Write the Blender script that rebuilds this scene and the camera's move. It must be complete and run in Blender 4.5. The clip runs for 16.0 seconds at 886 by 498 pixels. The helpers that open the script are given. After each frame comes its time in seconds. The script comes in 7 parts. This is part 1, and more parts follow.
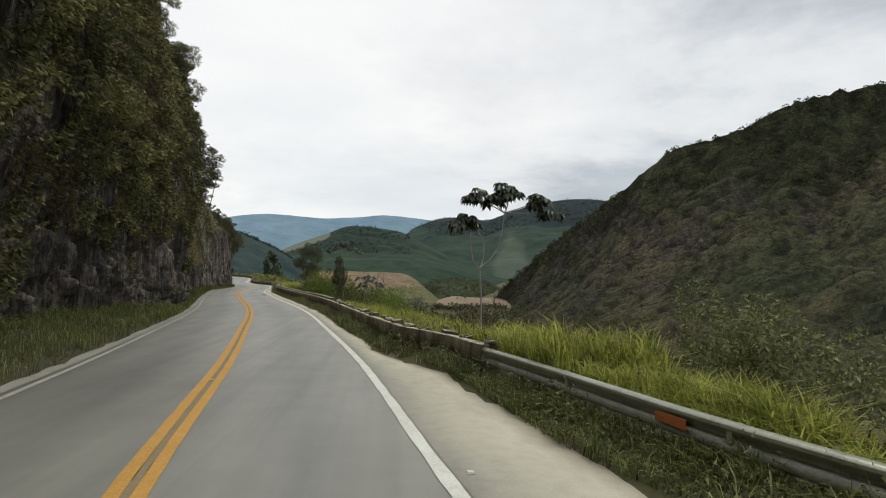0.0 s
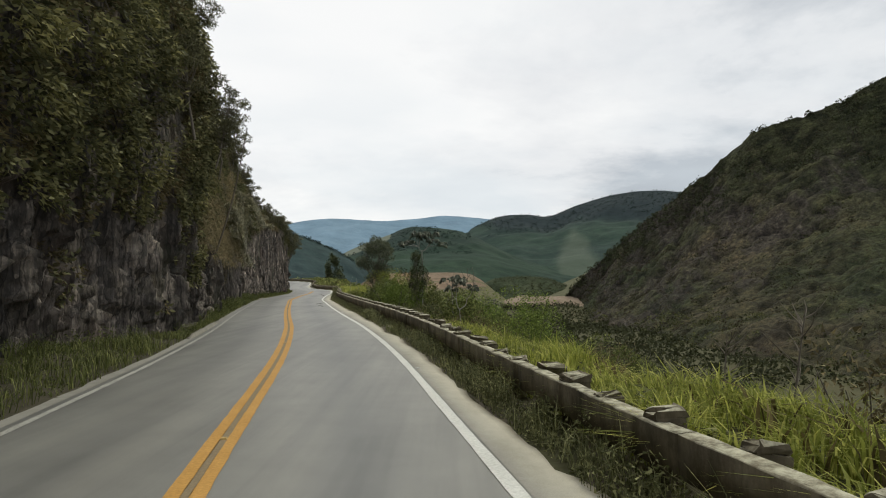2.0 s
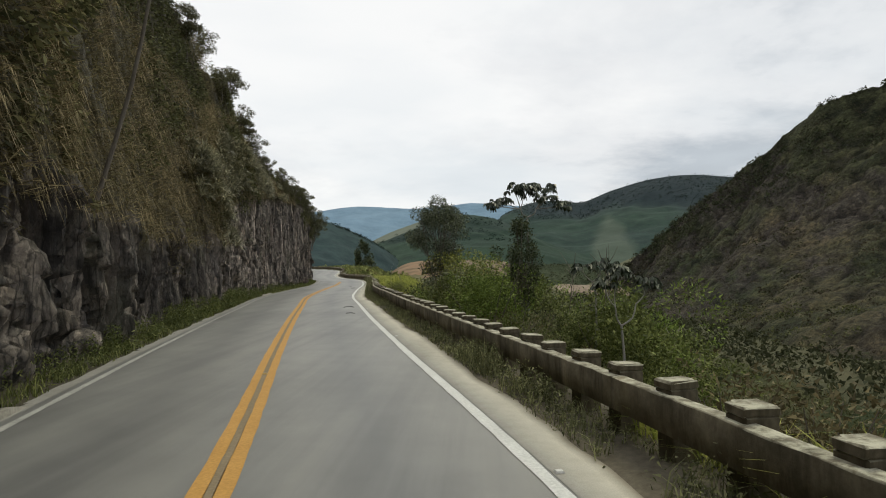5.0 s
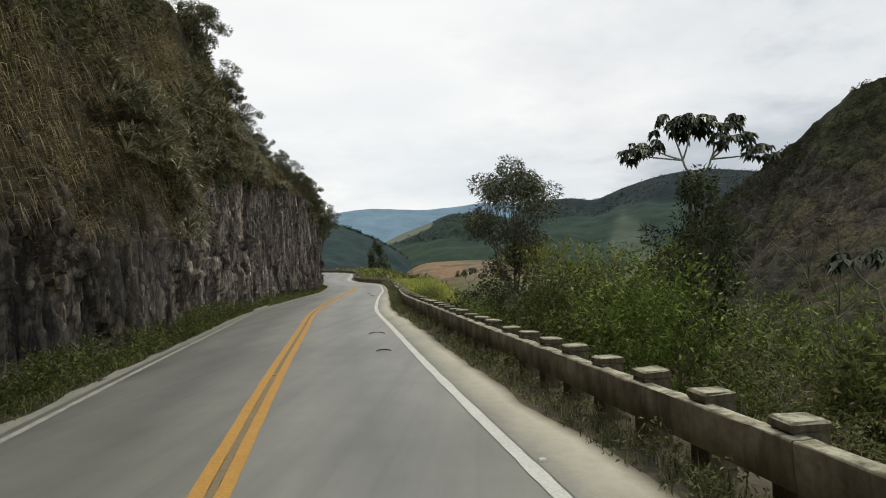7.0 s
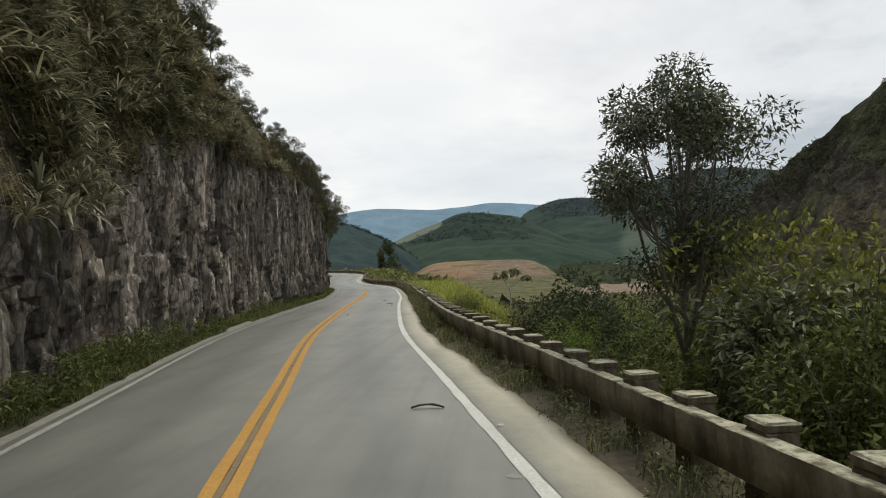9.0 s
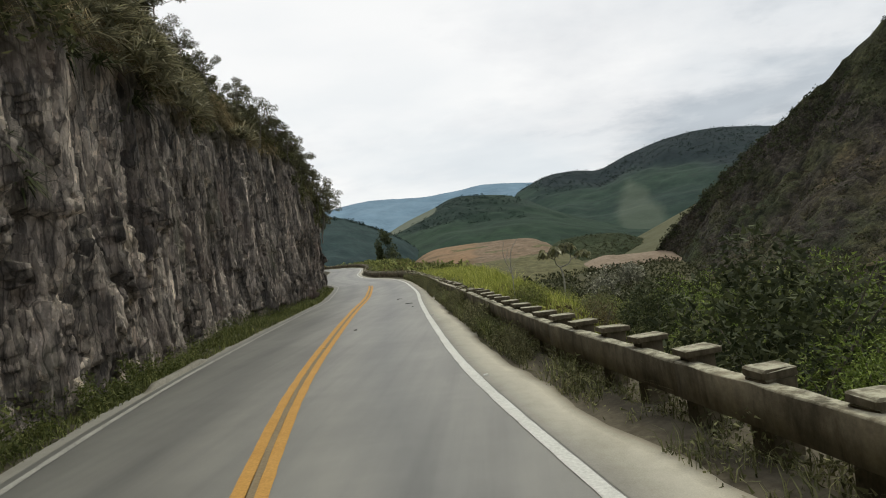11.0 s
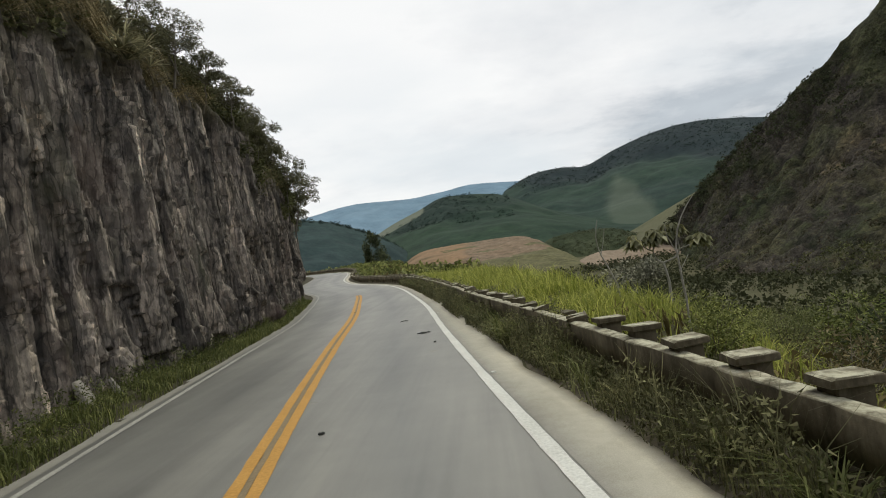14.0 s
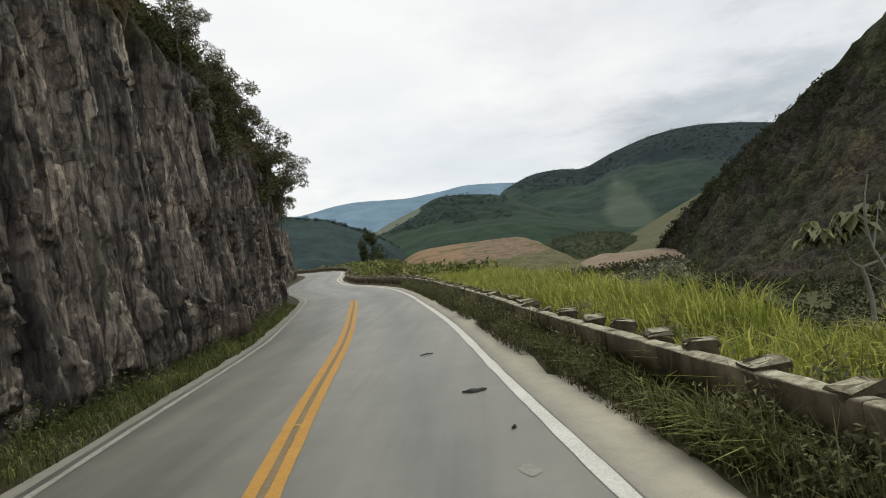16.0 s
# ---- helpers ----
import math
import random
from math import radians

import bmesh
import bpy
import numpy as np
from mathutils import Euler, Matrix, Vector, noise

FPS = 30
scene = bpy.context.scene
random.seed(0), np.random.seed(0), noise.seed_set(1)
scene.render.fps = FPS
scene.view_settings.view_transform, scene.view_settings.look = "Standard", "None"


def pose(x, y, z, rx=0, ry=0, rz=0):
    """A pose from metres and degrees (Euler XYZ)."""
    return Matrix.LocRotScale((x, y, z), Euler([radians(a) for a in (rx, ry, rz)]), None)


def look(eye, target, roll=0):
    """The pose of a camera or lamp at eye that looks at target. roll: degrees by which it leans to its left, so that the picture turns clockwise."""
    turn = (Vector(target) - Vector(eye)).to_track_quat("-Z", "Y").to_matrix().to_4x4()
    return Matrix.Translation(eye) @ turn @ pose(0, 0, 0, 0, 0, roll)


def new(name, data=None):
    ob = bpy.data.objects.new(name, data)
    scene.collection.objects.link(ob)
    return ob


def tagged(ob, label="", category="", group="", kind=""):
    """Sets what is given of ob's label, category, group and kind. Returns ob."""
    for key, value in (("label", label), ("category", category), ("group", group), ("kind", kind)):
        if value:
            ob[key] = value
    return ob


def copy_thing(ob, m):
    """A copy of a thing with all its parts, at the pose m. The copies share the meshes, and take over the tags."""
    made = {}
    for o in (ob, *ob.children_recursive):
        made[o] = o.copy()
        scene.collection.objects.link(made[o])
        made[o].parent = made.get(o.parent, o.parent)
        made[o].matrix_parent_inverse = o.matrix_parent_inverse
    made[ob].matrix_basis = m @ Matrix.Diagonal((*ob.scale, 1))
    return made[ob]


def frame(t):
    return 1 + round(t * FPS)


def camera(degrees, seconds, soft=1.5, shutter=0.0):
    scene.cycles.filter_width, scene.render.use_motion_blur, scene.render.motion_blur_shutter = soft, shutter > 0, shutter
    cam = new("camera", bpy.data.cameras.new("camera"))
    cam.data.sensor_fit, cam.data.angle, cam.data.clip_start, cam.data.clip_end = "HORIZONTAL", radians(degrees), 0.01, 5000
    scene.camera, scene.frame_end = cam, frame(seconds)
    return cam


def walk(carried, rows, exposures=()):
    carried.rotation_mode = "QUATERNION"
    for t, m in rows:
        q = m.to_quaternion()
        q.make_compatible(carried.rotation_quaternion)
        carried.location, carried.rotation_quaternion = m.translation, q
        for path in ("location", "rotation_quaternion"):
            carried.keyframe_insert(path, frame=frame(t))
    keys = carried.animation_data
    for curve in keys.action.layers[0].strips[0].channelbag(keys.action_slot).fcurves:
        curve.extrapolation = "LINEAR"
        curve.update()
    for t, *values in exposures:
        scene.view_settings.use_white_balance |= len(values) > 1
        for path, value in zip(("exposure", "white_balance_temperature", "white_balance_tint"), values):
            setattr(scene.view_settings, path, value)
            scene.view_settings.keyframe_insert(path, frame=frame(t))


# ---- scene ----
# Camera: metres, degrees. Columns: seconds, x, y, z, yaw, pitch, roll.
cam = camera(72.0, 16.0, soft=1.05)
PATH_ROWS = [
    (0.0, -4.22, -1.65, 2.28, -5.63, 2.89, -1.27),
    (0.5, -4.70, 2.75, 2.22, -4.12, 2.91, -1.15),
    (1.0, -5.27, 7.22, 2.29, -2.55, 2.85, -0.64),
    (1.5, -6.05, 11.84, 2.32, -1.27, 2.88, -0.12),
    (2.0, -6.91, 16.34, 2.30, 0.01, 2.81, 0.30),
    (2.5, -7.77, 20.75, 2.28, 0.91, 2.43, 0.31),
    (3.0, -8.54, 24.85, 2.29, 1.51, 2.06, 0.29),
    (3.5, -9.34, 28.67, 2.33, 1.83, 1.99, -0.33),
    (4.0, -9.98, 31.98, 2.32, 2.06, 1.86, -0.05),
    (6.5, -13.85, 48.67, 2.27, 3.60, 1.64, 1.01),
    (7.0, -14.57, 51.59, 2.31, 3.76, 1.78, 1.50),
    (7.5, -15.27, 54.49, 2.34, 3.87, 1.87, 1.45),
    (8.0, -15.93, 57.31, 2.33, 4.07, 1.98, 1.33),
    (8.5, -16.62, 60.02, 2.39, 4.18, 1.91, 1.52),
    (9.0, -17.26, 62.71, 2.43, 4.53, 1.80, 1.50),
    (11.5, -20.51, 76.03, 2.41, 4.06, 0.36, 7.70),
    (12.0, -20.92, 78.38, 2.38, 3.97, 0.48, 8.08),
    (12.5, -21.38, 80.51, 2.36, 3.11, 0.43, 7.49),
    (13.0, -21.73, 82.61, 2.36, 3.30, 0.30, 8.57),
    (13.5, -22.10, 84.67, 2.36, 3.08, 0.26, 8.49),
    (14.0, -22.53, 86.80, 2.36, 3.11, 0.44, 8.39),
    (14.5, -23.00, 88.93, 2.36, 3.14, 0.60, 7.86),
    (15.0, -23.41, 91.15, 2.34, 3.20, 0.64, 7.89),
    (15.5, -23.83, 93.34, 2.34, 2.99, 0.52, 7.58),
    (16.0, -24.25, 95.51, 2.35, 2.68, 0.41, 7.42),
]
walk(cam, [(t, pose(x, y, z, 90 + pitch, roll, yaw)) for t, x, y, z, yaw, pitch, roll in PATH_ROWS])

# ---- world and light: a bright overcast sky ----
SUN_ELEV, SUN_ROT = radians(58), radians(-35)
world = bpy.data.worlds.new("overcast_sky")
scene.world = world
world.use_nodes = True
wn, wl = world.node_tree.nodes, world.node_tree.links
wn.clear()
w_out = wn.new("ShaderNodeOutputWorld")
w_bg = wn.new("ShaderNodeBackground")
w_sky = wn.new("ShaderNodeTexSky")
w_sky.sky_type, w_sky.sun_disc = "NISHITA", False
w_sky.sun_elevation, w_sky.sun_rotation = SUN_ELEV, SUN_ROT
w_tc = wn.new("ShaderNodeTexCoord")
# the cloud deck lies on a plane overhead: direction divided by its height
w_sep = wn.new("ShaderNodeSeparateXYZ")
wl.new(w_tc.outputs["Generated"], w_sep.inputs[0])
w_z = wn.new("ShaderNodeMath"); w_z.operation = "MAXIMUM"; w_z.inputs[1].default_value = 0.0
wl.new(w_sep.outputs["Z"], w_z.inputs[0])
w_z2 = wn.new("ShaderNodeMath"); w_z2.operation = "ADD"; w_z2.inputs[1].default_value = 0.16
wl.new(w_z.outputs[0], w_z2.inputs[0])
w_div = wn.new("ShaderNodeVectorMath"); w_div.operation = "DIVIDE"
w_com = wn.new("ShaderNodeCombineXYZ")
for k in range(3):
    wl.new(w_z2.outputs[0], w_com.inputs[k])
wl.new(w_tc.outputs["Generated"], w_div.inputs[0]); wl.new(w_com.outputs[0], w_div.inputs[1])
w_n1 = wn.new("ShaderNodeTexNoise"); w_n1.inputs["Scale"].default_value = 0.75; w_n1.inputs["Detail"].default_value = 7.0
w_n1.inputs["Roughness"].default_value = 0.58; w_n1.inputs["Distortion"].default_value = 0.15
w_shift = wn.new("ShaderNodeVectorMath"); w_shift.operation = "ADD"; w_shift.inputs[1].default_value = (5.2, 1.7, 3.1)
wl.new(w_div.outputs[0], w_shift.inputs[0])
wl.new(w_shift.outputs[0], w_n1.inputs["Vector"])
# the deck is thicker and greyer towards the right-hand hills
w_east = wn.new("ShaderNodeMapRange"); w_east.inputs["From Min"].default_value, w_east.inputs["From Max"].default_value = -0.15, 0.65
w_east.inputs["To Min"].default_value, w_east.inputs["To Max"].default_value = 0.10, -0.12
wl.new(w_sep.outputs["X"], w_east.inputs["Value"])
w_fac = wn.new("ShaderNodeMath"); w_fac.operation = "ADD"
wl.new(w_n1.outputs["Fac"], w_fac.inputs[0]); wl.new(w_east.outputs["Result"], w_fac.inputs[1])
w_ramp = wn.new("ShaderNodeValToRGB")
cr = w_ramp.color_ramp
cr.elements[0].position, cr.elements[0].color = 0.345, (0.50, 0.54, 0.58, 1)
cr.elements[1].position, cr.elements[1].color = 0.62, (0.99, 0.99, 0.975, 1)
el = cr.elements.new(0.47); el.color = (0.845, 0.855, 0.86, 1)
wl.new(w_fac.outputs[0], w_ramp.inputs[0])
w_skys = wn.new("ShaderNodeVectorMath"); w_skys.operation = "SCALE"; w_skys.inputs["Scale"].default_value = 0.10
wl.new(w_sky.outputs[0], w_skys.inputs[0])
w_mix = wn.new("ShaderNodeMix"); w_mix.data_type = "RGBA"; w_mix.inputs["Factor"].default_value = 0.93
wl.new(w_skys.outputs[0], w_mix.inputs["A"]); wl.new(w_ramp.outputs[0], w_mix.inputs["B"])
# thin bluish veils low over the hills
w_map = wn.new("ShaderNodeMapping"); w_map.inputs["Scale"].default_value = (1.8, 1.8, 6.0)
wl.new(w_tc.outputs["Generated"], w_map.inputs[0])
w_n2 = wn.new("ShaderNodeTexNoise"); w_n2.inputs["Scale"].default_value = 1.7; w_n2.inputs["Detail"].default_value = 5.0
wl.new(w_map.outputs[0], w_n2.inputs["Vector"])
w_veil = wn.new("ShaderNodeValToRGB")
w_veil.color_ramp.elements[0].position, w_veil.color_ramp.elements[0].color = 0.40, (0, 0, 0, 1)
w_veil.color_ramp.elements[1].position, w_veil.color_ramp.elements[1].color = 0.62, (0.75, 0.75, 0.75, 1)
wl.new(w_n2.outputs["Fac"], w_veil.inputs[0])
w_low = wn.new("ShaderNodeMapRange"); w_low.inputs["From Min"].default_value, w_low.inputs["From Max"].default_value = 0.10, 0.30
w_low.inputs["To Min"].default_value, w_low.inputs["To Max"].default_value = 1.0, 0.25
wl.new(w_sep.outputs["Z"], w_low.inputs["Value"])
w_vf = wn.new("ShaderNodeMath"); w_vf.operation = "MULTIPLY"
wl.new(w_veil.outputs[0], w_vf.inputs[0]); wl.new(w_low.outputs["Result"], w_vf.inputs[1])
w_mix2 = wn.new("ShaderNodeMix"); w_mix2.data_type = "RGBA"; w_mix2.inputs["B"].default_value = (0.70, 0.765, 0.81, 1)
wl.new(w_vf.outputs[0], w_mix2.inputs["Factor"]); wl.new(w_mix.outputs["Result"], w_mix2.inputs["A"])
wl.new(w_mix2.outputs["Result"], w_bg.inputs["Color"])
w_bg.inputs["Strength"].default_value = 1.0
wl.new(w_bg.outputs[0], w_out.inputs[0])

sun = new("sun", bpy.data.lights.new("sun", "SUN"))
sun.data.energy, sun.data.angle, sun.data.color = 1.35, radians(18), (1.0, 0.968, 0.72)
sun.matrix_world = look((0, 0, 60), (0 - 40 * math.sin(-SUN_ROT) * -1 * math.cos(SUN_ELEV) * -1, -40 * math.cos(SUN_ROT) * math.cos(SUN_ELEV), 60 - 40 * math.sin(SUN_ELEV)))
scene.view_settings.exposure = 0.0

# ---- numeric helpers ----


def hash01(*ints):
    h = np.zeros(np.broadcast(*ints).shape, dtype=np.uint64) + np.uint64(0x9E3779B97F4A7C15)
    for k, v in enumerate(ints):
        h = (h ^ (np.asarray(v, dtype=np.int64).astype(np.uint64) + np.uint64(0x7F4A7C15 + 977 * k))) * np.uint64(0xBF58476D1CE4E5B9)
        h = h ^ (h >> np.uint64(29))
    return (h >> np.uint64(11)).astype(np.float64) / float(1 << 53)


def vnoise(x, y, z=0.0, seed=0):
    """Smooth value noise, about -1 to 1."""
    x, y, z = np.broadcast_arrays(np.asarray(x, float), np.asarray(y, float), np.asarray(z, float))
    xi, yi, zi = np.floor(x), np.floor(y), np.floor(z)
    fx, fy, fz = x - xi, y - yi, z - zi
    fx, fy, fz = (f * f * (3 - 2 * f) for f in (fx, fy, fz))
    total = 0.0
    for dx in (0, 1):
        for dy in (0, 1):
            for dz in (0, 1):
                w = (fx if dx else 1 - fx) * (fy if dy else 1 - fy) * (fz if dz else 1 - fz)
                total = total + w * hash01(xi + dx, yi + dy, zi + dz, np.int64(seed))
    return total * 2 - 1


def fbm(x, y, z=0.0, octaves=4, seed=0, gain=0.5):
    total, amp, f = 0.0, 1.0, 1.0
    for k in range(octaves):
        total = total + amp * vnoise(np.asarray(x) * f, np.asarray(y) * f, np.asarray(z) * f, seed + 31 * k)
        amp, f = amp * gain, f * 2.03
    return total


def smooth(a, b, x):
    u = np.clip((np.asarray(x, float) - a) / (b - a), 0, 1)
    return u * u * (3 - 2 * u)


# ---- the road's centre line (the double yellow line) in plan ----
CENTRE = [(6.5, -70), (3.0, -50), (-0.3, -30), (-3.1, -15), (-5.0, -5), (-6.78, 5), (-8.28, 15), (-10.04, 25), (-11.89, 35), (-14.14, 45),
          (-16.75, 55), (-19.28, 65), (-21.68, 75), (-24.04, 85), (-25.76, 95), (-27.28, 105), (-28.66, 115), (-30.4, 125), (-32.3, 135),
          (-35.0, 146), (-38.9, 157), (-43.0, 168), (-46.6, 180), (-49.6, 192), (-52.0, 206), (-55.5, 222), (-62.5, 238), (-74, 251), (-90, 260), (-110, 266)]


def catmull(points, step):
    p = np.array(points, float)
    p = np.vstack([2 * p[0] - p[1], p, 2 * p[-1] - p[-2]])
    out = []
    for i in range(1, len(p) - 2):
        n = max(2, int(np.linalg.norm(p[i + 1] - p[i]) / step))
        f = np.linspace(0, 1, n, endpoint=False)[:, None]
        a, b, c, d = p[i - 1], p[i], p[i + 1], p[i + 2]
        out.append(0.5 * (2 * b + (c - a) * f + (2 * a - 5 * b + 4 * c - d) * f ** 2 + (3 * b - a - 3 * c + d) * f ** 3))
    return np.vstack(out + [p[-2:-1]])


_fine = catmull(CENTRE, 0.2)
_len = np.concatenate([[0], np.cumsum(np.linalg.norm(np.diff(_fine, axis=0), axis=1))])
ROAD_END = float(_len[-1])
S_AXIS = np.arange(0, ROAD_END, 0.5)
LINE = np.stack([np.interp(S_AXIS, _len, _fine[:, k]) for k in (0, 1)], 1)
_tan = np.gradient(LINE, axis=0)
_tan /= np.linalg.norm(_tan, axis=1)[:, None]
NORMAL = np.stack([_tan[:, 1], -_tan[:, 0]], 1)      # to the road's right


def s_of_y(y):
    return np.interp(y, LINE[:, 1], S_AXIS)


def y_of_s(s):
    return np.interp(s, S_AXIS, LINE[:, 1])


def at_road(s, off):
    """Plan place of a point at distance s along the road and off metres to the right of its centre."""
    s, off = np.broadcast_arrays(np.asarray(s, float), np.asarray(off, float))
    x = np.interp(s, S_AXIS, LINE[:, 0]) + off * np.interp(s, S_AXIS, NORMAL[:, 0])
    y = np.interp(s, S_AXIS, LINE[:, 1]) + off * np.interp(s, S_AXIS, NORMAL[:, 1])
    return x, y


def road_z(s):
    """The road climbs a little past the far bend."""
    return 1.9 * smooth(165, 262, y_of_s(s))


def road_coords(x, y):
    """Nearest s and signed offset of plan points."""
    pts = np.stack([np.ravel(x), np.ravel(y)], 1)
    s_out, o_out = np.empty(len(pts)), np.empty(len(pts))
    ref = LINE[::4]
    for i in range(0, len(pts), 4000):
        p = pts[i:i + 4000]
        d = ((p[:, None, :] - ref[None]) ** 2).sum(2)
        k = np.argmin(d, 1) * 4
        v = p - LINE[k]
        s_out[i:i + 4000] = S_AXIS[k] + v[:, 0] * _tan[k, 0] + v[:, 1] * _tan[k, 1]
        o = v[:, 0] * NORMAL[k, 0] + v[:, 1] * NORMAL[k, 1]
        o_out[i:i + 4000] = np.where(o < 0, -1, 1) * np.sqrt(d[np.arange(len(p)), k // 4] - np.minimum((v[:, 0] * _tan[k, 0] + v[:, 1] * _tan[k, 1]) ** 2, d[np.arange(len(p)), k // 4]))
    return s_out.reshape(np.shape(x)), o_out.reshape(np.shape(x))


def knots(y, *pairs):
    return np.interp(y, [p[0] for p in pairs], [p[1] for p in pairs])


def shoulder_edge(y):
    return knots(y, (-20, 5.6), (4, 5.6), (6, 5.42), (12.5, 5.45), (13.5, 5.25), (14.6, 5.0), (15.8, 4.62), (18.3, 4.37), (45, 4.35), (58, 4.6), (118, 4.5), (150, 4.4))


def barrier_off(y):
    """Front face of the concrete parapet, from the centre line."""
    return knots(y, (11.2, 5.95), (14, 5.7), (17, 5.0), (22, 4.8), (30, 4.75), (45, 4.95), (60, 5.05), (85, 5.12), (100, 5.1), (110, 4.75), (118, 4.7), (260, 4.7))


def cliff_base(y):
    return -knots(y, (-70, 9.5), (0, 9.5), (20, 9.2), (30, 8.6), (36, 7.2), (42, 5.4), (48, 4.7), (66, 5.2), (76, 4.6), (82, 5.5), (86, 4.6), (102, 5.8), (110, 5.2), (122, 4.7), (135, 4.8), (160, 5.5), (266, 6.0))


# ---- mesh helpers ----


def mesh_from(name, verts, faces, material, smooth_shade=False):
    me = bpy.data.meshes.new(name)
    verts = np.asarray(verts, dtype=np.float32).reshape(-1, 3)
    faces = np.asarray(faces, dtype=np.int32)
    n, k = faces.shape
    me.vertices.add(len(verts)); me.vertices.foreach_set("co", verts.ravel())
    me.loops.add(n * k); me.loops.foreach_set("vertex_index", faces.ravel())
    me.polygons.add(n)
    me.polygons.foreach_set("loop_start", np.arange(0, n * k, k, dtype=np.int32))
    me.update(calc_edges=True)
    me.validate()
    if smooth_shade:
        me.polygons.foreach_set("use_smooth", np.ones(n, dtype=bool))
    if material:
        me.materials.append(material)
    return me


def thing(name, me, label="", category="", group="", kind="", parent=None):
    ob = new(name, me)
    if parent:
        ob.parent = parent
    return tagged(ob, label, category, group, kind)


def grid_faces(nu, nv):
    i = np.arange((nu - 1) * nv).reshape(nu - 1, nv)[:, :-1].ravel()
    return np.stack([i, i + nv, i + nv + 1, i + 1], 1)


def strip(name, s, offs, zs, material, smooth_shade=True):
    """A ribbon along the road: offs and zs are arrays (len(s), columns)."""
    s = np.asarray(s, float)
    x, y = at_road(s[:, None] + 0 * offs, offs)
    v = np.stack([x, y, zs + road_z(s)[:, None]], 2)
    return mesh_from(name, v.reshape(-1, 3), grid_faces(len(s), offs.shape[1])[:, ::-1], material, smooth_shade)


def part(name, bm, material, parent, label=""):
    me = bpy.data.meshes.new(name)
    bm.to_mesh(me); bm.free()
    me.materials.append(material)
    ob = new(name, me)
    ob.parent = parent
    if label:
        ob["label"] = label
    return ob


# ---- materials ----


def node_material(name):
    m = bpy.data.materials.new(name)
    m.use_nodes = True
    nt = m.node_tree
    bsdf = nt.nodes["Principled BSDF"]
    return m, nt.nodes, nt.links, bsdf


def noise_node(nodes, links, scale, detail=4.0, rough=0.55, stretch=None, coord="Object"):
    tc = nodes.new("ShaderNodeTexCoord")
    nz = nodes.new("ShaderNodeTexNoise")
    nz.inputs["Scale"].default_value, nz.inputs["Detail"].default_value, nz.inputs["Roughness"].default_value = scale, detail, rough
    if stretch:
        mp = nodes.new("ShaderNodeMapping")
        mp.inputs["Scale"].default_value = stretch
        links.new(tc.outputs[coord], mp.inputs[0]); links.new(mp.outputs[0], nz.inputs["Vector"])
    else:
        links.new(tc.outputs[coord], nz.inputs["Vector"])
    return nz.outputs["Fac"]


def ramp_node(nodes, links, fac, *stops):
    r = nodes.new("ShaderNodeValToRGB")
    e = r.color_ramp.elements
    while len(e) < len(stops):
        e.new(0.5)
    for k, (p, c) in enumerate(stops):
        e[k].position = p
        e[k].color = (*c, 1) if len(c) == 3 else c
    links.new(fac, r.inputs[0])
    return r.outputs[0]


def mix_node(nodes, links, fac, a, b, blend="MIX"):
    mx = nodes.new("ShaderNodeMix"); mx.data_type, mx.blend_type = "RGBA", blend
    for sock, v in ((mx.inputs["Factor"], fac), (mx.inputs["A"], a), (mx.inputs["B"], b)):
        if isinstance(v, (int, float)):
            sock.default_value = v
        elif isinstance(v, tuple):
            sock.default_value = (*v, 1)
        else:
            links.new(v, sock)
    return mx.outputs["Result"]


def bump_node(nodes, links, bsdf, height, strength, distance):
    b = nodes.new("ShaderNodeBump")
    b.inputs["Strength"].default_value, b.inputs["Distance"].default_value = strength, distance
    links.new(height, b.inputs["Height"]); links.new(b.outputs[0], bsdf.inputs["Normal"])


def plain(name, dark, light, scale, fine, rough=0.85, bump=0.4, dist=0.02, stretch=None):
    """Two tones mixed by coarse and fine noise, with a fine relief."""
    m, n, l, b = node_material(name)
    coarse = noise_node(n, l, scale, 5, 0.6, stretch)
    small = noise_node(n, l, fine, 5, 0.65, stretch)
    c1 = ramp_node(n, l, coarse, (0.3, dark), (0.7, light))
    c2 = ramp_node(n, l, small, (0.25, tuple(0.62 * v for v in dark)), (0.75, tuple(min(1, 1.18 * v) for v in light)))
    l.new(mix_node(n, l, 0.5, c1, c2), b.inputs["Base Color"])
    b.inputs["Roughness"].default_value = rough
    b.inputs["Specular IOR Level"].default_value = 0.25
    bump_node(n, l, b, small, bump, dist)
    return m


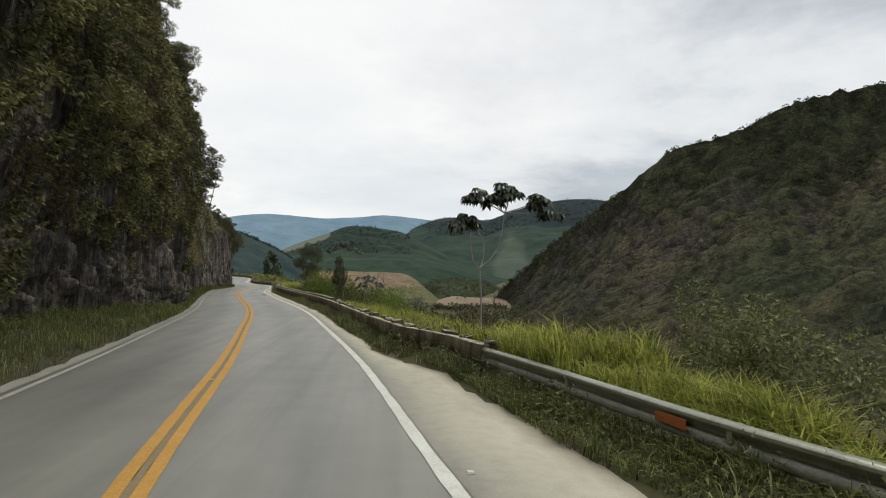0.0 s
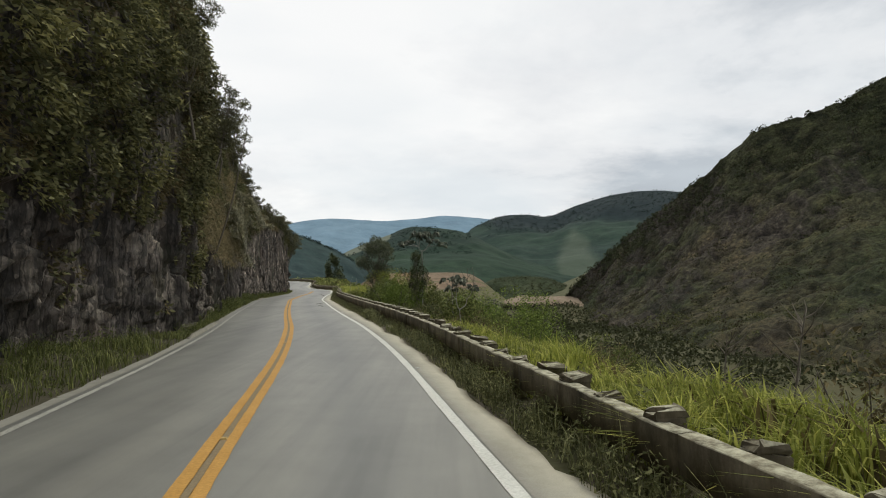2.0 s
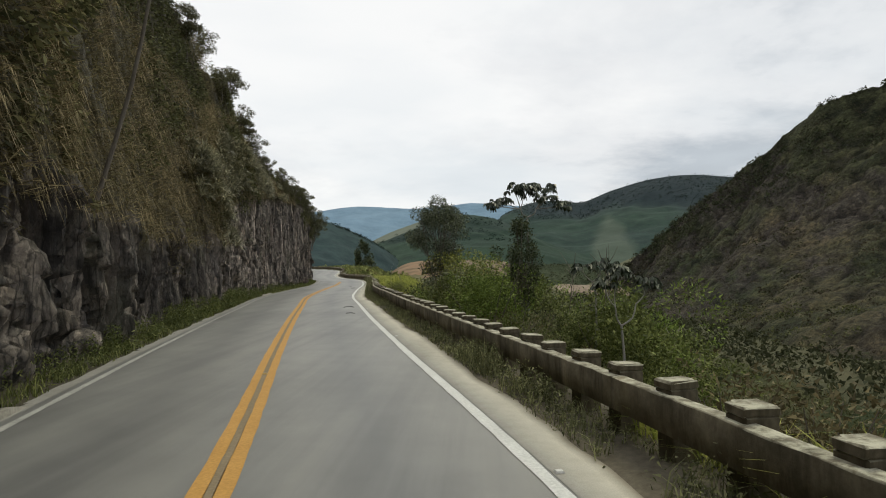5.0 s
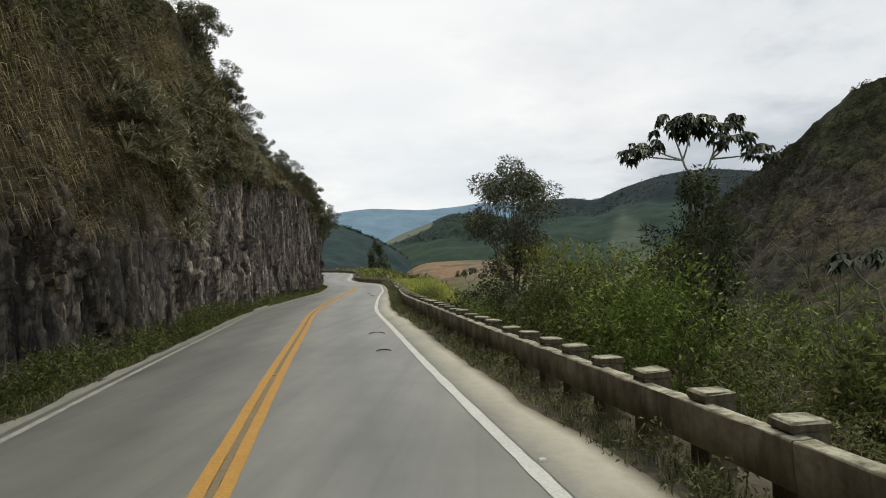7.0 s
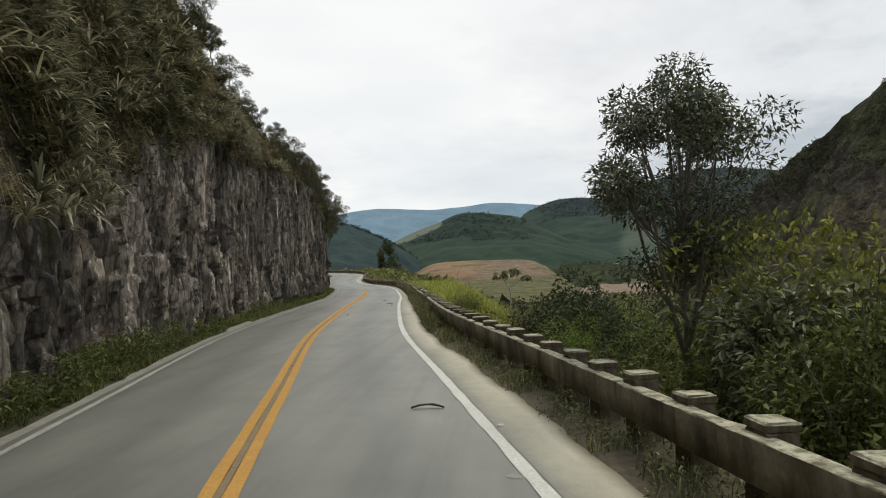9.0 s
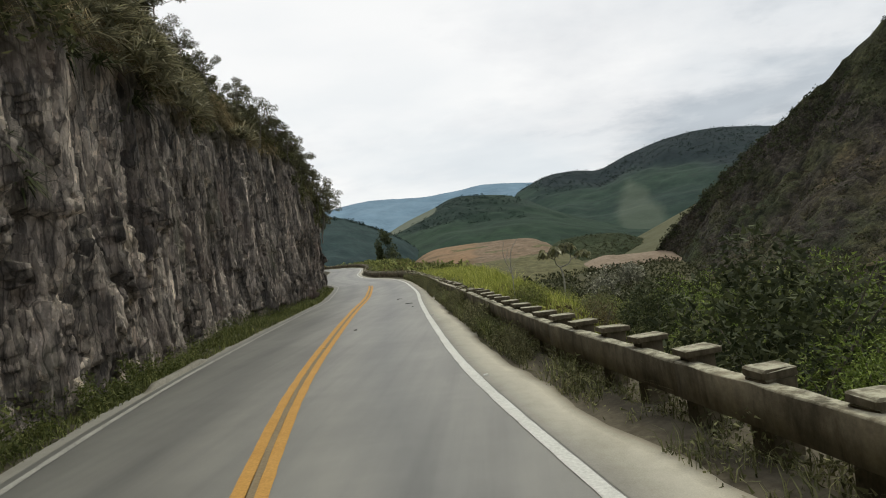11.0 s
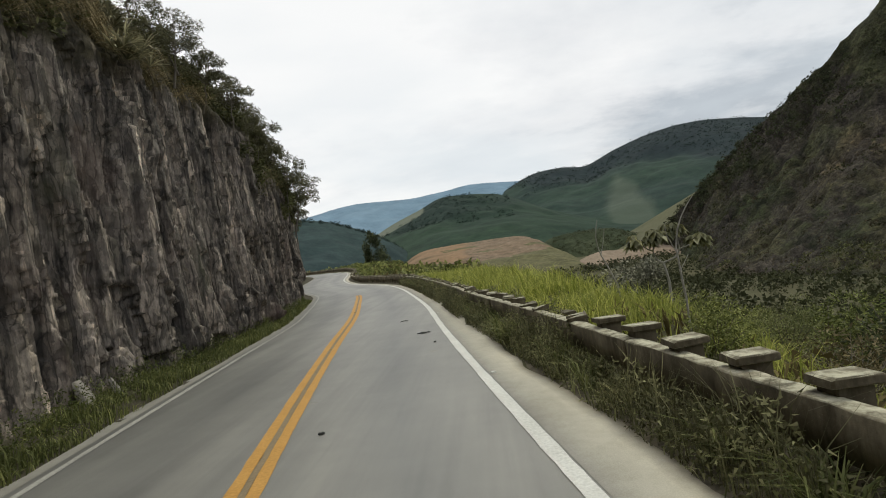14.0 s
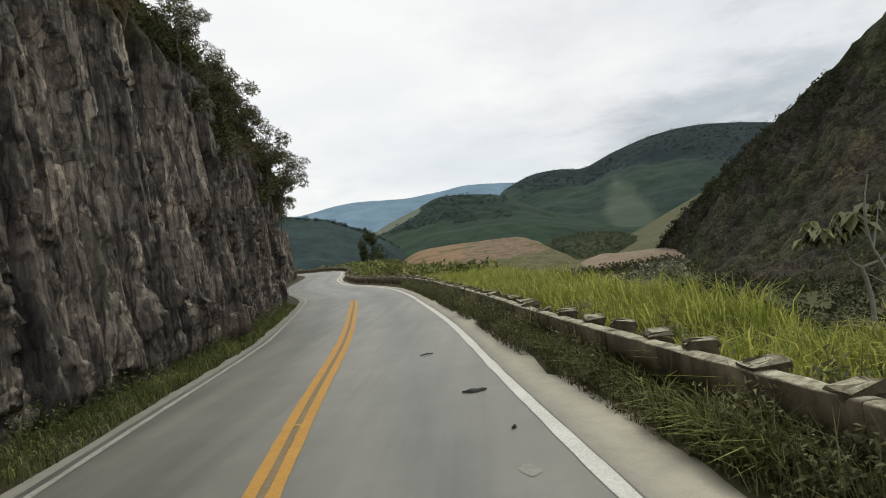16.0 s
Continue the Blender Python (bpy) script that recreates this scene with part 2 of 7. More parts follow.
def leaf_material(name, dark, light, rough=0.6, translucent=0.2):
    """Leaves vary one from another: most are deep, a few pale; their skin is a little glossy and light passes through the blade."""
    m, n, l, b = node_material(name)
    geo = n.new("ShaderNodeNewGeometry")
    low = tuple(0.85 * a for a in dark)
    body = tuple(0.68 * a + 0.32 * c for a, c in zip(dark, light))
    col = ramp_node(n, l, geo.outputs["Random Per Island"], (0.0, low), (0.62, body), (1.0, light))
    big = noise_node(n, l, 0.35, 3, 0.5)
    shade = ramp_node(n, l, big, (0.3, (0.66, 0.66, 0.66)), (0.7, (1.18, 1.14, 1.02)))
    l.new(mix_node(n, l, 1.0, col, shade, "MULTIPLY"), b.inputs["Base Color"])
    b.inputs["Roughness"].default_value = rough
    b.inputs["Specular IOR Level"].default_value = 0.45 if rough < 0.46 else 0.12
    tr = n.new("ShaderNodeBsdfTranslucent")
    l.new(col, tr.inputs["Color"])
    mx = n.new("ShaderNodeMixShader")
    mx.inputs[0].default_value = translucent
    l.new(b.outputs[0], mx.inputs[1]); l.new(tr.outputs[0], mx.inputs[2])
    l.new(mx.outputs[0], n["Material Output"].inputs[0])
    return m


def facet_nodes(n, l, scale, warp, metric="MANHATTAN"):
    """Irregular cells in space, each a flat facet with its own tilt: gives height, a random tone and a crack mask."""
    geo = n.new("ShaderNodeNewGeometry")
    nz = n.new("ShaderNodeTexNoise"); nz.inputs["Scale"].default_value = 1.3; nz.inputs["Detail"].default_value = 4
    l.new(geo.outputs["Position"], nz.inputs["Vector"])
    off = n.new("ShaderNodeVectorMath"); off.operation = "MULTIPLY_ADD"
    l.new(nz.outputs["Color"], off.inputs[0]); off.inputs[1].default_value = (warp, warp, warp)
    l.new(geo.outputs["Position"], off.inputs[2])
    mul = n.new("ShaderNodeVectorMath"); mul.operation = "MULTIPLY"; mul.inputs[1].default_value = scale
    l.new(off.outputs[0], mul.inputs[0])
    vo = n.new("ShaderNodeTexVoronoi"); vo.distance = metric; vo.inputs["Scale"].default_value = 1.0
    l.new(mul.outputs[0], vo.inputs["Vector"])
    rel = n.new("ShaderNodeVectorMath"); rel.operation = "SUBTRACT"
    l.new(mul.outputs[0], rel.inputs[0]); l.new(vo.outputs["Position"], rel.inputs[1])
    rnd = n.new("ShaderNodeVectorMath"); rnd.operation = "SUBTRACT"; rnd.inputs[1].default_value = (0.5, 0.5, 0.5)
    l.new(vo.outputs["Color"], rnd.inputs[0])
    dot = n.new("ShaderNodeVectorMath"); dot.operation = "DOT_PRODUCT"
    l.new(rel.outputs[0], dot.inputs[0]); l.new(rnd.outputs[0], dot.inputs[1])
    sep = n.new("ShaderNodeSeparateColor"); l.new(vo.outputs["Color"], sep.inputs[0])
    ht = n.new("ShaderNodeMath"); ht.operation = "MULTIPLY_ADD"; ht.inputs[1].default_value = 0.55
    l.new(sep.outputs["Green"], ht.inputs[0]); l.new(dot.outputs["Value"], ht.inputs[2])
    ve = n.new("ShaderNodeTexVoronoi"); ve.feature = "F2"; ve.distance = metric; ve.inputs["Scale"].default_value = 1.0
    l.new(mul.outputs[0], ve.inputs["Vector"])
    gap = n.new("ShaderNodeMath"); gap.operation = "SUBTRACT"
    l.new(ve.outputs["Distance"], gap.inputs[0]); l.new(vo.outputs["Distance"], gap.inputs[1])
    return ht.outputs[0], sep.outputs["Red"], gap.outputs[0]


def rock_material(name="rock"):
    """Grey-brown rock split in upright columns and chips: smooth faces with their own tilt, thin dark cracks, water streaks, moss."""
    m, n, l, b = node_material(name)
    tone = noise_node(n, l, 0.45, 5, 0.6, (1, 1, 0.45))
    streak = noise_node(n, l, 1.5, 5, 0.6, (1, 1, 0.06))
    grain = noise_node(n, l, 9.0, 8, 0.75, (1, 1, 0.8))
    h1, t1, e1 = facet_nodes(n, l, (1.3, 1.3, 0.26), 0.55, "EUCLIDEAN")
    h2, t2, e2 = facet_nodes(n, l, (3.8, 3.8, 0.95), 0.45, "MANHATTAN")
    h3, t3, e3 = facet_nodes(n, l, (9.0, 9.0, 3.6), 0.25, "MANHATTAN")
    h4, t4, e4 = facet_nodes(n, l, (2.1, 2.1, 0.15), 0.30, "EUCLIDEAN")
    base = ramp_node(n, l, tone, (0.30, (0.118, 0.108, 0.101)), (0.50, (0.176, 0.163, 0.153)), (0.70, (0.262, 0.246, 0.231)))
    base = mix_node(n, l, 0.7, base, ramp_node(n, l, streak, (0.34, (0.34, 0.33, 0.33)), (0.47, (0.95, 0.94, 0.93)), (0.68, (1.18, 1.16, 1.14))), "MULTIPLY")
    for tt, f, lo_, hi_ in ((t1, 0.7, 0.66, 1.30), (t2, 0.75, 0.58, 1.42), (t3, 0.75, 0.52, 1.6), (t4, 0.7, 0.55, 1.45)):
        base = mix_node(n, l, f, base, ramp_node(n, l, tt, (0.08, (lo_, lo_, lo_)), (0.55, (1.0, 0.99, 0.98)), (0.95, (hi_, hi_ * 0.985, hi_ * 0.96))), "MULTIPLY")
    for ee, w, d in ((e1, 0.04, 0.22), (e4, 0.06, 0.12), (e2, 0.04, 0.55), (e3, 0.05, 0.7)):
        base = mix_node(n, l, 0.8, base, ramp_node(n, l, ee, (0.0, (d, d, d)), (w, (1, 1, 1))), "MULTIPLY")
    base = mix_node(n, l, 0.45, base, ramp_node(n, l, grain, (0.32, (0.55, 0.54, 0.53)), (0.68, (1.35, 1.34, 1.32))), "MULTIPLY")
    vein = noise_node(n, l, 3.2, 6, 0.72, (1, 1, 0.10))
    base = mix_node(n, l, 0.75, base, ramp_node(n, l, vein, (0.40, (0.30, 0.29, 0.29)), (0.47, (0.92, 0.91, 0.90)), (0.55, (1.1, 1.09, 1.07)), (0.62, (1.85, 1.82, 1.76))), "MULTIPLY")
    damp = noise_node(n, l, 0.55, 4, 0.55, (1, 1, 0.05))
    base = mix_node(n, l, 0.8, base, ramp_node(n, l, damp, (0.38, (0.40, 0.39, 0.40)), (0.47, (1, 1, 1))), "MULTIPLY")
    rust = noise_node(n, l, 0.23, 4, 0.6)
    base = mix_node(n, l, ramp_node(n, l, rust, (0.56, (0, 0, 0)), (0.70, (0.4, 0.4, 0.4))), base, (0.17, 0.118, 0.100))
    moss = noise_node(n, l, 0.31, 5, 0.65, (1, 1, 0.5))
    base = mix_node(n, l, ramp_node(n, l, moss, (0.58, (0, 0, 0)), (0.70, (0.5, 0.5, 0.5))), base, (0.075, 0.080, 0.048))
    soil = n.new("ShaderNodeAttribute"); soil.attribute_name = "soil"
    duff = ramp_node(n, l, noise_node(n, l, 2.4, 6, 0.75), (0.34, (0.030, 0.026, 0.014)), (0.52, (0.078, 0.066, 0.036)), (0.68, (0.135, 0.115, 0.062)))
    # rock tone along the cliff, with the near part's shade painted in
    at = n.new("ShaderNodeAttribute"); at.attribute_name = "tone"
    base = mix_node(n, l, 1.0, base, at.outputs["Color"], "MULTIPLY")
    base = mix_node(n, l, soil.outputs["Fac"], base, duff)
    l.new(base, b.inputs["Base Color"])
    b.inputs["Roughness"].default_value = 0.72
    b.inputs["Specular IOR Level"].default_value = 0.4

    def scaled(h, k):
        q = n.new("ShaderNodeMath"); q.operation = "MULTIPLY"; q.inputs[1].default_value = k
        l.new(h, q.inputs[0])
        return q.outputs[0]

    def added(a, c):
        q = n.new("ShaderNodeMath"); q.operation = "ADD"
        l.new(a, q.inputs[0]); l.new(c, q.inputs[1])
        return q.outputs[0]
    total = added(added(scaled(h1, 0.30), scaled(h2, 0.17)), added(scaled(h3, 0.085), scaled(grain, 0.05)))
    bump_node(n, l, b, total, 1.0, 1.0)
    return m


ROCK = rock_material()
def forest_material(name, wild, dark, light, bare, patch_scale, tree_scale):
    """Forest seen from afar: soft patches of plantation, wild wood where the attribute says so, tree-sized mottling, grazed clearings."""
    m, n, l, b = node_material(name)
    patch = noise_node(n, l, patch_scale, 4, 0.5)
    trees = noise_node(n, l, tree_scale, 5, 0.7)
    col = ramp_node(n, l, patch, (0.36, dark), (0.64, light))
    aw = n.new("ShaderNodeAttribute"); aw.attribute_name = "wild"
    col = mix_node(n, l, aw.outputs["Fac"], col, wild)
    col = mix_node(n, l, 0.7, col, ramp_node(n, l, trees, (0.34, (0.66, 0.67, 0.70)), (0.52, (1, 1, 1)), (0.68, (1.36, 1.34, 1.28))), "MULTIPLY")
    at = n.new("ShaderNodeAttribute"); at.attribute_name = "clearing"
    l.new(mix_node(n, l, at.outputs["Fac"], col, bare), b.inputs["Base Color"])
    b.inputs["Roughness"].default_value = 0.95
    b.inputs["Specular IOR Level"].default_value = 0.15
    bump_node(n, l, b, trees, 0.5, 2.5)
    return m


GROUND = plain("valley_ground", (0.040, 0.047, 0.020), (0.095, 0.086, 0.043), 0.05, 0.5, 0.95, 0.5, 0.3)
HUMUS = plain("dark_verge_soil", (0.035, 0.032, 0.020), (0.085, 0.075, 0.050), 0.7, 9.0, 0.95, 0.5, 0.02)
DIRT = plain("verge_soil", (0.065, 0.055, 0.038), (0.17, 0.148, 0.108), 0.8, 9.0, 0.95, 0.5, 0.02)


def hillside_material():
    """Scrub hillside: brown and olive patches, bush-sized mottling, dark purplish rock in streaks that run down the slope."""
    m, n, l, b = node_material("steep_scrub")
    patch = noise_node(n, l, 0.016, 4, 0.6)
    mid = noise_node(n, l, 0.11, 5, 0.68)
    bush = noise_node(n, l, 0.55, 6, 0.75)
    col = ramp_node(n, l, patch, (0.38, (0.044, 0.054, 0.028)), (0.52, (0.070, 0.068, 0.040)), (0.64, (0.092, 0.077, 0.054)))
    col = mix_node(n, l, 0.85, col, ramp_node(n, l, mid, (0.38, (0.36, 0.36, 0.38)), (0.50, (1.0, 1.0, 1.0)), (0.64, (1.6, 1.52, 1.38))), "MULTIPLY")
    wood = n.new("ShaderNodeAttribute"); wood.attribute_name = "wood"
    col = mix_node(n, l, wood.outputs["Fac"], col, ramp_node(n, l, mid, (0.36, (0.020, 0.025, 0.013)), (0.64, (0.068, 0.074, 0.036))))
    bare = noise_node(n, l, 0.045, 6, 0.72, (1.0, 0.55, 0.30))
    low = n.new("ShaderNodeAttribute"); low.attribute_name = "outcrop"
    sm = n.new("ShaderNodeMath"); sm.operation = "ADD"
    l.new(bare, sm.inputs[0]); l.new(low.outputs["Fac"], sm.inputs[1])
    rock = ramp_node(n, l, noise_node(n, l, 0.35, 6, 0.75, (1.6, 0.6, 0.22)), (0.36, (0.032, 0.028, 0.027)), (0.55, (0.072, 0.061, 0.056)), (0.70, (0.15, 0.130, 0.118)))
    col = mix_node(n, l, ramp_node(n, l, sm.outputs[0], (0.56, (0, 0, 0)), (0.66, (0.85, 0.85, 0.85))), col, rock)
    col = mix_node(n, l, 0.9, col, ramp_node(n, l, bush, (0.36, (0.42, 0.43, 0.43)), (0.52, (1.0, 1.0, 1.0)), (0.66, (1.75, 1.68, 1.55))), "MULTIPLY")
    # soil and dead grass in the gaps, darkened by painted shade; bush tops painted paler as if lit
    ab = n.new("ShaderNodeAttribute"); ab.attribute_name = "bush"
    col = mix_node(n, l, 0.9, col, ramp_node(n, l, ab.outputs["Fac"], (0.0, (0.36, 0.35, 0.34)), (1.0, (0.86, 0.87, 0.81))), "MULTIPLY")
    l.new(col, b.inputs["Base Color"])
    b.inputs["Roughness"].default_value = 0.95
    b.inputs["Specular IOR Level"].default_value = 0.2
    bump_node(n, l, b, bush, 1.0, 1.6)
    return m


HILL_A = hillside_material()
# both forest greens carry a little distance haze, painted in as blue
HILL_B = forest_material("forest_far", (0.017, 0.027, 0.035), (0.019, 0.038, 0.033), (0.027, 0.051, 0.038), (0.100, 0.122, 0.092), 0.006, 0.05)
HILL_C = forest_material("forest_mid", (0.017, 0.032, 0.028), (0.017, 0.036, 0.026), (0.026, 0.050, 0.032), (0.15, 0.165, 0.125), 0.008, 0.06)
# the blue is distance haze put into the ridge's base colour
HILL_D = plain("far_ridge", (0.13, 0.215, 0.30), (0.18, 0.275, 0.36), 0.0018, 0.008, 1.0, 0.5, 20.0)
# bluish because haze across the valley is mixed into the colour
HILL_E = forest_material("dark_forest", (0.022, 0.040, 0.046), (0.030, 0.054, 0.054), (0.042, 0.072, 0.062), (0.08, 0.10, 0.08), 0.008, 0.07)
THICKET = forest_material("bushy_rise", (0.030, 0.042, 0.026), (0.036, 0.050, 0.027), (0.064, 0.076, 0.042), (0.2, 0.17, 0.12), 0.03, 0.25)
EARTH = plain("bare_earth", (0.15, 0.115, 0.082), (0.30, 0.235, 0.175), 0.05, 0.6, 0.95, 0.5, 0.4)


def field_material():
    """Ploughed earth: a smooth tan half, and a half hatched by cut stalks in rows."""
    m, n, l, b = node_material("ploughed_field")
    soil = noise_node(n, l, 0.035, 5, 0.6, (0.6, 1.2, 1))
    fine = noise_node(n, l, 0.35, 5, 0.7)
    col = ramp_node(n, l, soil, (0.34, (0.135, 0.098, 0.060)), (0.50, (0.225, 0.150, 0.090)), (0.68, (0.27, 0.175, 0.115)))
    tc = n.new("ShaderNodeTexCoord")
    rows = n.new("ShaderNodeTexWave"); rows.bands_direction = "DIAGONAL"
    rows.inputs["Scale"].default_value, rows.inputs["Distortion"].default_value, rows.inputs["Detail"].default_value = 0.10, 4.0, 3.0
    l.new(tc.outputs["Object"], rows.inputs["Vector"])
    spots = noise_node(n, l, 0.22, 6, 0.8, (0.7, 1.5, 1))
    stalk = mix_node(n, l, 0.75, ramp_node(n, l, rows.outputs["Fac"], (0.2, (0.125, 0.098, 0.070)), (0.85, (0.20, 0.145, 0.108))), ramp_node(n, l, spots, (0.40, (0.065, 0.060, 0.036)), (0.52, (0.19, 0.138, 0.10)), (0.64, (0.30, 0.235, 0.18))))
    at = n.new("ShaderNodeAttribute"); at.attribute_name = "stubble"
    col = mix_node(n, l, at.outputs["Fac"], col, stalk)
    # grazed green ground along the foot of the field
    sep = n.new("ShaderNodeSeparateXYZ"); l.new(tc.outputs["Object"], sep.inputs[0])
    foot = n.new("ShaderNodeMapRange"); foot.inputs["From Min"].default_value, foot.inputs["From Max"].default_value = -3.5, -9.5
    l.new(sep.outputs["Z"], foot.inputs["Value"])
    edge = n.new("ShaderNodeMath"); edge.operation = "MULTIPLY_ADD"; edge.inputs[1].default_value = 1.6
    l.new(soil, edge.inputs[0]); l.new(foot.outputs["Result"], edge.inputs[2])
    col = mix_node(n, l, ramp_node(n, l, edge.outputs[0], (0.98, (0, 0, 0)), (1.0, (0.85, 0.85, 0.85))), col, ramp_node(n, l, spots, (0.40, (0.060, 0.066, 0.030)), (0.60, (0.135, 0.135, 0.062))))
    col = mix_node(n, l, 0.7, col, ramp_node(n, l, fine, (0.34, (0.70, 0.69, 0.68)), (0.66, (1.25, 1.24, 1.22))), "MULTIPLY")
    l.new(col, b.inputs["Base Color"])
    b.inputs["Roughness"].default_value = 0.95
    b.inputs["Specular IOR Level"].default_value = 0.15
    return m


FIELD = field_material()
PASTURE = plain("pale_pasture", (0.066, 0.070, 0.036), (0.115, 0.113, 0.062), 0.02, 0.3, 0.95, 0.3, 0.3)


def asphalt_material():
    """Worn asphalt: pale wheel tracks, darker oil band between them, blotches along the lane."""
    m, n, l, b = node_material("asphalt")
    at = n.new("ShaderNodeAttribute"); at.attribute_name = "across"
    band = ramp_node(n, l, at.outputs["Fac"], (0.02, (0.66, 0.66, 0.66)), (0.13, (0.90, 0.90, 0.89)), (0.26, (0.70, 0.70, 0.705)), (0.38, (0.98, 0.97, 0.95)), (0.49, (0.93, 0.93, 0.92)), (0.60, (1.08, 1.07, 1.045)), (0.74, (0.76, 0.77, 0.785)), (0.88, (1.06, 1.05, 1.025)), (1.0, (1.02, 1.01, 0.98)))
    tone = noise_node(n, l, 0.12, 5, 0.6)
    patch = noise_node(n, l, 1.1, 4, 0.6)
    grain = noise_node(n, l, 70.0, 4, 0.7)
    col = ramp_node(n, l, tone, (0.3, (0.178, 0.177, 0.170)), (0.7, (0.262, 0.258, 0.246)))
    col = mix_node(n, l, 0.9, col, band, "MULTIPLY")
    lane = noise_node(n, l, 1.3, 5, 0.6, (1.3, 0.045, 1))
    col = mix_node(n, l, 0.8, col, ramp_node(n, l, lane, (0.34, (0.80, 0.80, 0.81)), (0.5, (1.0, 1.0, 1.0)), (0.66, (1.14, 1.13, 1.11))), "MULTIPLY")
    col = mix_node(n, l, 0.5, col, ramp_node(n, l, patch, (0.3, (0.84, 0.84, 0.84)), (0.7, (1.12, 1.12, 1.11))), "MULTIPLY")
    col = mix_node(n, l, 0.5, col, ramp_node(n, l, grain, (0.3, (0.7, 0.7, 0.7)), (0.7, (1.25, 1.25, 1.24))), "MULTIPLY")
    l.new(col, b.inputs["Base Color"])
    b.inputs["Roughness"].default_value = 0.53
    b.inputs["Specular IOR Level"].default_value = 0.5
    bump_node(n, l, b, grain, 0.25, 0.004)
    return m


ASPHALT = asphalt_material()


def shoulder_material():
    """Dusty shoulder: pale sand swept over old asphalt, with dirt and tyre-worn patches."""
    m, n, l, b = node_material("worn_shoulder")
    sweep = noise_node(n, l, 0.45, 5, 0.6, (1.6, 0.5, 1))
    spot = noise_node(n, l, 3.5, 5, 0.65)
    grain = noise_node(n, l, 60.0, 4, 0.7)
    at = n.new("ShaderNodeAttribute"); at.attribute_name = "across"
    col = ramp_node(n, l, at.outputs["Fac"], (0.0, (0.30, 0.29, 0.265)), (0.3, (0.44, 0.42, 0.365)), (0.70, (0.56, 0.53, 0.452)), (0.86, (0.42, 0.39, 0.325)), (1.0, (0.24, 0.215, 0.165)))
    col = mix_node(n, l, 0.7, col, ramp_node(n, l, sweep, (0.32, (0.74, 0.73, 0.71)), (0.5, (1.0, 1.0, 1.0)), (0.66, (1.12, 1.11, 1.08))), "MULTIPLY")
    col = mix_node(n, l, 0.6, col, ramp_node(n, l, spot, (0.32, (0.84, 0.83, 0.80)), (0.55, (1.0, 1.0, 1.0)), (0.7, (1.06, 1.06, 1.05))), "MULTIPLY")
    col = mix_node(n, l, 0.5, col, ramp_node(n, l, grain, (0.3, (0.7, 0.7, 0.7)), (0.7, (1.2, 1.2, 1.19))), "MULTIPLY")
    l.new(col, b.inputs["Base Color"])
    b.inputs["Roughness"].default_value = 0.9
    b.inputs["Specular IOR Level"].default_value = 0.25
    bump_node(n, l, b, grain, 0.2, 0.003)
    return m


SHOULDER = shoulder_material()
YELLOW = plain("yellow_paint", (0.48, 0.25, 0.055), (0.62, 0.345, 0.095), 1.5, 25.0, 0.7, 0.2, 0.003)
WHITE_WORN = plain("worn_white_paint", (0.24, 0.235, 0.22), (0.50, 0.49, 0.46), 1.6, 18.0, 0.75, 0.2, 0.003)
KERB = plain("dirty_kerb", (0.17, 0.158, 0.13), (0.34, 0.32, 0.275), 1.5, 14.0, 0.9, 0.4, 0.006)
WHITE = plain("white_paint", (0.55, 0.55, 0.52), (0.78, 0.78, 0.75), 1.2, 25.0, 0.7, 0.2, 0.003)


def concrete_material():
    """Old concrete: brown-grey sides with damp stains, pale lichen and dust lying on the tops."""
    m, n, l, b = node_material("weathered_concrete")
    tone = noise_node(n, l, 1.1, 5, 0.6)
    run = noise_node(n, l, 3.0, 5, 0.65, (1, 1, 0.25))
    grain = noise_node(n, l, 18.0, 6, 0.7)
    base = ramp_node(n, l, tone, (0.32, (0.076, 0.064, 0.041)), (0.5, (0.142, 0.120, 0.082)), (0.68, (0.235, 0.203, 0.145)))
    base = mix_node(n, l, 0.7, base, ramp_node(n, l, run, (0.36, (0.32, 0.31, 0.27)), (0.52, (1.0, 1.0, 1.0)), (0.70, (1.35, 1.35, 1.28))), "MULTIPLY")
    base = mix_node(n, l, 0.5, base, ramp_node(n, l, grain, (0.3, (0.6, 0.6, 0.58)), (0.7, (1.3, 1.3, 1.28))), "MULTIPLY")
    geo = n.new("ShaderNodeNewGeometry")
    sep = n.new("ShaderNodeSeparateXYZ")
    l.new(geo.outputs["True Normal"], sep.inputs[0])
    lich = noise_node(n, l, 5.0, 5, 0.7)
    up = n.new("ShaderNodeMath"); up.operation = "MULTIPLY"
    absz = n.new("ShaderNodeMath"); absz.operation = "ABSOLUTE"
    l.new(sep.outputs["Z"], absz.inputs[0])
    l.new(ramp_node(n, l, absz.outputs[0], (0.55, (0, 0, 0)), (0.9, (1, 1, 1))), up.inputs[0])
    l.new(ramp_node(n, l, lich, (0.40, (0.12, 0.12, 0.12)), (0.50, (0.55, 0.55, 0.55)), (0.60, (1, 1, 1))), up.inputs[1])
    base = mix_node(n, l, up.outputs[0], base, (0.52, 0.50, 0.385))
    l.new(base, b.inputs["Base Color"])
    b.inputs["Roughness"].default_value = 0.9
    b.inputs["Specular IOR Level"].default_value = 0.25
    bump_node(n, l, b, grain, 0.5, 0.008)
    return m


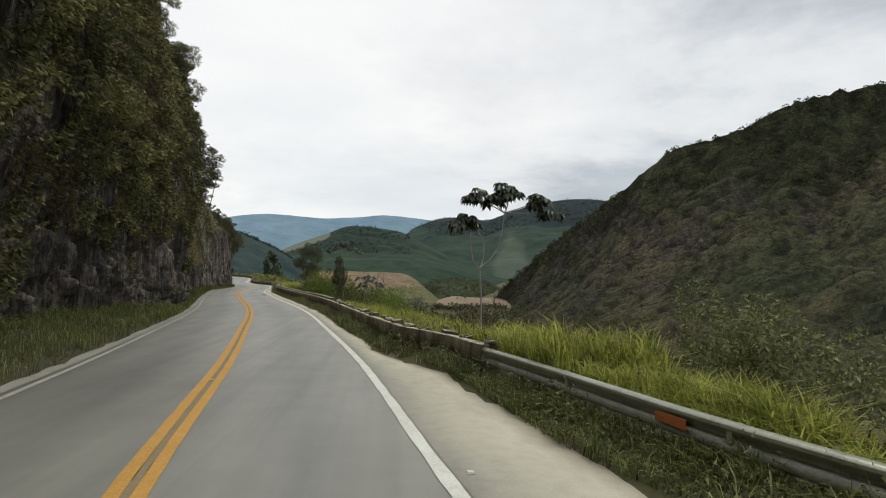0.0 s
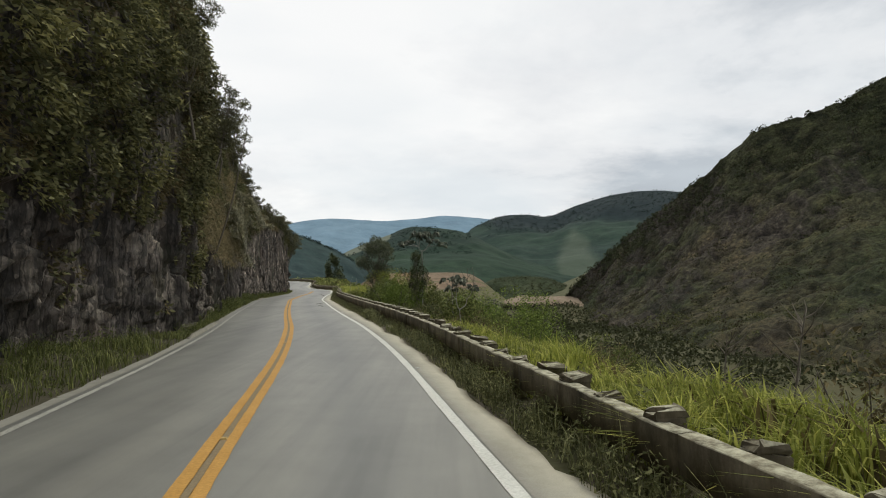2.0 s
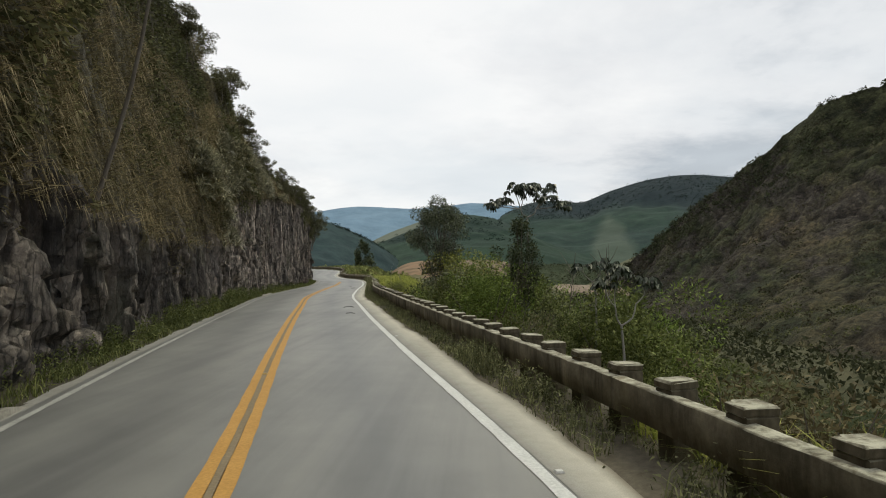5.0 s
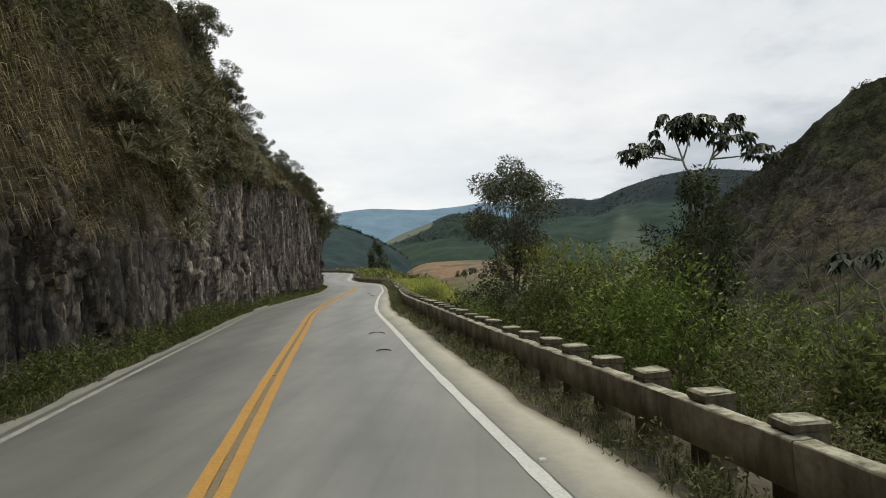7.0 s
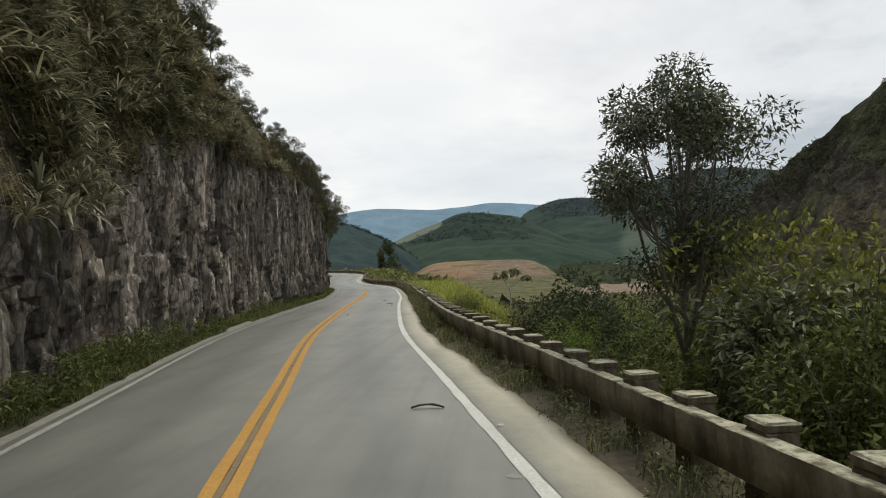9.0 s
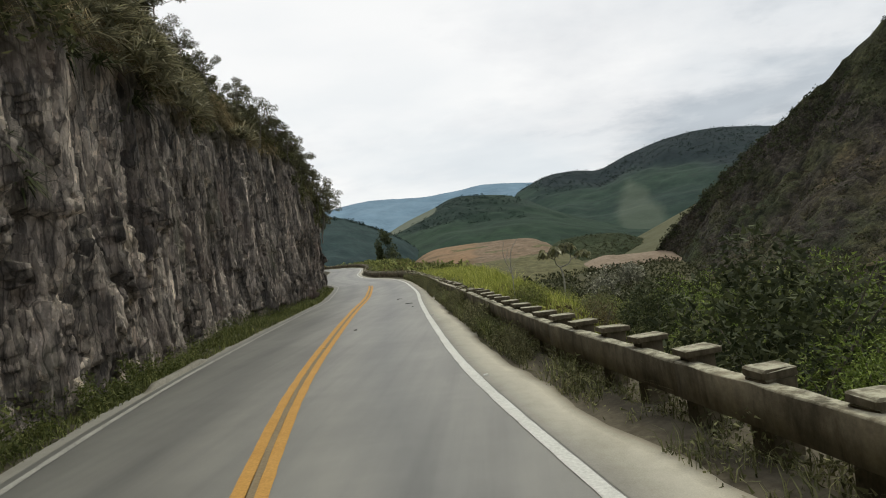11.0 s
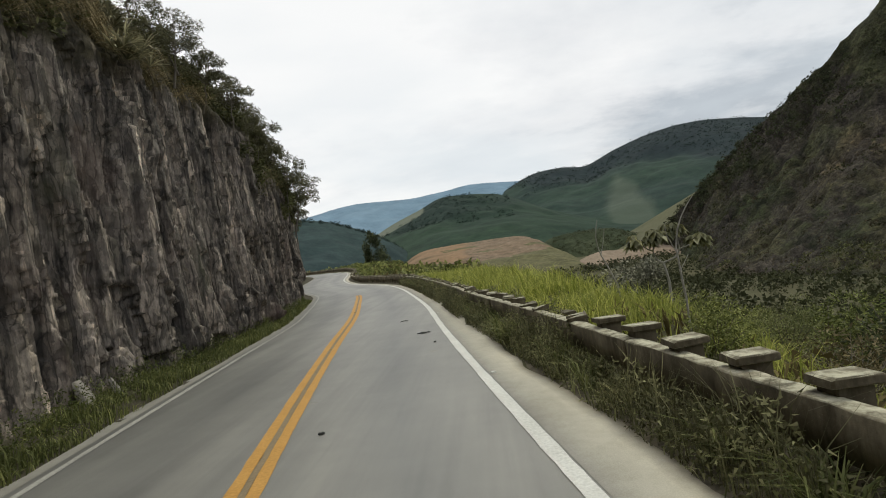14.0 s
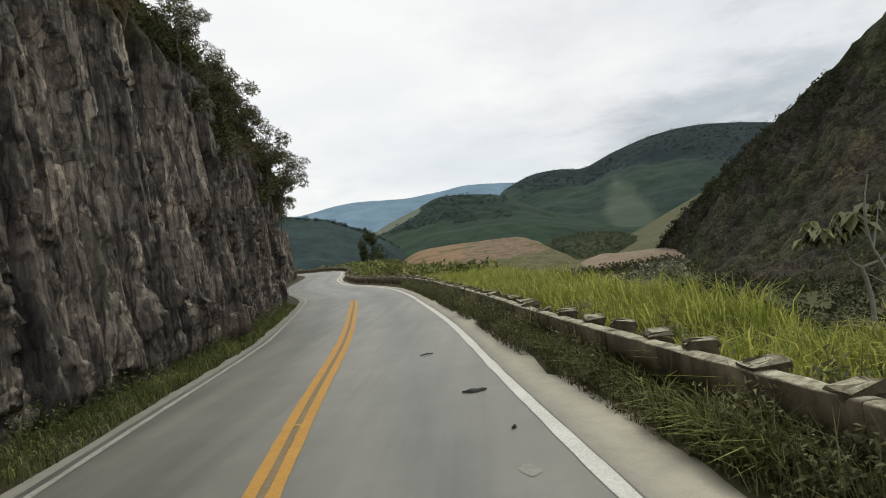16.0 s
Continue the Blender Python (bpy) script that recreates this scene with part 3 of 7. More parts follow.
CONCRETE = concrete_material()
STEEL = plain("galvanised_steel", (0.20, 0.205, 0.165), (0.36, 0.36, 0.30), 2.0, 30.0, 0.36, 0.1, 0.002)
STEEL.node_tree.nodes["Principled BSDF"].inputs["Metallic"].default_value = 0.65
BARK = plain("bark", (0.10, 0.085, 0.07), (0.24, 0.21, 0.175), 3.0, 25.0, 0.9, 0.6, 0.01, (1, 1, 0.3))
LEAF_DARK = leaf_material("leaf_dark", (0.040, 0.053, 0.027), (0.145, 0.165, 0.080))
LEAF_MID = leaf_material("leaf_mid", (0.105, 0.130, 0.040), (0.44, 0.47, 0.17))
LEAF_DRY = leaf_material("leaf_dry", (0.10, 0.085, 0.045), (0.34, 0.285, 0.155))
GRASS = leaf_material("grass_blade", (0.21, 0.255, 0.045), (0.68, 0.68, 0.20), 0.55, 0.45)
GRASS_DULL = leaf_material("verge_grass", (0.085, 0.105, 0.036), (0.32, 0.34, 0.13), 0.6, 0.25)

# ---- the ground: one sheet out to the horizon ----


def valley_z(x, y):
    return -15 - 6 * (1 - smooth(330, 430, y)) + 2.5 * fbm(x / 120, y / 120, seed=3, octaves=3)


def ground_z(x, y, s=None, o=None):
    if s is None:
        s, o = road_coords(x, y)
    yy = y_of_s(s)
    rz = road_z(s)
    bank = knots(yy, (-30, 0.25), (6, 0.3), (10, 0.55), (14, 0.45), (30, 0.3), (42, 0.2), (50, -0.2), (88, -0.3), (97, 0.1), (103, 0.4), (125, 0.4), (150, 0.2))
    flat = knots(yy, (-30, 1.6), (6, 1.7), (10, 2.6), (16, 2.4), (30, 1.4), (42, 0.8), (50, 0.4), (92, 0.5), (100, 2.6), (110, 3.2), (140, 6), (260, 12))
    back = barrier_off(yy) + 0.5
    t_in = smooth(back - 0.6, back + 0.3, o)
    down = np.maximum(o - back - flat, 0.0)
    drop = -(down ** 1.05) * 0.55
    right = -0.05 + t_in * bank + np.maximum(drop, -30) + 0.15 * t_in * fbm(x / 2.5, y / 2.5, seed=5)
    vz = valley_z(x, y)
    right = np.where(right < vz, vz, right)
    cb = cliff_base(yy)
    rise = smooth(0, 6.0, (cb - 5.0) - o)
    far_left = np.maximum(cb - 11 - o, 0.0)
    left = -0.05 + 0.25 * smooth(0.0, 3.0, -3.9 - o) + rise * 9.5 + np.minimum(far_left, 60) * 0.55 + rise * 1.5 * fbm(x / 9, y / 9, seed=7)
    z = np.where(o > 0, right, left)
    near = 1 - smooth(250, 420, y)
    near_s = 1 - smooth(0, 60, -y - 60)
    out = rz * (1 - smooth(8, 40, np.abs(o))) + z
    out = vz + (out - vz) * near * near_s
    return np.where(np.abs(o) < 4.2, np.minimum(out, rz - 0.06), out)


def graded(lo, hi, a, b, fine, grow):
    mid = list(np.arange(a, b, fine))
    step, v, up = fine, b, []
    while v < hi:
        up.append(v); step *= grow; v += step
    step, v, dn = fine, a, []
    while v > lo:
        step *= grow; v -= step; dn.append(v)
    return np.array(dn[::-1] + mid + up + [hi])


gx = graded(-3500, 3500, -62, 32, 1.1, 1.14)
gy = graded(-700, 4700, -20, 190, 1.4, 1.12)
GX, GY = np.meshgrid(gx, gy, indexing="ij")
GZ = ground_z(GX, GY)
thing("ground", mesh_from("ground", np.stack([GX, GY, GZ], 2).reshape(-1, 3), grid_faces(len(gx), len(gy)), GROUND, True),
      "grassy green valley floor and roadside banks", "ground", kind="structure")

# ---- road ----
S0, S1 = float(s_of_y(-45)), ROAD_END - 6
rs = np.arange(S0, S1, 0.35)
ry_ = y_of_s(rs)
one = np.ones_like(rs)


def right_line(y):
    return knots(y, (-40, 3.3), (3, 3.34), (9, 3.46), (14, 3.5), (260, 3.5))


def left_edge(y):
    return -knots(y, (-40, 3.3), (90, 3.4), (104, 3.1), (118, 2.9), (135, 3.4), (260, 3.4))


lanes = np.linspace(0, 1, 9)[None, :]
l_off = left_edge(ry_)[:, None] - 0.25
off = l_off + (3.75 - l_off) * lanes
crown = 0.0 * off
road_me = strip("road", rs, off, crown, ASPHALT)
acr = road_me.attributes.new("across", "FLOAT", "POINT")
acr.data.foreach_set("value", (lanes + 0 * off).astype(np.float32).ravel())
thing("road", road_me, "grey worn asphalt two-lane mountain road", "road", kind="structure")

se = shoulder_edge(ry_)[:, None] + 0.16 * vnoise(rs / 2.6, 0, seed=4)[:, None] + 0.07 * vnoise(rs / 0.8, 0, seed=9)[:, None] + 0.03 * vnoise(rs / 0.35, 0, seed=19)[:, None]
s_in = right_line(ry_)[:, None] + 0.12
soff = s_in + (se - s_in) * np.linspace(0, 1, 5)[None, :]
sz = 0.006 - 0.035 * np.linspace(0, 1, 5)[None, :] ** 3 + 0 * soff
sh_me = strip("shoulder", rs, soff, sz, SHOULDER)
sh_me.attributes.new("across", "FLOAT", "POINT").data.foreach_set("value", (np.linspace(0, 1, 5)[None, :] + 0 * soff).astype(np.float32).ravel())
thing("shoulder", sh_me, "pale sandy worn shoulder beside the road", "shoulder", kind="structure")
lo = left_edge(ry_)[:, None] - 0.22 - (0.28 + 0.08 * vnoise(rs / 0.9, 3, seed=6)[:, None]) * np.linspace(1, 0, 3)[None, :]
thing("shoulder_narrow", strip("shoulder_narrow", rs, lo, 0.004 + 0 * lo, SHOULDER), "narrow pale strip between the edge line and the verge", "shoulder", kind="structure")

vo = np.linspace(0, 1, 7)[None, :]
v0 = shoulder_edge(ry_)[:, None] - 0.45
v1 = barrier_off(ry_)[:, None] + 0.9
voff = v0 + (v1 - v0) * vo
vx, vy = at_road(rs[:, None] + 0 * voff, voff)
vz_ = ground_z(vx, vy, rs[:, None] + 0 * voff, voff) - road_z(rs)[:, None]
vz_ = np.maximum(vz_, -0.03) + 0.045 * smooth(0.15, 0.6, vo) - 0.035 * (1 - smooth(0.12, 0.4, vo)) + 0.02 * smooth(0.15, 0.5, vo) + 0.03 * fbm(vx / 0.4, vy / 0.4, seed=44, octaves=3) * smooth(0.02, 0.3, vo)
thing("verge_soil", strip("verge_soil", rs, voff, vz_, DIRT), "dusty grey-brown soil between shoulder and parapet", "soil", kind="structure")
w0 = left_edge(ry_)[:, None] - 0.40
w1 = cliff_base(ry_)[:, None] - 0.8
woff = w0 + (w1 - w0) * vo
wx, wy = at_road(rs[:, None] + 0 * woff, woff)
wz_ = np.maximum(ground_z(wx, wy, rs[:, None] + 0 * woff, woff) - road_z(rs)[:, None], -0.04) + 0.02 + 0.03 * fbm(wx / 0.5, wy / 0.5, seed=45, octaves=3)
thing("verge_soil_cliff", strip("verge_soil_cliff", rs, woff[:, ::-1], wz_[:, ::-1], HUMUS), "dusty soil with stones at the cliff foot", "soil", kind="structure")


def paint(name, centre, width, material, label, y0, y1, wear_seed):
    s = np.arange(float(s_of_y(y0)), min(float(s_of_y(y1)), S1), 0.3)
    c = centre(y_of_s(s))
    w = width / 2 * (1 + 0.10 * vnoise(s / 0.4, 0, seed=wear_seed) + 0.06 * vnoise(s / 0.13, 1, seed=wear_seed))
    o = np.stack([c - w, c, c + w], 1)
    thing(name, strip(name, s, o, 0.010 + 0 * o, material), label, "road marking", kind="structure")


GAP = plain("dusty_line_gap", (0.215, 0.168, 0.105), (0.30, 0.232, 0.145), 1.2, 20.0, 0.75, 0.2, 0.003)
paint("line_gap", lambda y: 0 * y, 0.10, GAP, "dusty asphalt stained yellow between the centre lines", -44, 136, 15)
paint("yellow_line_1", lambda y: 0 * y - 0.135, 0.175, YELLOW, "faded yellow centre line painted on the asphalt", -44, 136, 11)
paint("yellow_line_2", lambda y: 0 * y + 0.135, 0.175, YELLOW, "faded yellow centre line painted on the asphalt", -44, 136, 12)
paint("edge_line_1", right_line, 0.19, WHITE, "white edge line between lane and shoulder", -44, 262, 13)
paint("edge_line_2", lambda y: left_edge(y), 0.13, WHITE_WORN, "worn white edge line along the cliff verge", -44, 262, 14)

# ---- cliff ----


def cliff_top(y):
    """Height to which the rock stands bare."""
    return knots(y, (-70, 8), (30, 6.5), (40, 5.2), (48, 4.2), (60, 3.6), (74, 3.8), (79, 4.6), (81.5, 6.8), (88, 8.6), (100, 9.6), (108, 10.2), (118, 10.0), (128, 8.8), (135, 8.2), (266, 9))


def cliff_crest(y):
    return knots(y, (-70, 17), (10, 17), (36, 18), (50, 17.5), (72, 17.5), (82, 16.8), (92, 16.2), (100, 14.2), (108, 13.2), (116, 12.4), (122, 11.9), (129, 12.6), (134, 11.4), (140, 9.8), (150, 9.5), (266, 10))


def cliff_offset(s, h):
    """How far the rock face stands from the centre line at height h."""
    y = y_of_s(s)
    lean = knots(y, (-70, -0.12), (20, -0.22), (32, -0.18), (40, -0.06), (46, -0.06), (51, -0.05), (56, 0.02), (140, 0.03), (266, 0.1))
    slope = knots(y, (-70, 0.02), (30, 0.02), (36, 0.09), (42, 0.13), (48, 0.12), (60, 0.13), (75, 0.16), (84, 0.20), (92, 0.28), (100, 0.40), (118, 0.45), (128, 0.25), (135, 0.2), (266, 0.4))
    over = np.maximum(h - cliff_top(y), 0)
    return cliff_base(y) - lean * np.minimum(h, 13) - over * slope


def facets(u, v, seed):
    """Irregular cells in the plane: each has its own step and tilt. Returns the relief and a tone for each cell."""
    ui, vi = np.floor(u), np.floor(v)
    best = np.full(u.shape, 1e9); val = np.zeros(u.shape); tone = np.zeros(u.shape)
    for du in (-1, 0, 1):
        for dv in (-1, 0, 1):
            a_, b_ = ui + du, vi + dv
            cu = a_ + hash01(a_, b_, np.int64(seed)); cv = b_ + hash01(a_, b_, np.int64(seed + 1))
            d = np.abs(u - cu) + 0.85 * np.abs(v - cv)
            step = hash01(a_, b_, np.int64(seed + 2)) - 0.5
            tu = hash01(a_, b_, np.int64(seed + 3)) - 0.5; tv = hash01(a_, b_, np.int64(seed + 4)) - 0.5
            r = step + 0.9 * tu * (u - cu) + 0.7 * tv * (v - cv)
            k = d < best
            best = np.where(k, d, best); val = np.where(k, r, val)
            tone = np.where(k, hash01(a_, b_, np.int64(seed + 6)), tone)
    return val, tone


def cliff_relief(s, h):
    return cliff_rock(s, h)[0]


def slabs(s, h, width, tall, lean, seed):
    """Upright slabs side by side: each stands forward or back, is broken across at its own heights, and is parted by a narrow crack."""
    u = s / width + 0.22 * vnoise(s / (2.2 * width), h / (5.0 * tall), seed=seed) + lean * h
    k = np.floor(u)
    f = u - k
    # uneven widths
    cut = 0.30 + 0.4 * hash01(k, np.int64(seed + 1))
    side = f > cut
    k = 2 * k + side
    rel = np.where(side, (f - cut) / (1 - cut), f / cut) - 0.5
    row = np.floor(h / tall + 3.0 * hash01(k, np.int64(seed + 2)) + 0.25 * rel)
    step = hash01(k, row, np.int64(seed + 3)) - 0.5
    tilt = (hash01(k, row, np.int64(seed + 4)) - 0.5) * rel
    edge = np.minimum(f, np.minimum(1 - f, np.abs(f - cut))) * width
    return step + 0.9 * tilt, edge, hash01(k, row, np.int64(seed + 5))


def cliff_rock(s, h):
    """Relief of the face: tall slabs, narrower columns parted by cracks of uneven depth, and broken blocks where the rock has fallen away."""
    big, _ = facets(s / 3.4 + 0.15 * vnoise(s / 4, h / 6, seed=2), h / 10.0, 301)
    a, ea, ta = slabs(s + 0.10 * vnoise(s / 1.5, h / 3.0, seed=5), h, 1.9, 6.5, 0.02, 311)
    b, eb, t = slabs(s + 0.05 * vnoise(s / 0.8, h / 1.6, seed=6), h, 0.85, 4.2, -0.015, 341)
    c, ec, _ = slabs(s, h, 0.40, 2.6, 0.03, 381)
    broken = smooth(0.0, 0.25, vnoise(s / 3.0, h / 4.5, seed=29) + 0.35 * (1 - h / 4.5))
    block, _ = facets(s / 1.0 + 0.2 * h, h / 1.5 - 0.35 * s, 321)
    chip, _ = facets(s / 0.50 - 0.12 * h, h / 1.9 + 0.5 * s, 391)
    sliver, _ = facets(s / 0.27 + 0.08 * h, h / 2.4 - 0.6 * s, 395)
    flake, _ = facets(s / 0.17 + 0.5 * h, h / 0.26 - 0.5 * s, 397)
    chunk, _ = facets(s / 1.9 + 0.25 * h, h / 1.7 - 0.3 * s, 361)
    rough_ = 1 - smooth(54, 64, y_of_s(s))
    swell = fbm(s / 8.0, h / 9.0, seed=24, octaves=2)
    relief = (0.55 * rough_ * chunk + 0.65 * big + (0.55 - 0.2 * rough_) * a + (0.30 - 0.1 * rough_) * b + 0.10 * c + (0.30 + 0.25 * (1 - smooth(3, 6, h))) * broken * block + (0.18 + 0.16 * broken + 0.16 * rough_) * chip + 0.17 * sliver + (0.0 + 0.08 * broken) * flake + 0.30 * swell
              - (0.25 + 0.6 * ta ** 2) * (1 - smooth(0.0, 0.12, ea)) - 0.30 * t ** 2 * (1 - smooth(0.0, 0.08, eb)))
    return relief, t


def cliff_mesh(name, y0, y1, ds, dh):
    s = np.arange(float(s_of_y(y0)), float(s_of_y(y1)), ds)
    nh = int(18 / dh)
    crest = cliff_crest(y_of_s(s))
    Hh = -0.5 + (crest + 0.5)[:, None] * np.linspace(0, 1, nh)[None, :]
    S = s[:, None] + 0 * Hh
    top = cliff_top(y_of_s(S))
    o = cliff_offset(S, np.maximum(Hh, 0)) + cliff_relief(S, Hh) * (1 - 0.5 * smooth(0, 2, Hh - top)) * smooth(-0.5, 0.6, Hh)
    # fold the crest back into the hill behind
    Hc = np.concatenate([Hh, crest[:, None] + np.array([0.6, 0.8, 0.5])[None, :]], 1)
    oc = np.concatenate([o, o[:, -1:] - np.array([1.5, 5.0, 14.0])[None, :]], 1)
    Sc = s[:, None] + 0 * Hc
    x, y = at_road(Sc, oc)
    me = mesh_from(name, np.stack([x, y, Hc + road_z(Sc)], 2).reshape(-1, 3), grid_faces(len(s), Hc.shape[1]), ROCK, False)
    # the near rock is dark with damp algae and with shade put into its colour, paler where blocks have lately fallen
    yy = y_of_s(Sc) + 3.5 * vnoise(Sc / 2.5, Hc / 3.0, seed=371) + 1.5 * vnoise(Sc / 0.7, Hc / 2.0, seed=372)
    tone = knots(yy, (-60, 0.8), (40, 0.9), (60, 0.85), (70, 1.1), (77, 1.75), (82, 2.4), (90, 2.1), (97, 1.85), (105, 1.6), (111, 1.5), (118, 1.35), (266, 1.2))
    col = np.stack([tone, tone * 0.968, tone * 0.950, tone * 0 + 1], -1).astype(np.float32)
    # soil and dead grass cover the slope above the bare rock
    soil = smooth(-0.2, 0.9, Hc - cliff_top(y_of_s(Sc)) + 0.9 * fbm(Sc / 1.6, Hc / 1.6, seed=375, octaves=3)) * smooth(40, 52, y_of_s(Sc))
    me.attributes.new("soil", "FLOAT", "POINT").data.foreach_set("value", soil.astype(np.float32).ravel())
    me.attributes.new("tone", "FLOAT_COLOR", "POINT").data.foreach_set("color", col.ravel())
    return me


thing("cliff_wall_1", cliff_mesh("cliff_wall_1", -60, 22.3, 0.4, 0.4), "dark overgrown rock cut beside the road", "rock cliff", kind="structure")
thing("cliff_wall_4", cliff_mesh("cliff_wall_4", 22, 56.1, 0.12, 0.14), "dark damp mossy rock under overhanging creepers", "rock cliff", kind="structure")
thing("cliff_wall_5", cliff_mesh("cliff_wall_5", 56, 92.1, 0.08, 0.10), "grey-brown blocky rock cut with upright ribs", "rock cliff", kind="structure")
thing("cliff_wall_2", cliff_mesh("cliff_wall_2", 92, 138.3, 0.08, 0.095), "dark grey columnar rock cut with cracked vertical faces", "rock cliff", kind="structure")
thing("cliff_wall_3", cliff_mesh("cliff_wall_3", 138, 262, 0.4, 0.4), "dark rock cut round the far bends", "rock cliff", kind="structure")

# ---- hills ----


def crown_domes(x, y, size, seed):
    """Rounded tree crowns packed over a hillside, 0 between them to 1 at their tops."""
    u, v = x / size, y / size
    ui, vi = np.floor(u), np.floor(v)
    top = np.zeros(u.shape)
    for du in (-1, 0, 1):
        for dv in (-1, 0, 1):
            a_, b_ = ui + du, vi + dv
            cu = a_ + hash01(a_, b_, np.int64(seed)); cv = b_ + hash01(a_, b_, np.int64(seed + 1))
            r = 0.45 + 0.45 * hash01(a_, b_, np.int64(seed + 2))
            d2 = ((u - cu) ** 2 + (v - cv) ** 2) / r ** 2
            top = np.maximum(top, np.sqrt(np.maximum(0, 1 - d2)) * (0.5 + 0.5 * hash01(a_, b_, np.int64(seed + 3))))
    return top


def hill(name, ridge, foot, back, material, label, nu=160, nv=50, rough=4.0, scale=40.0, belly=1.0, seed=1, crest=1.0, clear=None, crowns=None, octaves=5):
    def line(p):
        p = np.array(p, float)
        d = np.concatenate([[0], np.cumsum(np.linalg.norm(np.diff(p[:, :2], axis=0), axis=1))])
        c = catmull(p, d[-1] / 400)
        dd = np.concatenate([[0], np.cumsum(np.linalg.norm(np.diff(c[:, :2], axis=0), axis=1))])
        u = np.linspace(0, dd[-1], nu)
        return np.stack([np.interp(u, dd, c[:, k]) for k in range(3)], 1)
    r, f, b = line(ridge), line(foot), line(back)
    v = np.linspace(0, 1, nv)
    front = f[:, None, :] + (r - f)[:, None, :] * v[None, :, None]
    front[:, :, 2] = f[:, None, 2] + (r - f)[:, None, 2] * (v[None, :] ** belly)
    w = np.linspace(0, 1, 8)[1:]
    rear = r[:, None, :] + (b - r)[:, None, :] * w[None, :, None]
    P = np.concatenate([front, rear], 1)
    vv = np.concatenate([v, 1 - w])
    fade = np.sin(np.clip(vv, 0, 1) * np.pi * 0.975) ** 0.8
    P[:, :, 2] += rough * fade[None, :] * fbm(P[:, :, 0] / scale, P[:, :, 1] / scale, seed=seed, octaves=octaves, gain=0.55)
    P[:, :, 2] += crest * (0.2 + 0.0 * fade[None, :]) * vnoise(P[:, :, 0] / (scale * 0.2), P[:, :, 1] / (scale * 0.2), seed=seed + 5)
    if crowns is not None:
        dome = crown_domes(P[:, :, 0], P[:, :, 1], crowns[0], seed + 9)
        lift = dome * crowns[1]
        if clear is not None:
            lift = lift * (1 - np.minimum(clear(P.reshape(-1, 3)).reshape(lift.shape) * 1.4, 1))
        P[:, :, 2] += lift
    me = mesh_from(name, P.reshape(-1, 3), grid_faces(nu, P.shape[1]), material, True)
    if clear is not None:
        me.attributes.new("clearing", "FLOAT", "POINT").data.foreach_set("value", clear(P.reshape(-1, 3)).astype(np.float32))
    if material in (HILL_B, HILL_C, HILL_E):
        # wild wood stands above the plantations, with a ragged lower edge
        x_, y_, z_ = P.reshape(-1, 3).T
        edge = z_ + 38 * fbm(x_ / 160, y_ / 160, seed=seed + 3, octaves=4)
        w_ = {HILL_B: 0.85 * smooth(85, 135, edge + 0.16 * np.maximum(x_ - 180, 0)), HILL_C: 0.8 * smooth(50, 82, edge), HILL_E: 0.6 + 0 * edge}[material]
        me.attributes.new("wild", "FLOAT", "POINT").data.foreach_set("value", w_.astype(np.float32))
    if name == "hill_ploughed":
        x_ = P[:, :, 0].ravel()
        me.attributes.new("stubble", "FLOAT", "POINT").data.foreach_set("value", (smooth(-32, -26, x_ + 3 * vnoise(P[:, :, 1].ravel() / 9, 0, seed=3)) * 0.8).astype(np.float32))
    if name == "hill_steep":
        # bare rock shows on the lower flank of the far shoulder and in gullies lower down
        x_, y_, z_ = P.reshape(-1, 3).T
        out_ = 0.15 * smooth(240, 330, y_) * (1 - smooth(40, 95, z_)) - 0.14 * smooth(60, 110, z_) - 0.03
        up = smooth(0.0, 0.5, (vv[None, :] - 0.62) * 2.2 + 0.5 * fbm(P[:, :, 0] / 45, P[:, :, 1] / 45, seed=52, octaves=3))
        me.attributes.new("wood", "FLOAT", "POINT").data.foreach_set("value", (0.85 * up).astype(np.float32).ravel())
        # dome height, which drives the painted shade between the bushes
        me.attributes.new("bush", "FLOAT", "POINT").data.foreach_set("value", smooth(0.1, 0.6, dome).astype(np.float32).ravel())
        me.attributes.new("outcrop", "FLOAT", "POINT").data.foreach_set("value", out_.astype(np.float32))
    thing(name, me, label, "hill", kind="structure")
    return P


def in_polygon(u, v, pts):
    inside = np.zeros(u.shape, bool)
    for (x0, y0), (x1, y1) in zip(pts, pts[1:] + pts[:1]):
        hit = ((y0 > v) != (y1 > v)) & (u < (x1 - x0) * (v - y0) / (y1 - y0 + 1e-12) + x0)
        inside ^= hit
    return inside


def clearing_b(p):
    """A pale grazed clearing with straight fence-line edges, high on the forest hill."""
    u, v = (p[:, 0] + 20) / (p[:, 1] - 80), (p[:, 2] - 2) / (p[:, 1] - 80)
    wob = 0.004 * fbm(u / 0.012, v / 0.012, seed=88, octaves=2)
    soft = 0
    for k in range(10):
        a, r = 2.4 * k, 0.0026 * k ** 0.5
        soft = soft + in_polygon(u + wob + r * math.cos(a), v + 0.7 * wob + r * math.sin(a), [(0.2367, 0.0884), (0.2549, 0.0739), (0.2890, 0.0299), (0.300, -0.02), (0.2188, -0.02), (0.2150, 0.040)])
    return soft / 10.0 * 0.55


def clearing_c(p):
    """A pale grassy spine running up to the knoll."""
    d = np.abs((p[:, 2] - 30) - (p[:, 0] + 200) * 0.48)
    return ((p[:, 0] > -190) & (p[:, 0] < -95) & (p[:, 2] > 28) & (p[:, 1] > 980)) * (d < 14) * 0.8


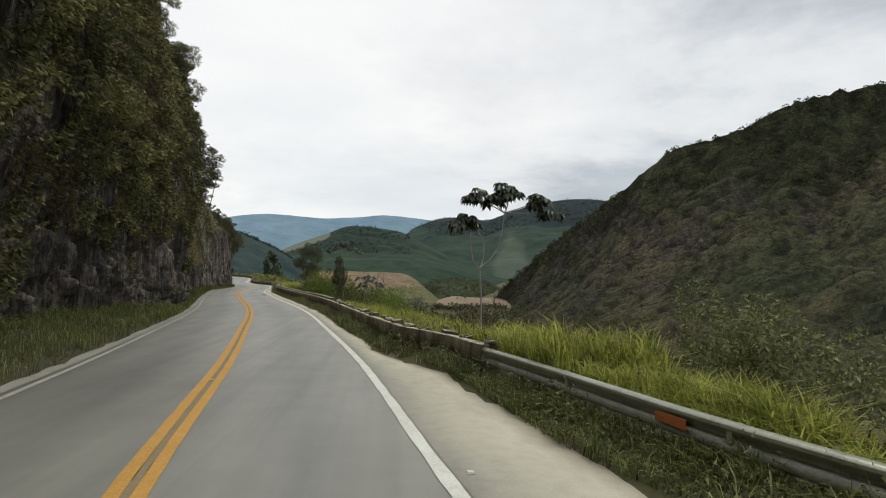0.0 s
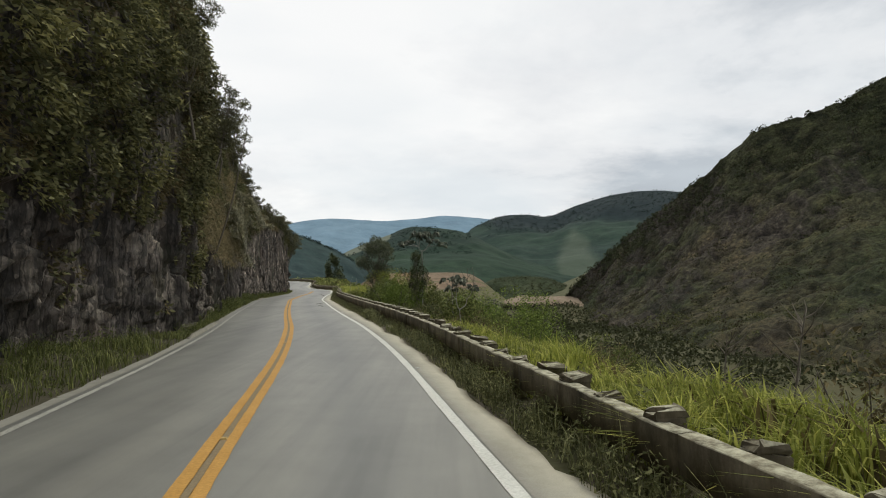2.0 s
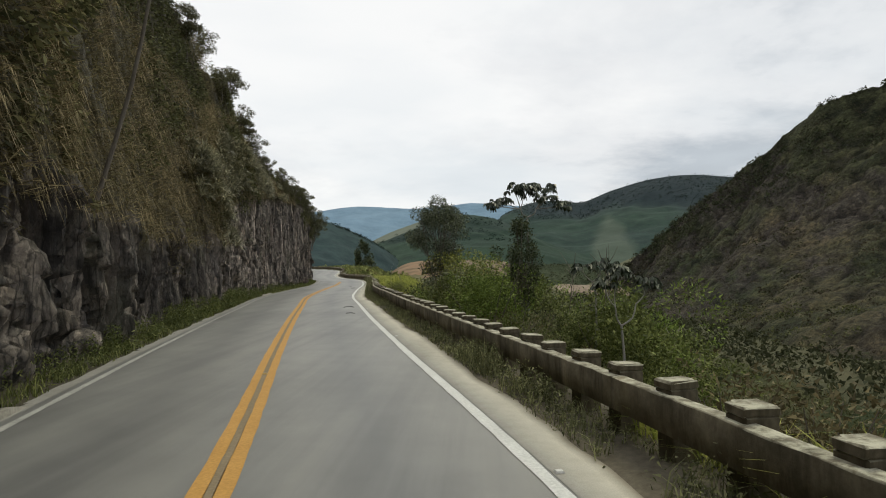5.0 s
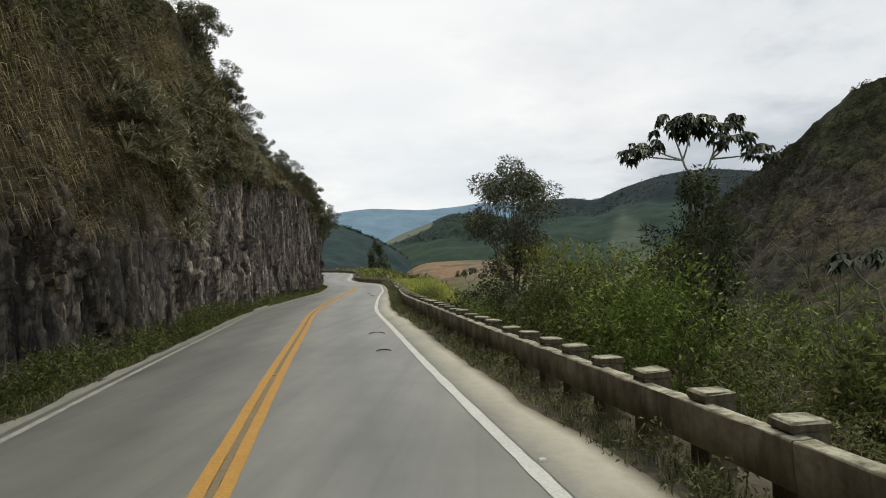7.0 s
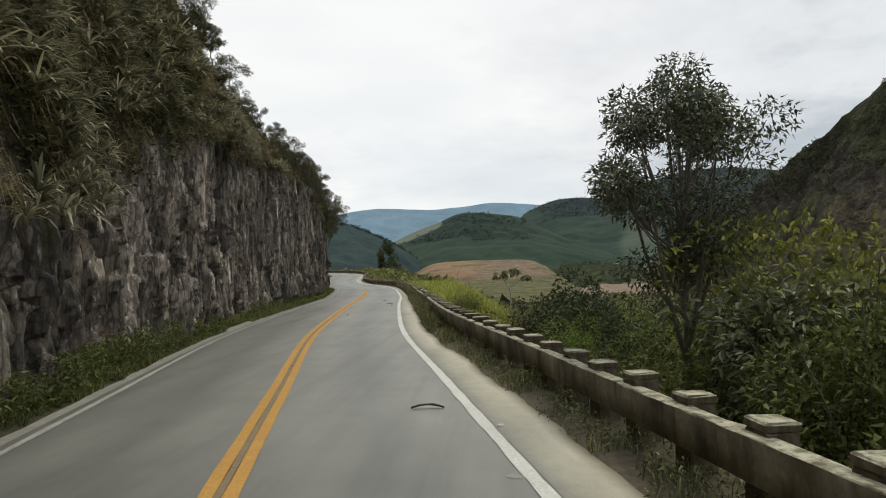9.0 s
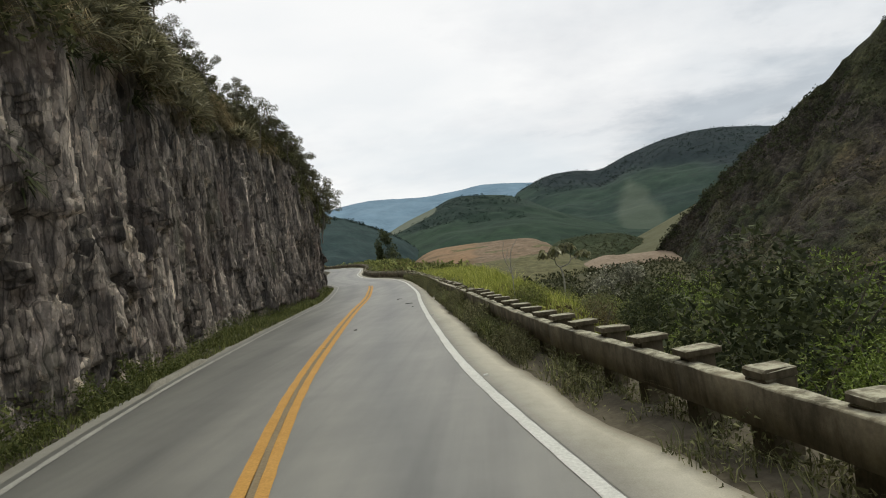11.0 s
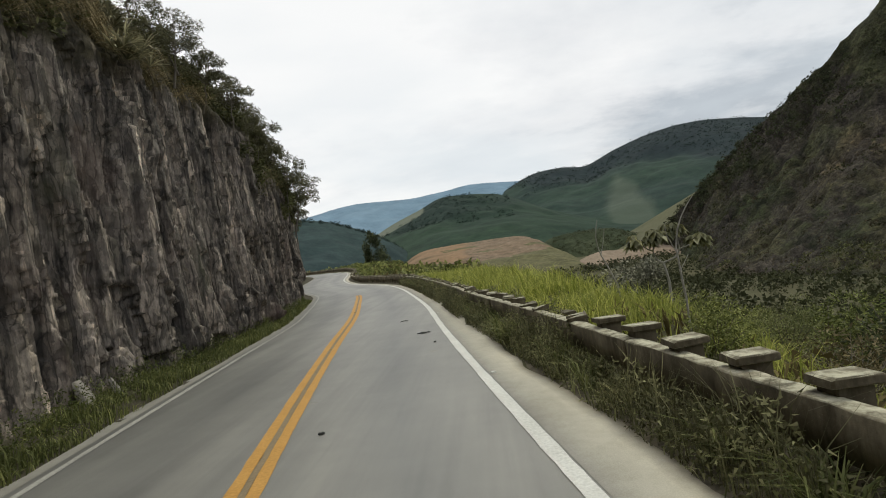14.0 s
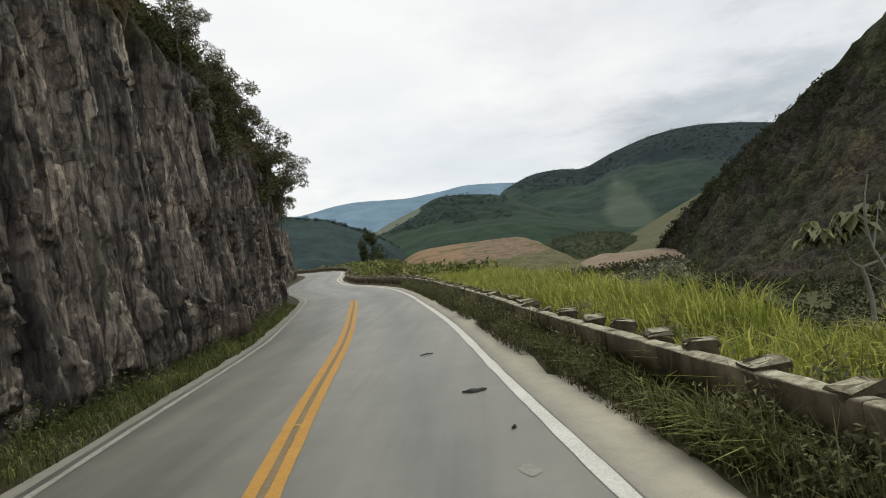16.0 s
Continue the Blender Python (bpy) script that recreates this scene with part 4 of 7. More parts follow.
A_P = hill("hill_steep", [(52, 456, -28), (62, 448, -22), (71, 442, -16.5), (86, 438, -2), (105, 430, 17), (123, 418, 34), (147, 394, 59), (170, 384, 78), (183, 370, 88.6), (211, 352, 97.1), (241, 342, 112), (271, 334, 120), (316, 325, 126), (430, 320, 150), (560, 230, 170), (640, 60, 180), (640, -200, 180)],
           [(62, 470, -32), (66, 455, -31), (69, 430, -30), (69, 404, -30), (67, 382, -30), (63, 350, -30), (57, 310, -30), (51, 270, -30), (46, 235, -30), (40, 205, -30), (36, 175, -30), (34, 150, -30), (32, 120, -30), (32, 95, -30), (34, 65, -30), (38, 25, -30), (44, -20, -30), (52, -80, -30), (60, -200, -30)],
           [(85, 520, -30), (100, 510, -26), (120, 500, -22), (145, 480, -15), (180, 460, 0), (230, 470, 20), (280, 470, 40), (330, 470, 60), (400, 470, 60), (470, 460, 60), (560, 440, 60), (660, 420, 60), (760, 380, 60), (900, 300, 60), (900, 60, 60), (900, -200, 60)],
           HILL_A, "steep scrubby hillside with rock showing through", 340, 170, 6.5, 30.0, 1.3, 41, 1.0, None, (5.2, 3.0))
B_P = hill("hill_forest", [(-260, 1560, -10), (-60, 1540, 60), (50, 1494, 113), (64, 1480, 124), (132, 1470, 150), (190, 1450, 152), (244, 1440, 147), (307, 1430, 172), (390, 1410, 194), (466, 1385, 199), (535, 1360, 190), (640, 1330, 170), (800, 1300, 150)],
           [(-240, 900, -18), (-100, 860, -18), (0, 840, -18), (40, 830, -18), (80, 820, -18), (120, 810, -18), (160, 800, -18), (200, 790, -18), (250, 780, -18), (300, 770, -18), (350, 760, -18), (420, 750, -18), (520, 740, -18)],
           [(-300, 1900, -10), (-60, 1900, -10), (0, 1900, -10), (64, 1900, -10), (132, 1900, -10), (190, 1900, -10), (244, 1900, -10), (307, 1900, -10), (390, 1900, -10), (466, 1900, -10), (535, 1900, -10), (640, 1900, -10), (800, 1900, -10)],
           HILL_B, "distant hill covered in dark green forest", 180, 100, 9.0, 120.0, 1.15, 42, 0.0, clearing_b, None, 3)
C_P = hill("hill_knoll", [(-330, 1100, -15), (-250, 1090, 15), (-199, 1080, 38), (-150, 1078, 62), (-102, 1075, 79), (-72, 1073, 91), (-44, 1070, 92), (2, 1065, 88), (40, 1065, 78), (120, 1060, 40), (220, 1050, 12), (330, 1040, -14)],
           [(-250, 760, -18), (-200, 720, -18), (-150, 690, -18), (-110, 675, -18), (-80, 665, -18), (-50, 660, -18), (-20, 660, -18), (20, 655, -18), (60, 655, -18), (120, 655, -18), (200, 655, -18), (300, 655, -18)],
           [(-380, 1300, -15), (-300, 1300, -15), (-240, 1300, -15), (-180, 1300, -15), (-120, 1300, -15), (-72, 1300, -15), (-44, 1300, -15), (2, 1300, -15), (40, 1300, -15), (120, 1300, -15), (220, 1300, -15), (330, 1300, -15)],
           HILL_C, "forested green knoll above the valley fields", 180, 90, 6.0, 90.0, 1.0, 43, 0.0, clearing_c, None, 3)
# horizon ridge, its haze painted into the material
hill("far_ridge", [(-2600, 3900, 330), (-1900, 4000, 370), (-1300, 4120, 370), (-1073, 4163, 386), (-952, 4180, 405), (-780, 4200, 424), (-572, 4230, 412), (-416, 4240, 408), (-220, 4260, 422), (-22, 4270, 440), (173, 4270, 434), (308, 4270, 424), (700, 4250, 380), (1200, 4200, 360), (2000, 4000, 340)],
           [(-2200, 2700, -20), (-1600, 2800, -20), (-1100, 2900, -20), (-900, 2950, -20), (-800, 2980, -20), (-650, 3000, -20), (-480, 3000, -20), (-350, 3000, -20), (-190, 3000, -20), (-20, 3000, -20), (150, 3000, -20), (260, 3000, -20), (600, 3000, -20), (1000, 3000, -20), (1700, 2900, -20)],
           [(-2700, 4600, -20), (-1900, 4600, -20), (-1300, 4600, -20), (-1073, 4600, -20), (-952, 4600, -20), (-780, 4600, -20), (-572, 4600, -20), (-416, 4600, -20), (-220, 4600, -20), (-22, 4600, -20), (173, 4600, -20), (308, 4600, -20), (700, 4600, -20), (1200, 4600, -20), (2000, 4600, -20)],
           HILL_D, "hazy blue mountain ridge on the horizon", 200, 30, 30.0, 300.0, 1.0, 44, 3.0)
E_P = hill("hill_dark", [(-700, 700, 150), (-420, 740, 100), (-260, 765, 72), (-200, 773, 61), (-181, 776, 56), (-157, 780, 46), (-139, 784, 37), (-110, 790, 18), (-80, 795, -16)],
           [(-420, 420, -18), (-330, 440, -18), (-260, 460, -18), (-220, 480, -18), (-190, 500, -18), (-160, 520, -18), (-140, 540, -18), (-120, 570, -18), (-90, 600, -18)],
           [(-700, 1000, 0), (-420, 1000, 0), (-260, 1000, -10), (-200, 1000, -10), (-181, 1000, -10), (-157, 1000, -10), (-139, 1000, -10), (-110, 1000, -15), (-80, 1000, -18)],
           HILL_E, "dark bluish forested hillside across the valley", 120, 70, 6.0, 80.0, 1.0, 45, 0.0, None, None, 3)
hill("hill_ploughed", [(-100, 590, -14), (-85, 576, -4), (-66, 574, 6), (-39, 575, 8), (-23, 576, 8), (0, 575, 8), (19, 574, 6), (32, 572, -4), (44, 571, -16)],
           [(-100, 440, -17), (-80, 420, -17), (-62, 405, -17), (-40, 395, -17), (-20, 390, -17), (0, 390, -17), (20, 395, -17), (34, 410, -17), (44, 440, -17)],
           [(-105, 640, -16), (-85, 640, -16), (-66, 640, -16), (-39, 640, -16), (-23, 640, -16), (0, 640, -16), (19, 640, -16), (34, 640, -17), (46, 640, -18)],
           FIELD, "bare brown ploughed field on a low rise", 120, 50, 1.2, 25.0, 0.8, 46, 0.3)
hill("hill_pasture", [(30, 660, -24), (58, 649, -20), (88, 644, -13), (118, 637, -1), (147, 629, 12), (174, 619, 25), (220, 610, 47), (300, 600, 80)],
           [(36, 520, -20), (56, 490, -20), (80, 470, -20), (105, 460, -20), (130, 455, -20), (160, 450, -20), (210, 450, -20), (300, 450, -20)],
           [(30, 760, -20), (58, 760, -20), (88, 760, -20), (118, 760, -20), (147, 760, -20), (174, 760, -20), (220, 760, -10), (300, 760, 20)],
           PASTURE, "pale dry pasture on a smooth slope", 90, 40, 1.5, 40.0, 0.9, 47, 0.2)

hill("hill_bare_earth", [(12, 446, -20.5), (21, 442, -18.8), (30, 440, -14.8), (46, 440, -9.6), (58, 440, -10.2), (73, 440, -10.2), (84, 440, -10.2), (100, 440, -11)],
           [(14, 420, -20.5), (20, 404, -20.5), (30, 396, -21), (42, 392, -22), (54, 392, -22), (66, 392, -23), (80, 392, -24), (96, 392, -25)],
           [(12, 470, -21), (21, 470, -21), (30, 470, -21), (46, 470, -20), (58, 470, -20), (73, 470, -20), (84, 470, -20), (100, 470, -20)],
           EARTH, "bare tan earth slope below the pasture", 90, 40, 1.0, 12.0, 0.9, 48, 0.4)

J_P = hill("hill_bushy", [(16, 614, -16), (28, 606, -6), (39, 602, 1), (56, 600, 4), (78, 600, 4), (96, 602, 2), (120, 606, -8)],
           [(18, 580, -17), (30, 570, -17), (42, 565, -17), (55, 562, -17), (76, 562, -17), (94, 565, -17), (118, 580, -17)],
           [(16, 640, -16), (28, 640, -16), (39, 640, -16), (53, 640, -16), (78, 640, -16), (96, 640, -16), (120, 640, -16)],
           THICKET, "low bushy rise between the field and the pasture", 80, 40, 1.5, 12.0, 0.9, 49, 0.6)

# ---- concrete parapet: beams on capped posts ----
POST_PITCH = 1.266


def box_bm(lx, ly, z0, z1, bevel, rng, jitter=0.006):
    bm = bmesh.new()
    bmesh.ops.create_cube(bm, size=1.0)
    for v in bm.verts:
        v.co = Vector((v.co.x * lx, v.co.y * ly, z0 + (v.co.z + 0.5) * (z1 - z0)))
    bmesh.ops.bevel(bm, geom=bm.edges[:], offset=bevel, segments=1, affect="EDGES")
    for v in bm.verts:
        v.co += Vector((rng.uniform(-1, 1), rng.uniform(-1, 1), rng.uniform(-1, 1))) * jitter
    return bm


def shared_mesh(name, bm, material):
    me = bpy.data.meshes.new(name)
    bm.to_mesh(me); bm.free()
    me.materials.append(material)
    return me


def beam_mesh(s0, s1):
    s = np.linspace(s0, s1, max(4, int((s1 - s0) / 0.25)))
    b = barrier_off(y_of_s(s))
    # section, from the foot of the front face round to the foot of the back
    prof = [(0.02, 0.36), (0.0, 0.58), (0.0, 0.788), (0.012, 0.80), (0.11, 0.803), (0.205, 0.80), (0.217, 0.788), (0.20, 0.36)]
    n = len(prof)
    x = np.zeros((len(s), n)); y = np.zeros((len(s), n)); z = np.zeros((len(s), n))
    for k, (d, h) in enumerate(prof):
        chip = 0.010 * vnoise(s / 0.22, k * 3.1, seed=61) + 0.012 * np.minimum(0, vnoise(s / 0.5, k * 1.7, seed=62) - 0.2)
        px, py = at_road(s, b + d + (chip if k in (2, 3, 5, 6) else 0.4 * chip))
        x[:, k], y[:, k] = px, py
        z[:, k] = h + road_z(s) + (chip if k in (2, 3, 4, 5) else 0) - 0.0
    v = np.stack([x, y, z], 2).reshape(-1, 3)
    f = []
    for i in range(len(s) - 1):
        for k in range(n):
            a, c = i * n + k, i * n + (k + 1) % n
            f.append((a, c, c + n, a + n))
    last = (len(s) - 1) * n
    f += [(0, 7, 6, 1), (1, 6, 5, 2), (2, 5, 4, 3)]
    f += [(last, last + 1, last + 6, last + 7), (last + 1, last + 2, last + 5, last + 6), (last + 2, last + 3, last + 4, last + 5)]
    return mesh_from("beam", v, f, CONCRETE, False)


rng = random.Random(5)
parapet = tagged(new("parapet"), "weathered concrete parapet of beams on capped posts", "parapet")
s_beg, s_near, s_far = float(s_of_y(11.6)), float(s_of_y(140)), float(s_of_y(262))
edges = np.arange(s_beg, s_near, 5.0)
for a in edges:
    thing("beam", beam_mesh(a + 0.012, a + 4.988), parent=parapet)
thing("beam_far", beam_mesh(edges[-1] + 5.012, min(s_far, ROAD_END - 8)), "concrete beam along the far bends", parent=parapet)

def cap_bm(wide, deep, z0, z1, slope, jitter):
    """A cast cap: upright sides with a sloping chamfer round a flat top, its corners worn."""
    bm = bmesh.new()
    rings = []
    for inset, z in ((0.012, z0), (0.0, z0 + 0.012), (0.0, z1 - slope), (slope * 1.1, z1 - 0.006), (slope * 1.1 + 0.02, z1)):
        w, d = wide / 2 - inset, deep / 2 - inset
        c = min(0.03, w, d)
        c *= 0.7
        ring = [(w - c, -d), (w, -d + c), (w, d - c), (w - c, d), (-w + c, d), (-w, d - c), (-w, -d + c), (-w + c, -d)]
        rings.append([bm.verts.new((x + rng.uniform(-1, 1) * jitter, y + rng.uniform(-1, 1) * jitter, z + rng.uniform(-1, 1) * jitter)) for x, y in ring])
    for lo_r, hi_r in zip(rings, rings[1:]):
        for k in range(8):
            bm.faces.new((lo_r[k], lo_r[(k + 1) % 8], hi_r[(k + 1) % 8], hi_r[k]))
    bm.faces.new(rings[0][::-1]); bm.faces.new(rings[-1])
    return bm


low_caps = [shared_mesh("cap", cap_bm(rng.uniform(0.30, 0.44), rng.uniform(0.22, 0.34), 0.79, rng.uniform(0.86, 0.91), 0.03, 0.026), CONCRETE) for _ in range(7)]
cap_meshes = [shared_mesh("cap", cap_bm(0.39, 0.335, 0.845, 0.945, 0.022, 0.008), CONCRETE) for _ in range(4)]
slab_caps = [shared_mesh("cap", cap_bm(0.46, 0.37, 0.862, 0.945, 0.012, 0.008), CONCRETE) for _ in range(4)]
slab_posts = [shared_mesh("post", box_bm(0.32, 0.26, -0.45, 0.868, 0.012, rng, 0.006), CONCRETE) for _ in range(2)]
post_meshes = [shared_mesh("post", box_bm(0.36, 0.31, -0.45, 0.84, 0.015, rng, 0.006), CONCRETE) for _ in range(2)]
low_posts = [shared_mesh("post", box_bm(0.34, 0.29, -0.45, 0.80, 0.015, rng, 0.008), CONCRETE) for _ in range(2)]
s_first = float(s_of_y(57.12)) - POST_PITCH * 36
n_post = int((s_near - s_first) / POST_PITCH)
far_bits = []
for i in range(int((s_far - s_first) / POST_PITCH)):
    s = s_first + i * POST_PITCH
    # the rows between the joints are set out anew
    s += POST_PITCH * (-0.43 if y_of_s(s) < 35 else 0.0 if y_of_s(s) < 65 else 0.47)
    y = float(y_of_s(s))
    px, py = at_road(s, float(barrier_off(y)) + 0.10 + 0.20)
    nx, ny = float(np.interp(s, S_AXIS, NORMAL[:, 0])), float(np.interp(s, S_AXIS, NORMAL[:, 1]))
    turn = math.degrees(math.atan2(ny, nx)) + rng.uniform(-3, 3)
    m = pose(float(px), float(py), float(road_z(s)) + rng.uniform(-0.03, 0.02), *((rng.uniform(-2, 2), rng.uniform(-2, 2)) if 38 < y < 97 else (rng.uniform(-9, 9), rng.uniform(-9, 9))), turn + (0 if 38 < y < 97 else rng.uniform(-12, 12)))
    if i < n_post:
        row_posts, row_caps = (post_meshes, cap_meshes) if 38 < y < 79 else (slab_posts, slab_caps) if 79 < y < 97 else (low_posts, low_caps)
        for me in (rng.choice(row_posts), rng.choice(row_caps)):
            ob = new(me.name.split(".")[0], me)
            if ob.name.startswith("post"):
                post = ob
                ob.parent = parapet
                ob.matrix_basis = m
            else:
                ob.parent = post
    else:
        far_bits.append(m)
fv, ff = [], []
for m in far_bits:
    for me in (post_meshes[0], cap_meshes[0]):
        base = len(fv)
        fv += [tuple(m @ v.co) for v in me.vertices]
        for p in me.polygons:
            vs = list(p.vertices)
            ff.append([base + vs[0], base + vs[1], base + vs[2], base + (vs[3] if len(vs) > 3 else vs[2])])
thing("far_posts", mesh_from("far_posts", fv, ff, CONCRETE), "row of capped concrete posts along the far bends", kind="stuff", parent=parapet)

# ---- steel guardrail before the parapet ----
rail = tagged(new("guardrail"), "galvanised steel guardrail with an orange reflector", "guardrail")


def rail_off(y):
    return knots(y, (-40, 7.0), (2, 6.62), (5, 6.38), (8, 6.22), (12.5, 5.86))


rs_ = np.arange(float(s_of_y(-36)), float(s_of_y(12.3)), 0.25)
W_PROF = [(0.085, 0.35), (0.05, 0.362), (0.005, 0.385), (-0.012, 0.41), (-0.006, 0.445), (0.06, 0.50), (0.082, 0.535), (0.082, 0.55), (0.06, 0.585), (-0.006, 0.64), (-0.014, 0.67), (0.0, 0.695), (0.04, 0.715), (0.10, 0.73)]
ro = rail_off(y_of_s(rs_))[:, None] + np.array([p[0] for p in W_PROF])[None, :]
rz_ = np.array([p[1] for p in W_PROF])[None, :] + 0.02 * vnoise(rs_ / 3.0, 0, seed=77)[:, None] + 0 * ro
me = strip("rail", rs_, ro, rz_, STEEL, True)
rb = thing("rail", me, parent=rail)
sol = rb.modifiers.new("thickness", "SOLIDIFY"); sol.thickness = 0.006
for y in np.arange(-34, 12, 3.8):
    s = float(s_of_y(y)); px, py = at_road(s, float(rail_off(y)) + 0.16)
    ob = new("rail_post", shared_mesh("rail_post", box_bm(0.12, 0.10, -0.8, 0.70, 0.008, rng, 0.002), STEEL))
    ob.parent = rail; ob.matrix_basis = pose(float(px), float(py), 0, 0, 0, 8)
    sp = new("spacer", shared_mesh("spacer", box_bm(0.16, 0.09, 0.42, 0.68, 0.006, rng, 0.002), STEEL))
    sp.parent = rail; px, py = at_road(s, float(rail_off(y)) + 0.095); sp.matrix_basis = pose(float(px), float(py), 0, 0, 0, 8)
ORANGE = plain("orange_reflector", (0.34, 0.095, 0.03), (0.46, 0.14, 0.045), 4.0, 40.0, 0.5, 0.1, 0.001)
for y, wide in ((4.95, 0.62), (10.4, 0.0)):
    if wide:
        s = float(s_of_y(y)); px, py = at_road(s, float(rail_off(y)) - 0.018)
        ob = new("reflector", shared_mesh("reflector", box_bm(0.014, wide, 0.475, 0.61, 0.004, rng, 0.001), ORANGE))
        ob["label"] = "orange reflector plate bolted to the rail"
        ob.parent = rb; ob.matrix_basis = pose(float(px), float(py), 0, 0, 0, 10)
STEEL_DARK = plain("bolt_steel", (0.12, 0.12, 0.11), (0.2, 0.2, 0.19), 5.0, 40.0, 0.5, 0.1, 0.001)
bolt_bm = bmesh.new(); bmesh.ops.create_cone(bolt_bm, cap_ends=True, segments=8, radius1=0.016, radius2=0.012, depth=0.02)
bolt_me = shared_mesh("bolt", bolt_bm, STEEL_DARK)
for y in (2.6, 5.95, 6.1, 9.2, 11.8):
    s = float(s_of_y(y)); px, py = at_road(s, float(rail_off(y)) + 0.055)
    ob = new("bolt", bolt_me); ob.parent = rb; ob.matrix_basis = pose(float(px), float(py), 0.541, 0, 90, 10)

# ---- low kerb pieces at the foot of the cliff ----
for k, (y0, y1) in enumerate(((41.5, 50.0), (87.5, 93.0))):
    s = np.arange(float(s_of_y(y0)), float(s_of_y(y1)), 0.3)
    c = -3.74 + 0.03 * vnoise(s / 0.7, 0, seed=80 + k)
    o = np.stack([c - 0.10, c - 0.09, c + 0.06, c + 0.09], 1)
    rise = np.minimum(1.0, np.minimum(s - s[0], s[-1] - s) / 0.9)
    z = np.stack([0 * s - 0.05, -0.05 + 0.17 * rise, -0.05 + 0.175 * rise, 0 * s - 0.05], 1) + 0.012 * vnoise(s / 0.4, 1, seed=85)[:, None]
    thing("kerb_%d" % (k + 1), strip("kerb", s, o, z, KERB, False), "broken low concrete kerb at the cliff foot", "kerb", kind="structure")

# ---- pale slabs lately broken off, leaning at the foot of the cliff ----
PALE_ROCK = plain("fresh_rock", (0.24, 0.222, 0.20), (0.36, 0.335, 0.30), 1.6, 12.0, 0.85, 0.5, 0.02)
for k, (y, wide, tall, lean_) in enumerate(((81.9, 0.50, 0.95, 12), (101.6, 1.15, 0.75, 24), (102.9, 0.6, 0.5, 20), (76.4, 0.45, 0.5, 20))):
    s = float(s_of_y(y))
    x, y = at_road(s, float(cliff_base(y)) + 0.45)
    bm = box_bm(0.24, wide, 0.0, tall, 0.05, rng, 0.035)
    for v in bm.verts:
        taper = 1 - 0.55 * v.co.z / tall
        v.co.y *= taper
        v.co.x *= taper
    ob = tagged(new("broken_slab", shared_mesh("broken_slab", bm, PALE_ROCK)), "pale freshly broken rock slab at the foot of the cliff", "rock", "broken slabs")
    ob.matrix_basis = pose(float(x), float(y), -0.05, 0, -lean_, 14 + 9 * k)

# ---- reflective road studs and scraps on the asphalt ----
stud_bm = bmesh.new(); bmesh.ops.create_cube(stud_bm, size=1.0)
for v in stud_bm.verts:
    k = 0.72 if v.co.z > 0 else 1.0
    v.co = Vector((v.co.x * 0.11 * k, v.co.y * 0.10 * k, 0.011 + (v.co.z + 0.5) * 0.022))
STUD = plain("stud_plastic", (0.42, 0.27, 0.08), (0.60, 0.42, 0.16), 8.0, 60.0, 0.5, 0.1, 0.001)
STUD_W = plain("stud_white", (0.55, 0.54, 0.50), (0.75, 0.74, 0.70), 8.0, 60.0, 0.5, 0.1, 0.001)
stud_me = shared_mesh("road_stud", stud_bm.copy(), STUD)
stud_mw = shared_mesh("road_stud_white", stud_bm, STUD_W)
for me, off_, y_first, label in ((stud_me, 0.0, 12.0, "small worn reflective stud fixed on the centre line"), (stud_mw, 3.70, 5.0, "small white reflective stud beside the edge line")):
    for y in np.arange(y_first, 130, 13.25):
        s = float(s_of_y(y)); px, py = at_road(s, off_)
        ob = new("road_stud", me); ob.matrix_basis = pose(float(px), float(py), float(road_z(s)), 0, 0, 10)
        tagged(ob, label, "road stud", "road studs")

RUBBER = plain("black_rubber", (0.015, 0.015, 0.015), (0.045, 0.043, 0.04), 5.0, 60.0, 0.7, 0.4, 0.003)


def scrap(x, y, length, width, turn, bend, seed, curl=0.0):
    n = 14
    u = np.linspace(-0.5, 0.5, n)
    cx, cy = u * length, bend * (u ** 2 - 0.1)
    w = width / 2 * (1 - (2 * np.abs(u)) ** 3) * (1 + 0.4 * vnoise(u * 9, 0, seed=seed)) + 0.004
    rows = []
    for dw, h in ((-1, 0.004), (-0.7, 0.028), (0.7, 0.03), (1, 0.004)):
        rows.append(np.stack([cx, cy + dw * w, h + curl * (1 - 4 * u ** 2) + 0.012 * vnoise(u * 6, dw, seed=seed + 1) * (abs(dw) < 1)], 1))
    v = np.stack(rows, 1).reshape(-1, 3)
    ob = thing("tyre_scrap", mesh_from("tyre_scrap", v, grid_faces(n, 4)[:, ::-1], RUBBER, True), "curled strip of black tyre rubber on the asphalt", "tyre scrap", "tyre scraps")
    ob.matrix_basis = pose(x, y, 0.003, 0, 0, turn)


for x, y, ln, wd, tn, bd, sd, cu in ((-18.43, 73.32, 0.58, 0.08, 4, -0.16, 1, 0.055), (-17.44, 68.76, 0.44, 0.09, 8, -0.28, 2, 0.03), (-24.5, 105.68, 0.42, 0.13, 6, 0.12, 3, 0.012), (-25.62, 109.94, 0.30, 0.06, 20, 0.05, 4, 0.02), (-24.0, 103.4, 0.10, 0.05, 70, 0.05, 5, 0.0), (-25.15, 95.6, 0.10, 0.04, 20, 0.02, 6, 0.0)):
    scrap(x, y, ln, wd, tn, bd, sd, cu)


